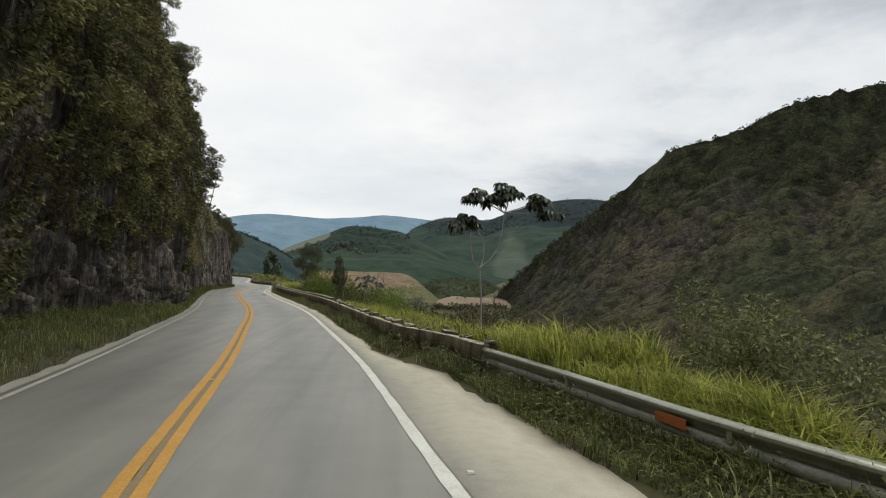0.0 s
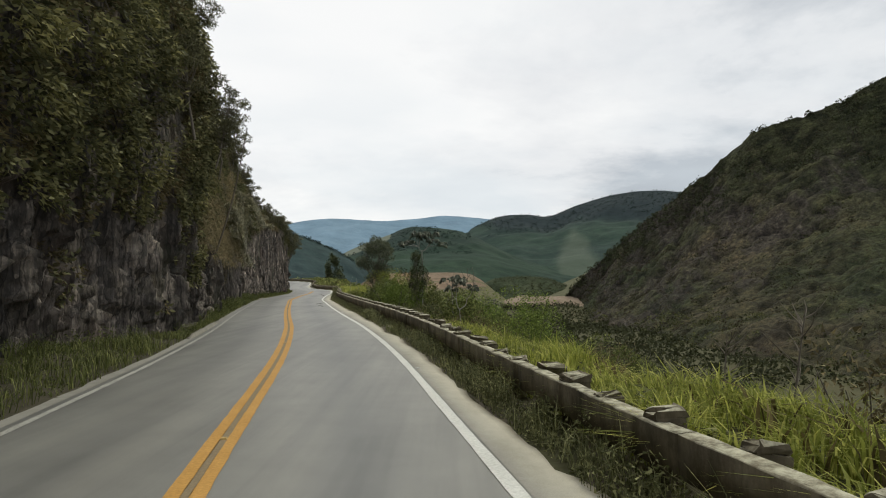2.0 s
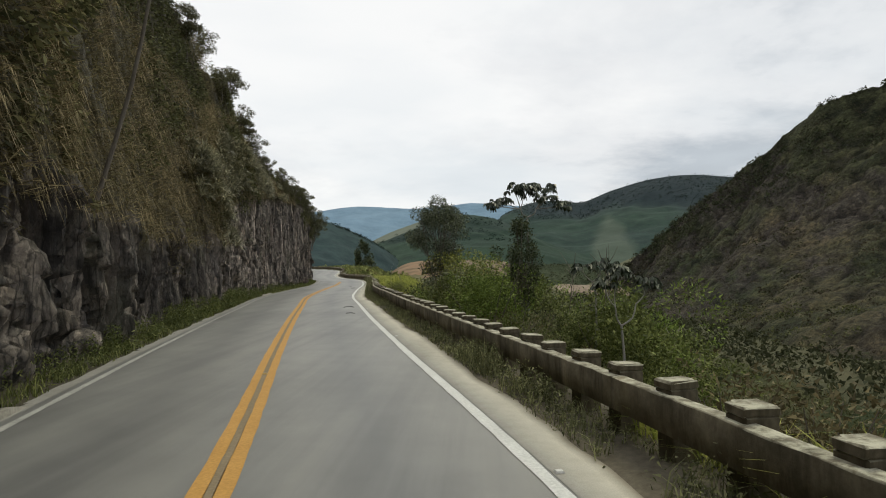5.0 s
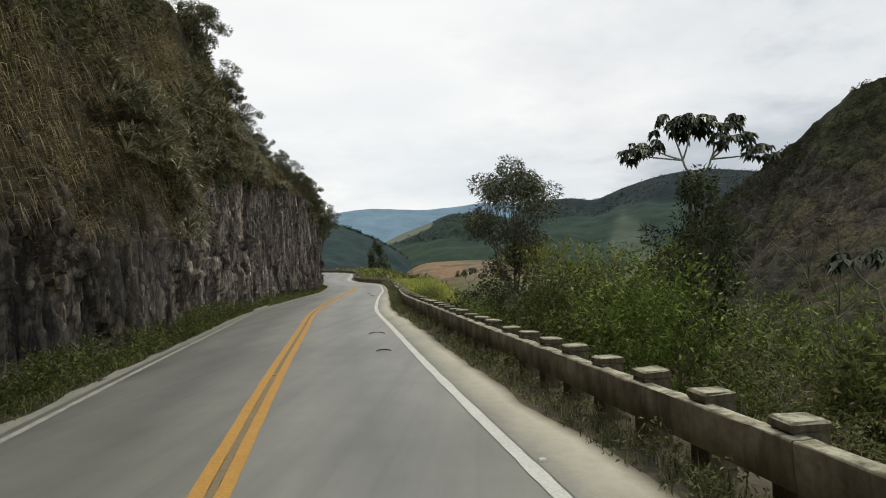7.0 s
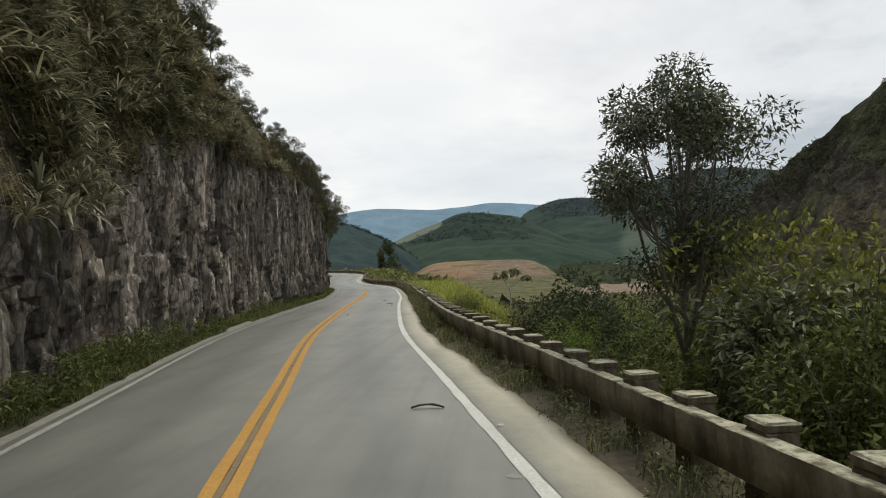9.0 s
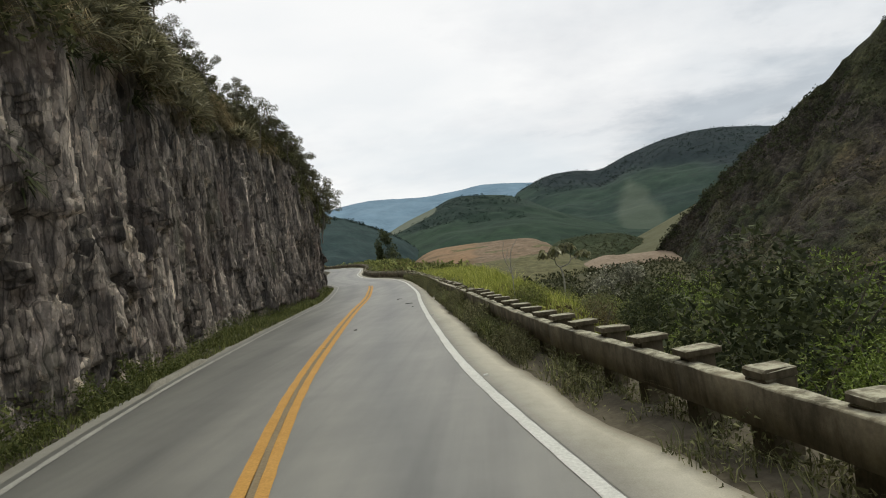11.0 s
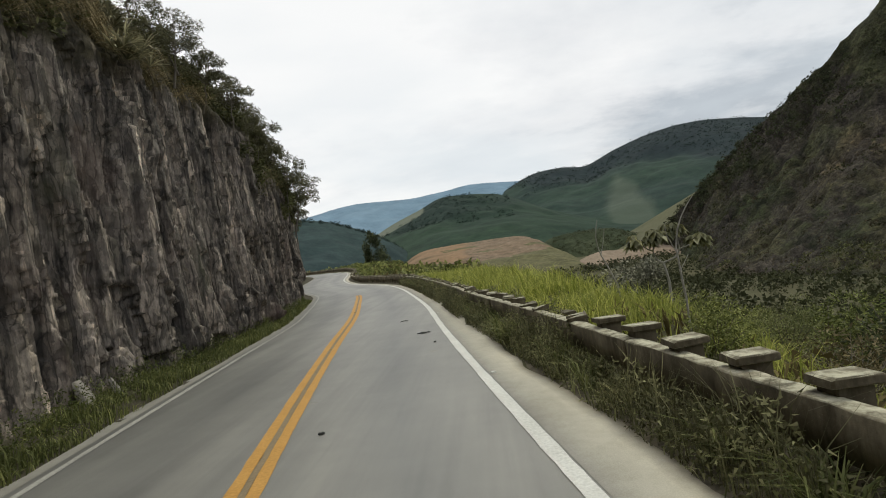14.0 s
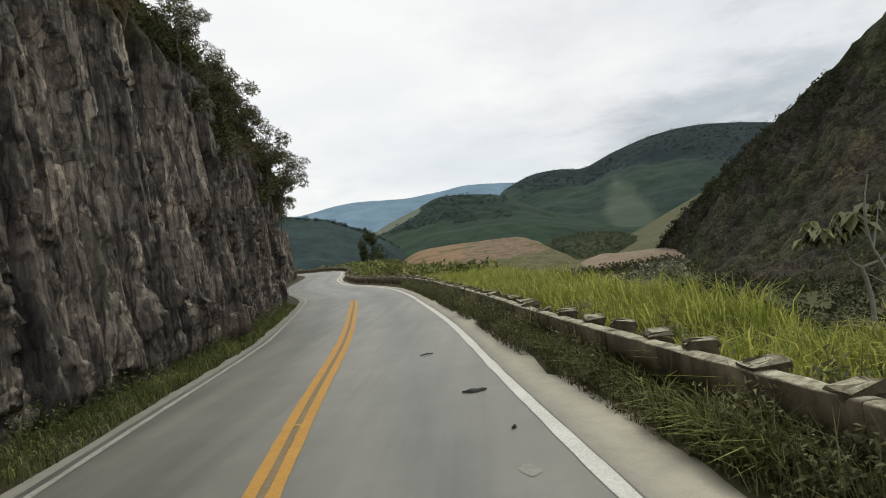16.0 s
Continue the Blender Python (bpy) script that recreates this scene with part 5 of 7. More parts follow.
# pale dusty patch worn into the lane
DUST = plain("dust_patch", (0.22, 0.215, 0.20), (0.40, 0.385, 0.36), 6.0, 30.0, 0.9, 0.2, 0.002)
for x, y, rx, ry, turn in ((-23.95, 101.9, 0.11, 0.18, 10), (-17.17, 71.57, 0.09, 0.22, 15), (-17.0, 69.9, 0.16, 0.10, 5), (-25.9, 97.8, 0.10, 0.08, 0)):
    a = np.linspace(0, 2 * math.pi, 28, endpoint=False)
    r = 1 + 0.35 * vnoise(np.cos(a) * 1.7, np.sin(a) * 1.7, seed=int(91 + rx * 100))
    v = [(0, 0, 0)] + [(rx * k * math.cos(t), ry * k * math.sin(t), 0) for k, t in zip(r, a)]
    ob = thing("dust_patch", mesh_from("dust_patch", v, [(0, 1 + k, 1 + (k + 1) % 28) for k in range(28)], DUST), "pale dusty worn patch on the asphalt", "road patch", "road patches")
    ob.matrix_basis = pose(x, y, 0.005, 0, 0, turn)

# ---- plants ----


def unit(v):
    return v / np.maximum(np.linalg.norm(v, axis=-1, keepdims=True), 1e-9)


def leaf_quads(p, size, rs, aspect=0.5, droop=0.25, out=None):
    """One folded blade for each point of p: base, two shoulders, tip."""
    n = len(p)
    d = rs.normal(size=(n, 3))
    if out is not None:
        d = d * 0.6 + out
    d[:, 2] -= droop
    d = unit(d)
    side = unit(np.cross(d, rs.normal(size=(n, 3))))
    nrm = np.cross(side, d)
    ln = size * rs.uniform(0.6, 1.35, n)[:, None]
    w = ln * aspect * 0.5
    mid = p + d * ln * 0.48 - nrm * w * 0.25
    v = np.stack([p, mid + side * w + nrm * w * 0.3, p + d * ln - nrm * ln * 0.12, mid - side * w + nrm * w * 0.3], 1)
    if np.isscalar(size) and size < 0.16:
        # a small leaf is one pointed triangle
        v = np.stack([p * 0.75 + mid * 0.25 + side * w * 0.8, p + d * ln - nrm * ln * 0.12, p * 0.75 + mid * 0.25 - side * w * 0.8], 1)
        return v.reshape(-1, 3), np.arange(3 * n).reshape(n, 3)
    return v.reshape(-1, 3), np.arange(4 * n).reshape(n, 4)


def fine_leaves(p, size, rs, out):
    """Long oval leaves folded along the midrib and curved down to the tip."""
    n = len(p)
    d = unit(rs.normal(size=(n, 3)) * 0.55 + out - np.array([0, 0, 0.25]))
    side = unit(np.cross(d, rs.normal(size=(n, 3)) * 0.5 + np.array([0, 0, 1.0])))
    nrm = np.cross(side, d)
    ln = size * rs.uniform(0.6, 1.3, n)[:, None]
    w = ln * 0.20
    rows = [p, p + d * ln * 0.35 + nrm * ln * 0.04, p + d * ln * 0.72, p + d * ln - nrm * ln * 0.16]
    v = np.stack([rows[0], rows[1] + side * w + nrm * w * 0.45, rows[2] + side * w * 0.8 + nrm * w * 0.4, rows[3], rows[2] - side * w * 0.8 + nrm * w * 0.4, rows[1] - side * w + nrm * w * 0.45], 1)
    b = (np.arange(n) * 6)[:, None]
    return v.reshape(-1, 3), np.concatenate([b + np.array([0, 1, 2, 3]), b + np.array([0, 3, 4, 5])], 0)


def blades(p, height, rs, width=0.012, lean=0.45, wind=(0.0, 0.0)):
    """Bent grass blades rooted at p."""
    n = len(p)
    h = (height * rs.uniform(0.55, 1.25, n))[:, None]
    a = rs.uniform(0, 2 * np.pi, n)
    d = np.stack([np.cos(a), np.sin(a), 0 * a], 1) * (lean * rs.uniform(0.2, 1.3, n))[:, None] + np.array([wind[0], wind[1], 0.0])
    side = np.stack([-np.sin(a), np.cos(a), 0 * a], 1) * (width * rs.uniform(0.6, 1.4, n))[:, None]
    up = np.array([0, 0, 1.0])
    m1 = p + up * h * 0.62 + d * h * 0.32
    tip = p + up * h * (1.0 - 0.25 * np.linalg.norm(d, axis=1)[:, None]) + d * h * 1.05
    v = np.stack([p - side, p + side, m1 + side * 0.85, m1 - side * 0.85, tip + side * 0.1, tip - side * 0.1], 1)
    b = (np.arange(n) * 6)[:, None]
    f = np.concatenate([b + np.array([0, 1, 2, 3]), b + np.array([3, 2, 4, 5])], 0)
    return v.reshape(-1, 3), f


def join(*bits):
    vs, fs, n = [], [], 0
    if len({f.shape[1] for _, f in bits}) > 1:
        bits = [(v, f if f.shape[1] == 3 else np.concatenate([f[:, (0, 1, 2)], f[:, (0, 2, 3)]])) for v, f in bits]
    for v, f in bits:
        vs.append(v); fs.append(f + n); n += len(v)
    return np.concatenate(vs), np.concatenate(fs)


def tube(points, r0, r1, sides=7, wob=0.0, rs=None):
    p = np.array(points, float)
    p = catmull(p, max(0.05, np.linalg.norm(p[-1] - p[0]) / 5)) if len(p) > 2 else p
    n = len(p)
    t = unit(np.gradient(p, axis=0))
    a = unit(np.cross(t, np.array([0.31, 0.95, 0.07])))
    b = np.cross(t, a)
    r = np.linspace(r0, r1, n)
    if rs is not None and wob:
        r = r * (1 + wob * rs.normal(size=n))
    th = np.linspace(0, 2 * np.pi, sides, endpoint=False)
    v = p[:, None, :] + r[:, None, None] * (np.cos(th)[None, :, None] * a[:, None, :] + np.sin(th)[None, :, None] * b[:, None, :])
    i = np.arange(n - 1)[:, None] * sides + np.arange(sides)[None, :]
    j = np.arange(n - 1)[:, None] * sides + (np.arange(sides)[None, :] + 1) % sides
    f = np.stack([i, j, j + sides, i + sides], 2).reshape(-1, 4)
    return v.reshape(-1, 3), f


def clump_points(n, centre, radii, rs, blobs=9, shell=0.35):
    """Points gathered on the skins of several lumps inside an ellipsoid, for an uneven crown with gaps."""
    c = unit(rs.normal(size=(blobs, 3))) * rs.uniform(0.25, 0.85, (blobs, 1))
    rad = rs.uniform(0.28, 0.5, blobs)
    k = rs.integers(0, blobs, n)
    q = unit(rs.normal(size=(n, 3)))
    rr = rad[k] * (1 - shell * rs.uniform(0, 1, n) ** 2)
    pts = c[k] + q * rr[:, None]
    return np.array(centre) + pts * np.array(radii), q


def make_shrub(seed, width, height, n, leaf, material, label, name="shrub"):
    """A many-stemmed bush standing at its own origin."""
    rs = np.random.default_rng(seed)
    ob = tagged(new(name), label, "bush")
    bits = []
    for _ in range(7):
        a = rs.uniform(0, 6.28); r = rs.uniform(0.2, 0.42) * width
        bits.append(tube([(0.05 * math.cos(a), 0.05 * math.sin(a), -0.4), (r * 0.4 * math.cos(a), r * 0.4 * math.sin(a), height * 0.35), (r * math.cos(a), r * math.sin(a), height * rs.uniform(0.6, 0.85))], 0.03, 0.008, 5))
    thing("trunk", mesh_from("trunk", *join(*bits), BARK, True), parent=ob)
    p, q = clump_points(n, (0, 0, height * 0.52), (width * 0.5, width * 0.5, height * 0.5), rs, 14)
    thing("foliage", mesh_from("foliage", *leaf_quads(p, leaf, rs, 0.5, 0.2, q * 0.8), material, False), parent=ob)
    return ob


def ground_at(x, y):
    return float(ground_z(np.array([x]), np.array([y]))[0])


def surface_points(y0, y1, o0, o1, n, rs, power=1.0):
    """Random places on the ground between two offsets, which may be functions of y."""
    y = rs.uniform(y0, y1, n)
    s = s_of_y(y)
    a = o0(y) if callable(o0) else o0
    b = o1(y) if callable(o1) else o1
    o = a + (b - a) * rs.uniform(0, 1, n) ** power
    x, yy = at_road(s, o)
    return np.stack([x, yy, ground_z(x, yy, s, o)], 1), y, o


# bright tall grass on the bank behind rail and parapet
rs = np.random.default_rng(11)


def bank_inner(y):
    return np.where(y < 12.4, rail_off(y) + 0.62, barrier_off(y) + knots(y, (12, 0.36), (38, 0.40), (60, 0.45), (92, 0.40), (98, 0.34)))


def bank_grass(name, y0, y1, wide, n, height, label, material=GRASS, thin=None):
    p, y, o = surface_points(y0, y1, lambda q: bank_inner(q) - 0.10, lambda q: bank_inner(q) + wide(q), n, rs, 1.15)
    tuft = fbm(p[:, 0] / 0.9, p[:, 1] / 0.9, seed=90, octaves=3)
    keep = tuft > -0.35
    if thin is not None:
        keep &= rs.uniform(0, 1, n) < thin(y)
    p, tuft = p[keep], tuft[keep]
    h = height(y[keep]) * (1 + 0.75 * tuft)
    thing(name, mesh_from(name, *blades(p, h, rs, 0.013, 1.0, (-0.12, -0.05)), material), label, "grass", kind="stuff")


bank_grass("bank_grass", -3, 47, lambda q: knots(q, (-3, 1.1), (6.5, 1.3), (9, 2.2), (12, 3.2), (16, 3.2), (30, 2.2), (47, 1.2)), 40000, lambda q: knots(q, (-3, 0.42), (7, 0.46), (9.5, 0.66), (12, 0.66), (14, 0.52), (24, 0.46), (47, 0.40)), "tall bright green grass growing on the bank behind the rail", thin=lambda y: knots(y, (-3, 1), (30, 1), (40, 0.7), (47, 0.15)))
bank_grass("meadow_grass", 88, 142, lambda q: 7.0 + 0 * q, 44000, lambda q: 0.54 + 0 * q, "tall bright green grass filling the strip behind the parapet", thin=lambda y: knots(y, (88, 0.05), (95, 0.25), (100, 1), (142, 1)))

# dull weeds at the foot of the parapet and under the rail
p, y, o = surface_points(-3, 145, lambda q: shoulder_edge(q) - 0.08, lambda q: np.where(q < 12.4, rail_off(q) + 0.3, barrier_off(q) + 0.15), 78000, rs, 0.75)
m = fbm(p[:, 0] / 0.8, p[:, 1] / 0.8, seed=95, octaves=3) + knots(y, (-3, 0.45), (50, 0.38), (56, 0.34), (80, 0.30), (86, 0.3), (98, 0.5), (145, 0.5)) > -0.05
p, y = p[m], y[m]
k = rs.uniform(0, 1, len(p)) < 0.22
tall = knots(y, (-3, 0.5), (12, 0.5), (20, 0.42), (52, 0.40), (60, 0.30), (88, 0.34), (97, 0.50), (145, 0.5))
hh = tall * (0.8 + 0.6 * fbm(p[:, 0] / 1.6, p[:, 1] / 1.6, seed=96, octaves=2))
lp = p[~k].copy(); lp[:, 2] += rs.uniform(0.02, 1, len(lp)) ** 1.2 * tall[~k] * (0.9 + 1.0 * np.clip(fbm(lp[:, 0] / 0.7, lp[:, 1] / 0.7, seed=97, octaves=2), -0.6, 1))
WEED = leaf_material("weed", (0.10, 0.112, 0.052), (0.43, 0.44, 0.23), 0.7, 0.2)
thing("verge_weeds", mesh_from("verge_weeds", *join(blades(p[k], hh[k], rs, 0.007, 0.9), leaf_quads(lp, 0.078, rs, 0.42)), WEED),
      "tangled dull weeds in front of the parapet", "weeds", kind="stuff")

# verge grass below the cliff
p, y, o = surface_points(2, 140, lambda q: left_edge(q) - 0.45, lambda q: cliff_base(q) + 0.35, 46000, rs, 0.9)
dens = knots(y, (2, 1), (36, 1), (42, 0.35), (60, 0.3), (75, 0.6), (86, 0.55), (95, 0.7), (100, 1), (135, 1), (140, 0.7))
k = (rs.uniform(0, 1, len(p)) < dens) & (fbm(p[:, 0] / 0.9, p[:, 1] / 0.9, seed=99, octaves=2) > -0.4)
p, y = p[k], y[k]
hh = knots(y, (2, 0.42), (36, 0.4), (45, 0.25), (90, 0.25), (100, 0.34), (140, 0.3)) * (1 + 0.5 * fbm(p[:, 0] / 1.2, p[:, 1] / 1.2, seed=98, octaves=2))
thing("verge_grass", mesh_from("verge_grass", *blades(p, hh, rs, 0.010, 0.7), GRASS_DULL), "rough green grass between road and cliff", "grass", kind="stuff")

# ---- plants on the cliff ----


def cliff_points(y0, y1, h0, h1, n, seed_):
    r_ = np.random.default_rng(seed_)
    y = r_.uniform(y0, y1, n)
    s = s_of_y(y)
    lo_ = h0(y) if callable(h0) else h0
    hi_ = h1(y) if callable(h1) else h1
    h = lo_ + (hi_ - lo_) * r_.uniform(0, 1, n)
    o = cliff_offset(s, h) + cliff_relief(s, h) * (1 - 0.5 * smooth(0, 2, h - cliff_top(y)))
    return y, s, h, o, r_


def place(s, o, h):
    x, y = at_road(s, o)
    return np.stack([x, y, h + road_z(s)], 1)


# curtain of leaves over the nearer cliff
y, s, h, o, r_ = cliff_points(4, 56, 1.0, lambda q: cliff_crest(q) + 0.8, 210000, 201)
cover = fbm(s / 2.2, h / 2.6, seed=203, octaves=3) + knots(h, (1.0, -0.6), (3.0, -0.2), (5, 0.25), (14, 0.6)) + knots(y, (8, -0.28), (27, -0.26), (32, 0.15), (36, 0.0), (42, -0.3), (48, -0.5), (56, -0.3))
k = cover > -0.05
s, h, o, cover, y = s[k], h[k], o[k], cover[k], y[k]
lump = 0.5 + 0.5 * fbm(s / 1.5, h / 1.2, seed=204, octaves=3)
bulge = np.clip(lump, 0, 1.3) * (0.4 + 1.7 * smooth(4, 10, h) - 1.1 * smooth(12, 17, h)) * r_.uniform(0.25, 1.0, len(s)) ** 0.5
p = place(s, o + bulge, h)
q = np.stack([np.interp(s, S_AXIS, NORMAL[:, 0]), np.interp(s, S_AXIS, NORMAL[:, 1]), 0 * s], 1) * 0.8
kind = lump + 0.12 * r_.normal(size=len(s)) + 0.25 * vnoise(s / 4, h / 4, seed=206) - 0.22 * (1 - smooth(25, 31, y)) * (1 - smooth(6, 9, h))
LEAF_SCRUB = leaf_material("leaf_scrub", (0.068, 0.076, 0.038), (0.25, 0.255, 0.125))
LEAF_SUN = leaf_material("leaf_sunny", (0.135, 0.138, 0.058), (0.52, 0.49, 0.23))
LEAF_CREEPER = leaf_material("leaf_creeper", (0.070, 0.077, 0.040), (0.40, 0.39, 0.205))
for name, sel, mat_, size, asp, droop, label in (
        ("cliff_creeper", (kind > 0.36) & (kind < 0.80), LEAF_CREEPER, 0.21, 0.5, 0.45, "dark leafy creeper hanging over the rock face"),
        ("cliff_creeper_light", kind >= 0.80, LEAF_SUN, 0.24, 0.28, 0.6, "yellow-green drooping bamboo-like sprays on the cliff"),
        ("cliff_creeper_dry", kind <= 0.36, LEAF_DRY, 0.20, 0.3, 0.6, "dry brownish creeper and twigs on the rock face")):
    thing(name, mesh_from(name, *leaf_quads(p[sel], size, r_, asp, droop, q[sel]), mat_), label, "creeper", kind="stuff")

# scrub above the rock face further on
y, s, h, o, r_ = cliff_points(48, 178, lambda q: cliff_top(q) - 1.8, lambda q: cliff_crest(q) + 0.6, 215000, 211)
over = h - cliff_top(y)
cover = fbm(s / 2.0, h / 1.7, seed=213, octaves=3) + knots(over, (-1.8, -0.85), (0, 0.05), (0.8, 0.5), (8, 0.7)) + knots(y, (56, 0.2), (62, 0.5), (84, 0.5), (92, 0.2)) * smooth(-0.4, 0.8, over)
k = cover > 0.0
s, h, o, over, y = s[k], h[k], o[k], over[k], y[k]
lump = 0.5 + 0.5 * fbm(s / 1.6, h / 1.2, seed=214, octaves=3)
p = place(s, o + np.clip(lump, 0, 1.3) * 0.9 * r_.uniform(0.1, 1.0, len(s)), h + 0.35 * r_.uniform(0, 1, len(s)))
q = np.stack([np.interp(s, S_AXIS, NORMAL[:, 0]), np.interp(s, S_AXIS, NORMAL[:, 1]), 0 * s + 0.3], 1) * 0.6
dry = (fbm(s / 5, h / 3.5, seed=215, octaves=2) + knots(y, (46, 0.35), (75, 0.3), (90, 0.05), (178, -0.1)) + 0.15 * r_.normal(size=len(s))) > 0.1
LEAF_BROWN = leaf_material("leaf_brown", (0.115, 0.099, 0.052), (0.37, 0.325, 0.175))
thing("cliff_scrub", mesh_from("cliff_scrub", *leaf_quads(p[~dry], 0.20, r_, 0.42, 0.3, q[~dry]), LEAF_SCRUB), "dark green scrub along the top of the cliff", "scrub", kind="stuff")
thing("cliff_scrub_dry", mesh_from("cliff_scrub_dry", *leaf_quads(p[dry], 0.15, r_, 0.26, 0.5, q[dry]), LEAF_BROWN), "dry brown grass and scrub on the upper slope", "scrub", kind="stuff")


# dead grass that hangs down the slope above the rock
y, s, h, o, r_ = cliff_points(47, 112, lambda q: cliff_top(q) - 0.25, lambda q: np.minimum(cliff_crest(q), cliff_top(q) + knots(q, (47, 9), (80, 8), (92, 3), (112, 1.5))), 30000, 217)
k = fbm(s / 1.8, h / 1.4, seed=218, octaves=3) > knots(y, (47, -0.35), (80, -0.3), (92, 0.0), (112, 0.1))
s, h, o, y = s[k], h[k], o[k], y[k]
root = place(s, o + 0.25 + 0.35 * r_.uniform(0, 1, len(s)), h)
nx, ny = np.interp(s, S_AXIS, NORMAL[:, 0]), np.interp(s, S_AXIS, NORMAL[:, 1])
ln = r_.uniform(0.25, 0.62, len(s))[:, None]
side = unit(np.stack([-ny, nx, 0 * nx], 1) + 0.5 * r_.normal(size=(len(s), 3))) * 0.011
out_ = np.stack([nx, ny, 0 * nx], 1) * ln + 0.35 * ln * r_.normal(size=(len(s), 3))
m1, tip = root + out_ * 0.45 + np.array([0, 0, 0.15]) * ln, root + out_ * 0.75 - np.array([0, 0, 0.75]) * ln
v = np.stack([root - side, root + side, m1 + side * 0.9, m1 - side * 0.9, tip + side * 0.15, tip - side * 0.15], 1)
b = (np.arange(len(s)) * 6)[:, None]
STRAW = leaf_material("dead_grass", (0.135, 0.112, 0.062), (0.48, 0.40, 0.25), 0.8, 0.2)
thing("hanging_grass", mesh_from("hanging_grass", v.reshape(-1, 3), np.concatenate([b + np.array([0, 1, 2, 3]), b + np.array([3, 2, 4, 5])], 0), STRAW), "brown dead grass hanging down the slope above the rock", "grass", kind="stuff")


def rosettes(name, y0, y1, n, seed_, label):
    """Spiky rosettes of strap leaves that cling to the slope above the rock."""
    y, s, h, o, r_ = cliff_points(y0, y1, lambda q: cliff_top(q) - knots(q, (60, 0.2), (80, 0.5), (84, 0.3)), lambda q: cliff_top(q) + knots(q, (60, 4.5), (80, 5.5), (90, 3.0), (112, 1.6)), n * 4, seed_)
    k = np.flatnonzero(fbm(s / 3.0, h / 1.8, seed=seed_ + 1, octaves=2) > knots(y, (66, 0.35), (76, -0.05), (96, 0.0), (112, 0.25)))[:n]
    y, s, h, o, n = y[k], s[k], h[k], o[k], len(k)
    base = place(s, o + 0.85, h)
    nx, ny = np.interp(s, S_AXIS, NORMAL[:, 0]), np.interp(s, S_AXIS, NORMAL[:, 1])
    per = 26
    R = r_.uniform(0.5, 0.9, n)
    root = np.repeat(base, per, 0)
    a = r_.uniform(0, 2 * np.pi, n * per)
    e = r_.uniform(0.0, 1.25, n * per)
    outv = np.repeat(np.stack([nx, ny, 0 * nx + 0.6], 1), per, 0)
    d = unit(np.stack([np.cos(a) * np.cos(e), np.sin(a) * np.cos(e), np.sin(e)], 1) + 0.5 * outv)
    side = unit(np.cross(d, np.array([0, 0, 1.0]))) * 0.030
    L = np.repeat(R, per)[:, None] * r_.uniform(0.7, 1.2, n * per)[:, None]
    sag = np.array([0, 0, 1.0]) * L * r_.uniform(0.3, 1.0, n * per)[:, None]
    rows = [root + d * L * f - sag * 0.62 * f ** 2.4 for f in (0.0, 0.4, 0.75, 1.05)]
    v = np.stack([rows[0] - side * 0.7, rows[0] + side * 0.7, rows[1] + side, rows[1] - side, rows[2] + side * 0.8, rows[2] - side * 0.8, rows[3] + side * 0.1, rows[3] - side * 0.1], 1)
    b = (np.arange(n * per) * 8)[:, None]
    f = np.concatenate([b + np.array([0, 1, 2, 3]), b + np.array([3, 2, 4, 5]), b + np.array([5, 4, 6, 7])], 0)
    thing(name, mesh_from(name, v.reshape(-1, 3), f, STRAP), label, "plant", kind="stuff")


STRAP = leaf_material("strap_leaf", (0.11, 0.112, 0.066), (0.72, 0.69, 0.50), 0.40, 0.15)
rosettes("strap_plants", 70, 112, 520, 221, "grey-green spiky rosettes clinging above the rock face")

for k, (y_, h_) in enumerate(((84.6, 5.2), (85.2, 4.6), (80.5, 7.6), (87.5, 7.9), (89.5, 8.4), (92.0, 8.0))):
    s_ = float(s_of_y(y_)); o_ = float(cliff_offset(np.array([s_]), np.array([h_]))[0]) + 0.35
    px, py = at_road(s_, o_)
    r_ = np.random.default_rng(230 + k)
    a, e, ln = r_.uniform(0, 6.28, 46), r_.uniform(-0.4, 1.1, 46), r_.uniform(0.4, 0.8, 46)[:, None]
    d = np.stack([np.cos(a) * np.cos(e) + 0.5, np.sin(a) * np.cos(e), np.sin(e)], 1)
    side = unit(np.cross(d, np.array([0, 0, 1.0]))) * 0.022
    m1, tip = d * ln * 0.55, d * ln - np.array([0, 0, 0.55]) * ln
    v = np.stack([0 * m1 - side, 0 * m1 + side, m1 + side, m1 - side, tip + side * 0.1, tip - side * 0.1], 1)
    b = (np.arange(46) * 6)[:, None]
    ob = thing("strap_plant", mesh_from("strap_plant", v.reshape(-1, 3), np.concatenate([b + np.array([0, 1, 2, 3]), b + np.array([3, 2, 4, 5])], 0), LEAF_DARK), "dark spiky rosette plant hanging on the rock face", "plant", "rosettes on the rock")
    ob.location = (float(px), float(py), h_)

# ---- trees and bushes ----


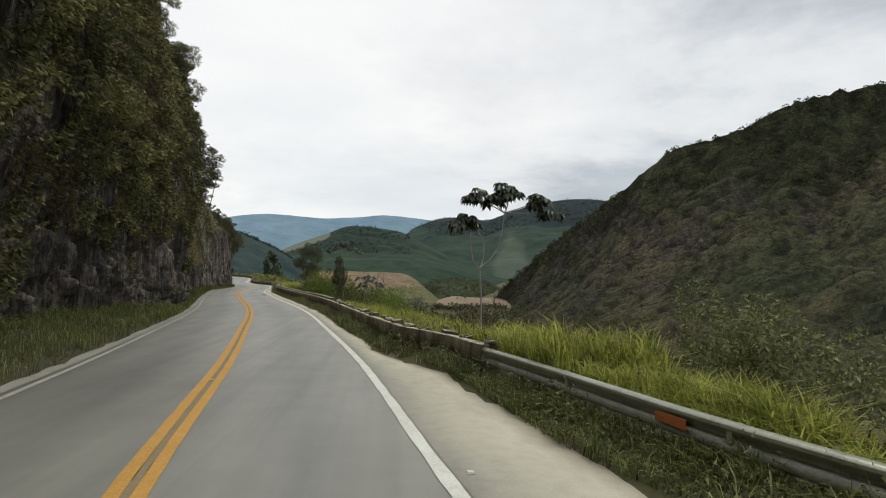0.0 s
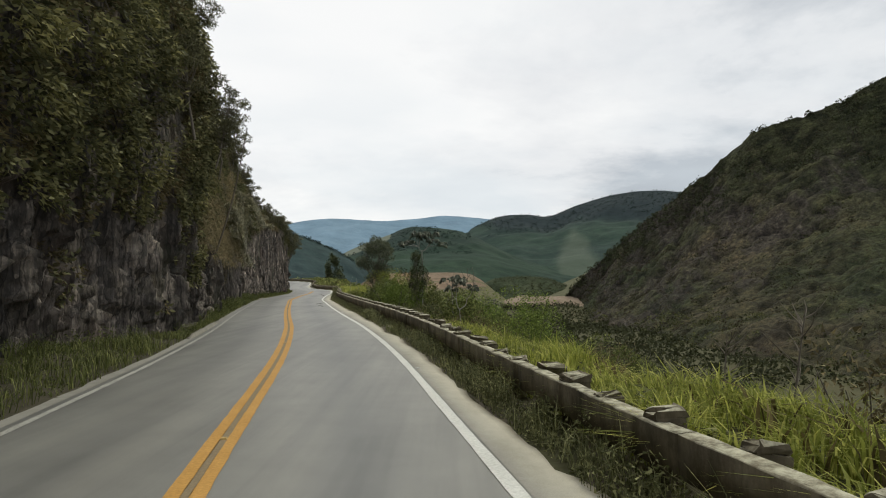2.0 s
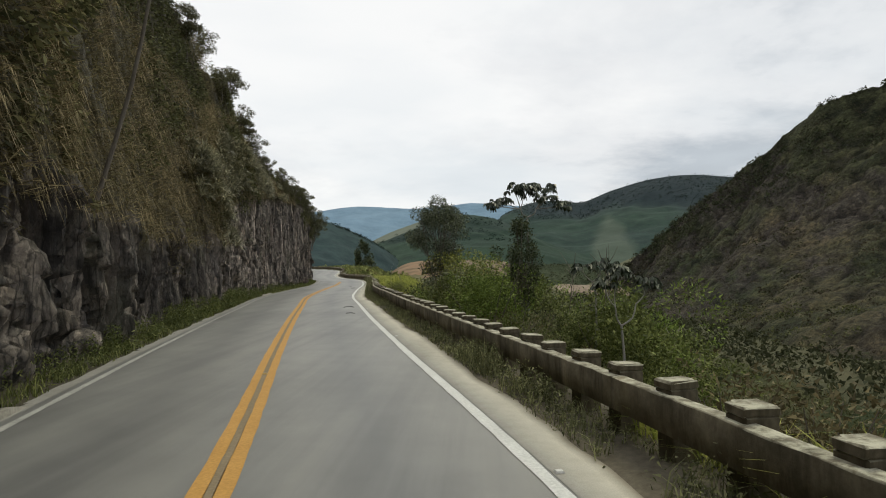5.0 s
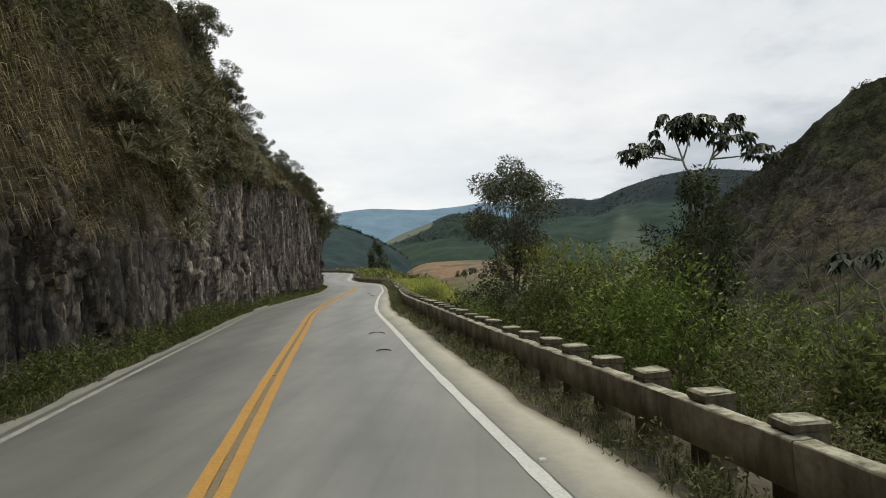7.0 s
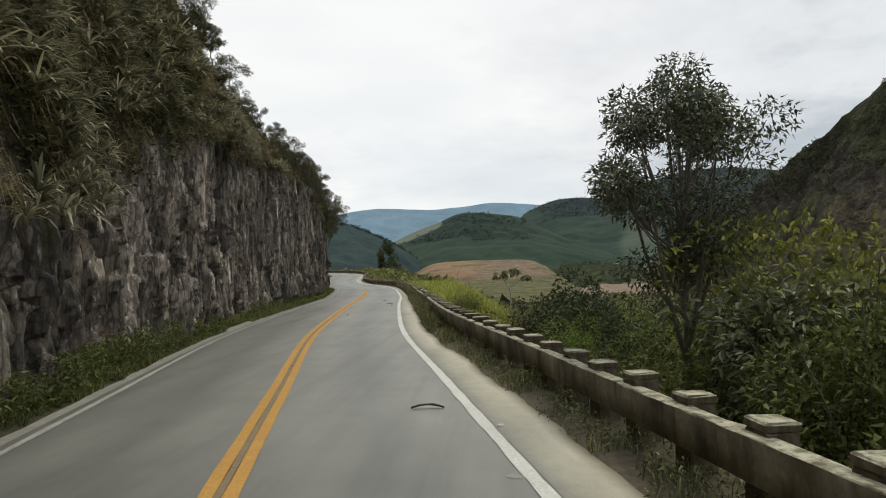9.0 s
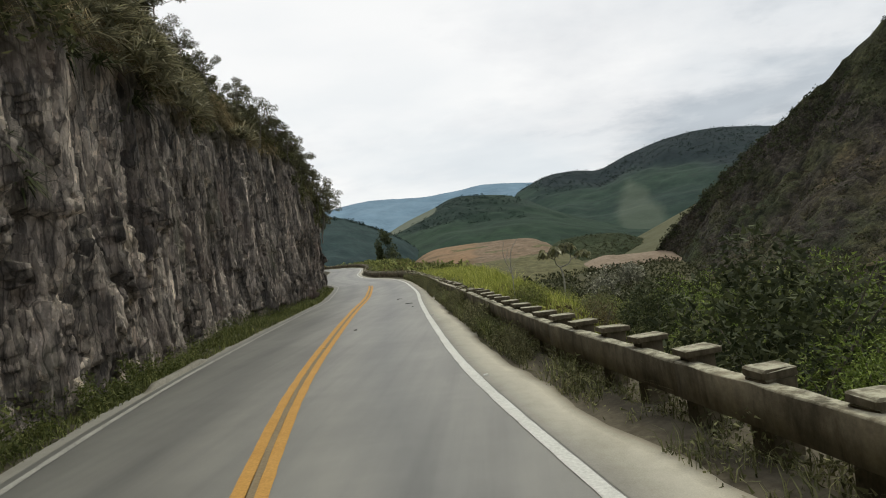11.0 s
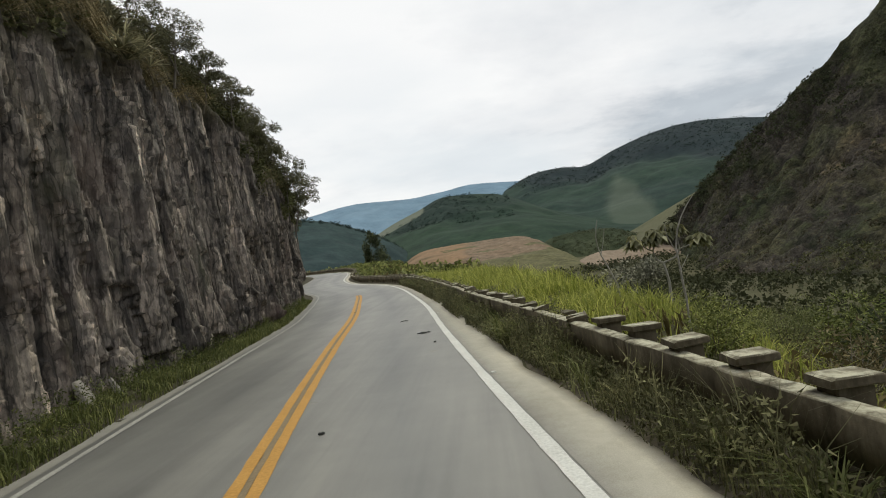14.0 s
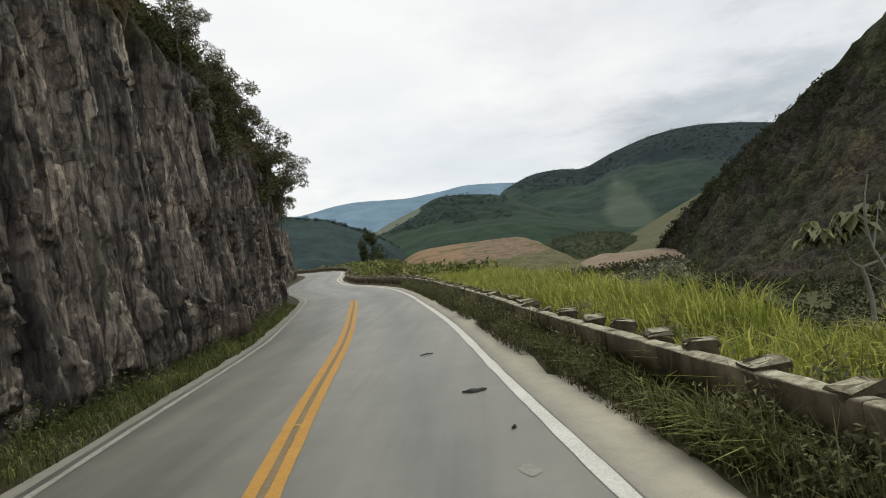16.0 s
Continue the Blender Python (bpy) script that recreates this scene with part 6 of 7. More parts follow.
def cecropia(seed, base, fork_z, limbs, label, leaf=0.42, leaves=None, stem=1.0):
    """A slender pale-stemmed tree with a few bare crooked limbs and heads of large lobed leaves.
    limbs: (knee, heads), all relative to the base; a head is x, y, z, number of leaves, spread."""
    r_ = np.random.default_rng(seed)
    ob = tagged(new("cecropia_tree"), label, "tree")
    ob.location = base
    fx, fy = limbs[0][1][0][0] * 0.12, limbs[0][1][0][1] * 0.2
    trunk = [tube([(0, 0, -0.6), (fx * 0.2 + 0.05, fy * 0.4, fork_z * 0.5), (fx, fy, fork_z)], 0.058 * stem, 0.042 * stem, 8)]
    for knee, heads in limbs:
        kx, ky, kz = knee
        bend = ((fx + kx) / 2 + 0.25 * (kx - fx), (fy + ky) / 2, fork_z + (kz - fork_z) * 0.35)
        trunk.append(tube([(fx, fy, fork_z - 0.02), bend, knee], 0.036 * stem, 0.027 * stem, 6))
        lv, stalks = [], []
        for hx, hy, hz, n, spread in heads:
            mid = ((hx + kx) / 2 + r_.normal() * 0.1, (hy + ky) / 2 + r_.normal() * 0.1, kz + (hz - kz) * 0.4)
            trunk.append(tube([knee, mid, (hx, hy, hz)], 0.026, 0.015, 6))
            for _ in range(n):
                a, e = r_.uniform(0, 6.28), r_.uniform(-0.55, 1.1)
                L = spread * r_.uniform(0.4, 1.0)
                c = np.array([hx + math.cos(a) * math.cos(e) * L, hy + math.sin(a) * math.cos(e) * L, hz + math.sin(e) * L * 0.85])
                trunk.append(tube([(hx, hy, hz), tuple(c)], 0.009, 0.006, 4))
                size = leaf * r_.uniform(0.7, 1.2)
                # a leaf: drooping lobes that spread from the stalk's end
                for q in range(8):
                    b2 = a + (q - 3.5) * 0.72 + r_.normal() * 0.12
                    ln = size * r_.uniform(0.8, 1.1) * (0.7 + 0.3 * math.cos((q - 3.5) * 0.5))
                    dv = np.array([math.cos(b2), math.sin(b2), -0.45 - 0.7 * r_.uniform()])
                    dv /= np.linalg.norm(dv)
                    sd = np.cross(dv, (0, 0, 1.0)); sd /= np.linalg.norm(sd)
                    w = ln * 0.25
                    m1, m2 = c + dv * ln * 0.55 + np.array([0, 0, 0.04]), c + dv * ln + np.array([0, 0, -0.08])
                    lv.append([c, m1 + sd * w, m2, m1 - sd * w])
        lv = np.array(lv).reshape(-1, 3)
        thing("crown", mesh_from("crown", lv, np.arange(len(lv)).reshape(-1, 4), leaves or LEAF_BROAD), "large drooping lobed leaves", parent=ob)
    thing("trunk", mesh_from("trunk", *join(*trunk), BARK_PALE, True), "pale smooth slender trunk with bare branches", parent=ob)
    return ob


BARK_PALE = plain("pale_bark", (0.22, 0.21, 0.185), (0.42, 0.40, 0.36), 4.0, 30.0, 0.85, 0.3, 0.004)
LEAF_BROAD = leaf_material("broad_leaf", (0.030, 0.045, 0.024), (0.085, 0.105, 0.065), 0.4, 0.12)
LEAF_YELLOW = leaf_material("yellowish_leaf", (0.10, 0.11, 0.045), (0.30, 0.29, 0.14), 0.45, 0.2)

cecropia(301, (-0.3, 22.6, 0.3), 2.47, [
    ((-0.45, 0.0, 3.55), [(-0.62, 0.1, 4.35, 26, 0.55), (-0.95, -0.1, 4.1, 12, 0.4)]),
    ((0.15, 0.25, 3.5), [(-0.30, 0.2, 4.3, 6, 0.4)]),
    ((0.93, 0.1, 4.75), [(0.95, 0.0, 5.55, 28, 0.6), (-0.25, 0.1, 5.35, 24, 0.55), (0.35, -0.1, 5.25, 14, 0.5), (2.30, 0.1, 5.25, 24, 0.5), (2.85, 0.2, 4.75, 12, 0.45)])],
         "slender cecropia tree with umbrella heads on the grassy bank", 0.36, None, 0.72)
cecropia(302, (-8.7, 68.6, -1.5), 6.2, [((-0.3, 0.1, 6.6), [(-0.1, 0.0, 7.55, 20, 0.6), (-1.1, 0.3, 7.0, 18, 0.5), (-0.6, 0.2, 7.6, 18, 0.55), (-1.7, 0.0, 6.8, 12, 0.4)]), ((0.45, 0.1, 6.6), [(0.9, -0.2, 7.1, 18, 0.55), (0.45, 0.6, 7.65, 16, 0.5), (1.75, 0.1, 6.75, 14, 0.4), (1.2, 0.4, 7.6, 14, 0.45)])],
         "tall cecropia tree rising above the roadside bushes", 0.29)
cecropia(303, (-15.9, 109.0, -0.4), 1.30, [((-0.35, 0.1, 1.75), [(-0.75, 0.1, 2.15, 13, 0.45), (-0.15, 0.0, 2.35, 14, 0.45)]), ((0.55, 0, 1.7), [(0.45, 0.1, 2.45, 14, 0.45), (1.25, 0.1, 2.0, 9, 0.35)])],
         "small cecropia tree with yellowish drooping leaves in tall grass", 0.40, LEAF_YELLOW)


def bare_sapling(base, stems, label):
    ob = tagged(new("bare_sapling"), label, "tree", "bare saplings")
    ob.location = base
    thing("trunk", mesh_from("trunk", *join(*[tube(pts, r0, r1, 6) for pts, r0, r1 in stems]), BARK_PALE, True), parent=ob)


bare_sapling((-18.8, 103.4, 0.2), [([(0, 0, -0.4), (-0.12, 0, 0.7), (-0.42, 0.05, 1.5), (-0.50, 0, 2.0), (-0.40, 0, 2.45)], 0.026, 0.008), ([(-0.42, 0.05, 1.5), (-0.30, 0.1, 1.85), (-0.22, 0.1, 2.2)], 0.012, 0.005), ([(-0.2, 0, 0.95), (-0.5, 0.1, 1.2)], 0.010, 0.005)],
             "thin crooked bare pale sapling in the tall grass")
bare_sapling((-19.2, 97.2, -0.2), [([(0, 0, -0.4), (0.03, 0, 1.2), (0.0, 0.05, 2.1), (0.16, 0.05, 2.6), (0.38, 0.05, 2.9)], 0.022, 0.006), ([(0.0, 0.05, 2.0), (-0.10, 0.1, 2.3), (-0.12, 0.1, 2.5)], 0.009, 0.004), ([(0.0, 0, 1.7), (0.20, 0.1, 1.95)], 0.008, 0.004)],
             "tall thin bare stem bent at its top behind the parapet")


def broad_tree(seed, base, trunk_h, top, width, n, leaf, material, label, name="tree"):
    r_ = np.random.default_rng(seed)
    ob = tagged(new(name), label, "tree")
    ob.location = base
    mid = (trunk_h + top) / 2
    bits = [tube([(0, 0, -0.8), (0.1, 0.05, trunk_h * 0.5), (0.05, -0.05, trunk_h), (0.1, 0.1, mid), (0.0, 0.1, top * 0.9)], 0.011 * top + 0.025, 0.015, 8)]
    tips = []
    small = name == "crest_tree"
    for _ in range(16 if small else 44):
        d = r_.normal(size=3); d *= r_.uniform(0.25, 1.0) ** 0.4 / np.linalg.norm(d)
        d[:2] *= 0.82 + 0.22 * math.sin(3 * math.atan2(d[1], d[0]) + seed)
        tip = (width * 0.44 * d[0], width * 0.44 * d[1], mid + 0.05 * top + (top - trunk_h) * 0.42 * d[2])
        z0 = max(trunk_h * 0.8, trunk_h + (tip[2] - trunk_h) * 0.45)
        bits.append(tube([(0.05, 0, z0), (tip[0] * 0.5, tip[1] * 0.5, z0 + (tip[2] - z0) * 0.35), tip], 0.028, 0.008, 3 if small else 5))
        tips.append(tip)
    for k in range(0 if small else 5):
        a = 1.26 * k + seed
        r = width * 0.24
        bits.append(tube([(0.05, 0, trunk_h * (0.55 + 0.12 * k)), (r * 0.45 * math.cos(a), r * 0.45 * math.sin(a), trunk_h + 0.25 * (mid - trunk_h)), (r * math.cos(a), r * math.sin(a), mid + 0.3 * (top - mid))], 0.006 * top + 0.01, 0.014, 6))
    thing("trunk", mesh_from("trunk", *join(*bits), BARK, True), parent=ob)
    tips = np.array(tips + [(0, 0.1, top * 0.93), (width * 0.12, 0, top * 0.88)])
    k = r_.integers(0, len(tips), n)
    rad = np.array([width * 0.105, width * 0.105, (top - trunk_h) * 0.075])
    q = unit(r_.normal(size=(n, 3)))
    pts = tips[k] + q * rad * (0.35 + 0.75 * r_.uniform(0, 1, n)[:, None] ** 0.5)
    thing("crown", mesh_from("crown", *leaf_quads(pts, leaf, r_, 0.42, 0.35, q * 0.6), material), parent=ob)
    return ob


LEAF_TREE = leaf_material("leaf_tree", (0.046, 0.060, 0.034), (0.20, 0.225, 0.125), 0.44)
broad_tree(318, (-13.4, 75.5, -0.9), 2.2, 7.5, 4.9, 19000, 0.135, LEAF_TREE, "tall dark-leaved tree with an open crown beside the parapet")

broad_tree(319, (-9.15, 67.4, -2.4), 2.2, 7.1, 2.6, 5200, 0.15, LEAF_DARK, "slim dark tree below the tall cecropia")
cecropia(306, (-5.6, 62.6, -3.6), 3.6, [((-0.3, 0, 4.3), [(-0.7, 0, 5.2, 12, 0.5), (-0.1, 0.2, 5.6, 12, 0.5)]), ((0.5, 0.1, 4.4), [(0.9, 0, 5.3, 12, 0.5)])], "young cecropia tree with drooping leaves on the slope", 0.34)
cecropia(305, (-6.2, 65.0, -3.0), 4.2, [((-0.1, 0, 4.6), [(0.2, 0, 5.4, 11, 0.5), (-0.6, 0.1, 5.2, 9, 0.45)]), ((0.4, 0, 4.6), [(0.8, 0.1, 5.3, 9, 0.45)])], "young cecropia tree with drooping leaves on the slope", 0.34)

# bushes on the slope beyond the parapet: a few kinds, each standing on its own
LEAF_PALE = leaf_material("leaf_pale", (0.125, 0.14, 0.062), (0.40, 0.42, 0.21))
LEAF_GLOSS = leaf_material("leaf_glossy", (0.075, 0.096, 0.030), (0.34, 0.38, 0.125), 0.6)
shrub_a = make_shrub(321, 4.8, 5.0, 9500, 0.15, LEAF_GLOSS, "dense green leafy bush on the slope below the road")
shrub_b = make_shrub(322, 3.9, 3.7, 5000, 0.155, LEAF_DARK, "dark green bush on the slope below the road")
shrub_c = make_shrub(323, 2.4, 2.0, 2300, 0.13, LEAF_MID, "low spreading green bush on the slope below the road")
shrub_d = make_shrub(324, 2.2, 2.2, 1100, 0.14, LEAF_DRY, "sparse brownish bush on the slope below the road")
shrub_e = make_shrub(325, 3.4, 3.2, 5200, 0.115, LEAF_PALE, "loose open bush with pale leaf undersides on the bank")
LEAF_BRIGHT = leaf_material("leaf_bright", (0.110, 0.165, 0.036), (0.38, 0.48, 0.12))
shrub_f = make_shrub(326, 4.2, 4.8, 8200, 0.12, LEAF_BRIGHT, "bright feathery green bush on the slope below the road")


def layered_bush(seed, width, height, label):
    """A tall bush: glossy grey-green oval leaves below, a paler yellow-green growth over its top, dark gaps between."""
    r_ = np.random.default_rng(seed)
    ob = tagged(new("shrub"), label, "bush")
    stems = []
    for _ in range(9):
        a = r_.uniform(0, 6.28); r = r_.uniform(0.2, 0.42) * width
        stems.append(tube([(0, 0, -0.4), (r * 0.4 * math.cos(a), r * 0.4 * math.sin(a), height * 0.35), (r * math.cos(a), r * math.sin(a), height * r_.uniform(0.6, 0.85))], 0.035, 0.008, 5))
    thing("trunk", mesh_from("trunk", *join(*stems), BARK, True), parent=ob)
    p, q = clump_points(19000, (0, 0, height * 0.50), (width * 0.5, width * 0.5, height * 0.5), r_, 34, 0.22)
    keep = fbm(p[:, 0] / 0.55, p[:, 1] / 0.55, p[:, 2] / 0.55, seed=seed, octaves=2) > -0.12
    p, q = p[keep], q[keep]
    high = p[:, 2] + 0.5 * vnoise(p[:, 0] / 0.6, p[:, 1] / 0.6, seed=seed) + 0.25 * r_.normal(size=len(p)) > height * 0.69
    thing("foliage", mesh_from("foliage", *fine_leaves(p[~high], 0.165, r_, q[~high] * 0.9), LEAF_OVAL), "glossy grey-green oval leaves", parent=ob)
    thing("foliage", mesh_from("foliage", *fine_leaves(p[high], 0.14, r_, q[high] * 0.7 + np.array([0, 0, 0.6])), LEAF_TOP), "yellow-green young leaves", parent=ob)
    return ob


LEAF_OVAL = leaf_material("leaf_oval", (0.10, 0.122, 0.060), (0.48, 0.51, 0.29), 0.36, 0.15)
LEAF_TOP = leaf_material("leaf_young", (0.18, 0.195, 0.048), (0.52, 0.53, 0.155), 0.5, 0.25)
shrub_g = layered_bush(330, 5.0, 6.0, "large dense olive-green bush beside the dark tree")


def twig_shrub(seed, width, height, label):
    """Thin bare stems fanning from one root, with few dry leaves left on them."""
    r_ = np.random.default_rng(seed)
    ob = tagged(new("twiggy_shrub"), label, "bush")
    bits, ends = [], []
    for _ in range(16):
        a = r_.uniform(0, 6.28); r = r_.uniform(0.15, 0.5) * width; h = height * r_.uniform(0.55, 1.0)
        tip = (r * math.cos(a), r * math.sin(a), h)
        bits.append(tube([(0, 0, -0.4), (tip[0] * 0.35, tip[1] * 0.35, h * 0.5), tip], 0.018, 0.004, 3))
        for _ in range(3):
            b = a + r_.normal() * 0.9; u = r_.uniform(0.5, 0.95); ln = height * r_.uniform(0.12, 0.3)
            root = np.array([tip[0] * u, tip[1] * u, h * u]); end = root + np.array([math.cos(b) * ln * 0.7, math.sin(b) * ln * 0.7, ln * 0.6])
            bits.append(tube([tuple(root), tuple(end)], 0.008, 0.003, 3)); ends.append(end)
    thing("trunk", mesh_from("trunk", *join(*bits), BARK_DRY, True), "thin bare stems", parent=ob)
    ends = np.array(ends)
    p = ends[r_.integers(0, len(ends), 520)] + r_.normal(size=(520, 3)) * 0.16 * np.array([1, 1, 0.8])
    thing("foliage", mesh_from("foliage", *leaf_quads(p, 0.10, r_, 0.45, 0.3), LEAF_DRY), parent=ob)
    return ob


BARK_DRY = plain("dry_bark", (0.12, 0.105, 0.08), (0.30, 0.27, 0.215), 3.0, 25.0, 0.9, 0.4, 0.006)
shrub_t = twig_shrub(331, 2.6, 2.3, "brown twiggy half-bare shrub on the slope below the road")
KINDS = (shrub_a, shrub_b, shrub_c, shrub_d, shrub_e, shrub_f, shrub_g, shrub_t)
BUSHES = [(4.2, 23.0, 7, 1.0), (3.7, 9.5, 4, 1.2), (2.9, 10.4, 4, 0.95), (-10.8, 65.8, 5, 1.13), (-4.9, 65.4, 0, 1.5), (-3.2, 68.6, 5, 1.75), (-1.8, 71.4, 0, 1.95), (-5.0, 74.4, 5, 1.7), (-8.3, 69.4, 4, 1.75), (-9.1, 63.0, 4, 0.95), (-7.4, 72.6, 0, 1.5), (-6.4, 69.0, 4, 1.5), (-12.6, 70.6, 0, 0.8), (-9.6, 64.4, 0, 0.68), (-8.3, 63.4, 3, 1.0), (-11.6, 73.0, 6, 1.12), (-9.9, 72.4, 0, 1.25), (-9.2, 69.6, 1, 1.25), (-10.2, 73.2, 1, 1.0), (-8.4, 71.0, 1, 0.9), (-8.9, 67.0, 0, 0.85), (-12.3, 75.6, 0, 1.05),
          (-7.4, 60.8, 3, 1.0), (-6.2, 57.2, 2, 1.0), (-11.4, 68.4, 0, 1.0), (-10.0, 67.4, 5, 0.95), (-14.0, 87.2, 1, 1.55), (-14.8, 82.0, 5, 0.62), (-13.2, 81.4, 3, 0.9), (-13.2, 83.6, 7, 0.9), (-15.4, 91.6, 2, 0.6), (-13.4, 88.8, 0, 0.55), (-5.2, 51.0, 3, 1.0), (-6.2, 66.4, 3, 1.2), (-15.2, 80.6, 2, 0.6),
          (-12.3, 80.0, 3, 1.1), (-9.4, 80.0, 5, 0.8), (-10.5, 86.5, 1, 0.9), (-8.5, 90.0, 0, 0.9), (-6.5, 86.0, 5, 1.2), (-5.0, 93.0, 0, 1.3), (-3.0, 88.0, 1, 1.4), (-13.25, 100.0, 1, 1.12), (-11.0, 97.4, 0, 1.2), (-9.6, 94.6, 5, 1.35), (-12.0, 94.4, 5, 1.05), (-13.6, 95.6, 4, 1.0), (-8.6, 104.5, 0, 1.2), (-8.2, 99.6, 0, 1.55), (-10.9, 102.6, 5, 1.05), (-6.6, 95.4, 0, 1.7), (-5.2, 99.6, 5, 2.0), (-10.6, 90.8, 0, 1.15), (-13.6, 90.6, 4, 1.1), (-15.3, 94.2, 4, 0.55), (-15.9, 98.4, 3, 0.8), (-18.9, 96.9, 2, 0.55), (-18.4, 98.2, 2, 0.6), (-16.9, 96.9, 7, 0.8), (-15.2, 102.4, 4, 0.6), (-14.4, 104.6, 2, 0.9), (-13.8, 107.4, 2, 1.0), (-16.4, 107.0, 4, 0.42), (-15.0, 111.0, 2, 0.8),
          (-0.6, 38.0, 0, 0.7), (-0.8, 43.0, 5, 0.75), (-2.2, 47.5, 0, 0.8), (1.2, 40.5, 2, 1.3), (-3.6, 53.5, 2, 1.2), (0.8, 47.0, 3, 1.1), (-1.4, 52.5, 0, 0.8), (1.6, 34.0, 2, 1.2), (2.6, 44.0, 0, 0.9), (3.0, 37.5, 5, 0.8), (-3.4, 57.5, 3, 1.2), (1.4, 54.0, 1, 1.0),
          (-3.5, 39.7, 5, 0.76), (-2.7, 40.7, 5, 0.6), (-3.9, 41.2, 2, 0.8), (-7.0, 66.5, 0, 1.1), (-6.4, 74.0, 0, 1.2), (-5.6, 61.5, 2, 1.3), (-4.6, 64.0, 0, 1.0), (-6.6, 70.5, 1, 1.3)]
first = set()
rg = random.Random(33)
for x, y, kind, sc in BUSHES:
    sink = 0.25 * sc
    m = Matrix.LocRotScale((x, y, ground_at(x, y) - sink), Euler((0, 0, rg.uniform(0, 6.28))), (sc, sc, sc * rg.uniform(0.9, 1.1)))
    src = KINDS[kind]
    if kind not in first:
        src.matrix_basis = m; first.add(kind)
    else:
        ob = copy_thing(src, m); ob.matrix_basis = m
        ob["group"] = "roadside bushes"
for k in range(12):
    y = rg.uniform(87, 134)
    px, py = at_road(float(s_of_y(y)), rg.uniform(15.5, 30))
    sc = rg.uniform(0.8, 1.15)
    m = Matrix.LocRotScale((float(px), float(py), ground_at(float(px), float(py)) - 0.4 * sc), Euler((0, 0, rg.uniform(0, 6.28))), (sc * 1.15, sc * 1.15, sc))
    ob = copy_thing(KINDS[rg.choice((0, 0, 1))], m); ob.matrix_basis = m
    ob["group"] = "roadside bushes"
for k in range(8):
    y = rg.uniform(42, 64)
    px, py = at_road(float(s_of_y(y)), rg.uniform(8.2, 16))
    sc = rg.uniform(0.9, 1.4)
    m = Matrix.LocRotScale((float(px), float(py), ground_at(float(px), float(py)) - 0.25 * sc), Euler((0, 0, rg.uniform(0, 6.28))), (sc, sc, sc))
    ob = copy_thing(KINDS[rg.choice((7, 7, 3))], m); ob.matrix_basis = m
    ob["group"] = "roadside bushes"
for k in range(58):
    y = rg.uniform(15, 62)
    px, py = at_road(float(s_of_y(y)), float(barrier_off(y)) + 3.6 + rg.uniform(0, 9))
    sc = rg.uniform(0.7, 1.25)
    m = Matrix.LocRotScale((float(px), float(py), ground_at(float(px), float(py)) - 0.1), Euler((0, 0, rg.uniform(0, 6.28))), (sc, sc, sc * rg.uniform(0.8, 1.2)))
    ob = copy_thing(KINDS[rg.choice((7, 7, 7, 3, 3, 2))], m); ob.matrix_basis = m
    ob["group"] = "roadside bushes"
for k in range(12):
    y = rg.uniform(18, 92)
    px, py = at_road(float(s_of_y(y)), rg.uniform(12, 22))
    sc = rg.uniform(0.7, 1.2)
    m = Matrix.LocRotScale((float(px), float(py), ground_at(float(px), float(py)) - 0.25 * sc), Euler((0, 0, rg.uniform(0, 6.28))), (sc, sc, sc))
    ob = copy_thing(KINDS[rg.choice((2, 2, 3, 3, 1, 4))], m); ob.matrix_basis = m
    ob["group"] = "roadside bushes"
LEAF_FAR = leaf_material("leaf_valley", (0.072, 0.085, 0.034), (0.165, 0.18, 0.072))
FAR_SCALE = 2.2
far_a = make_shrub(327, 1.8, 2.0, 1700, 0.155, LEAF_FAR, "leafy green bush in the valley below the road", "valley_bush")
far_b = make_shrub(328, 1.65, 1.8, 1500, 0.15, LEAF_FAR, "dark green bush in the valley below the road", "valley_bush")
far_c = make_shrub(329, 1.4, 1.4, 1000, 0.14, LEAF_DRY, "brownish bush in the valley below the road", "valley_bush")
FAR_KINDS = (far_a, far_b, far_c)
for k, src in enumerate(FAR_KINDS):
    x, y = 14.0 + 3 * k, 60.0 + 12 * k
    src.matrix_basis = pose(x, y, ground_at(x, y) - 0.3) @ Matrix.Scale(FAR_SCALE, 4)
for k in range(64):
    y = rg.uniform(22, 150)
    o = rg.uniform(25, 52)
    px, py = at_road(float(s_of_y(y)), o)
    sc = rg.uniform(0.6, 1.15) * (1 + 0.014 * o) * FAR_SCALE
    x, y = float(px), float(py)
    m = Matrix.LocRotScale((x, y, ground_at(x, y) - 0.2 * sc), Euler((0, 0, rg.uniform(0, 6.28))), (sc, sc, sc * rg.uniform(0.9, 1.4)))
    ob = copy_thing(FAR_KINDS[rg.choice((0, 0, 1, 1, 2))], m); ob.matrix_basis = m
    ob["group"] = "roadside bushes"

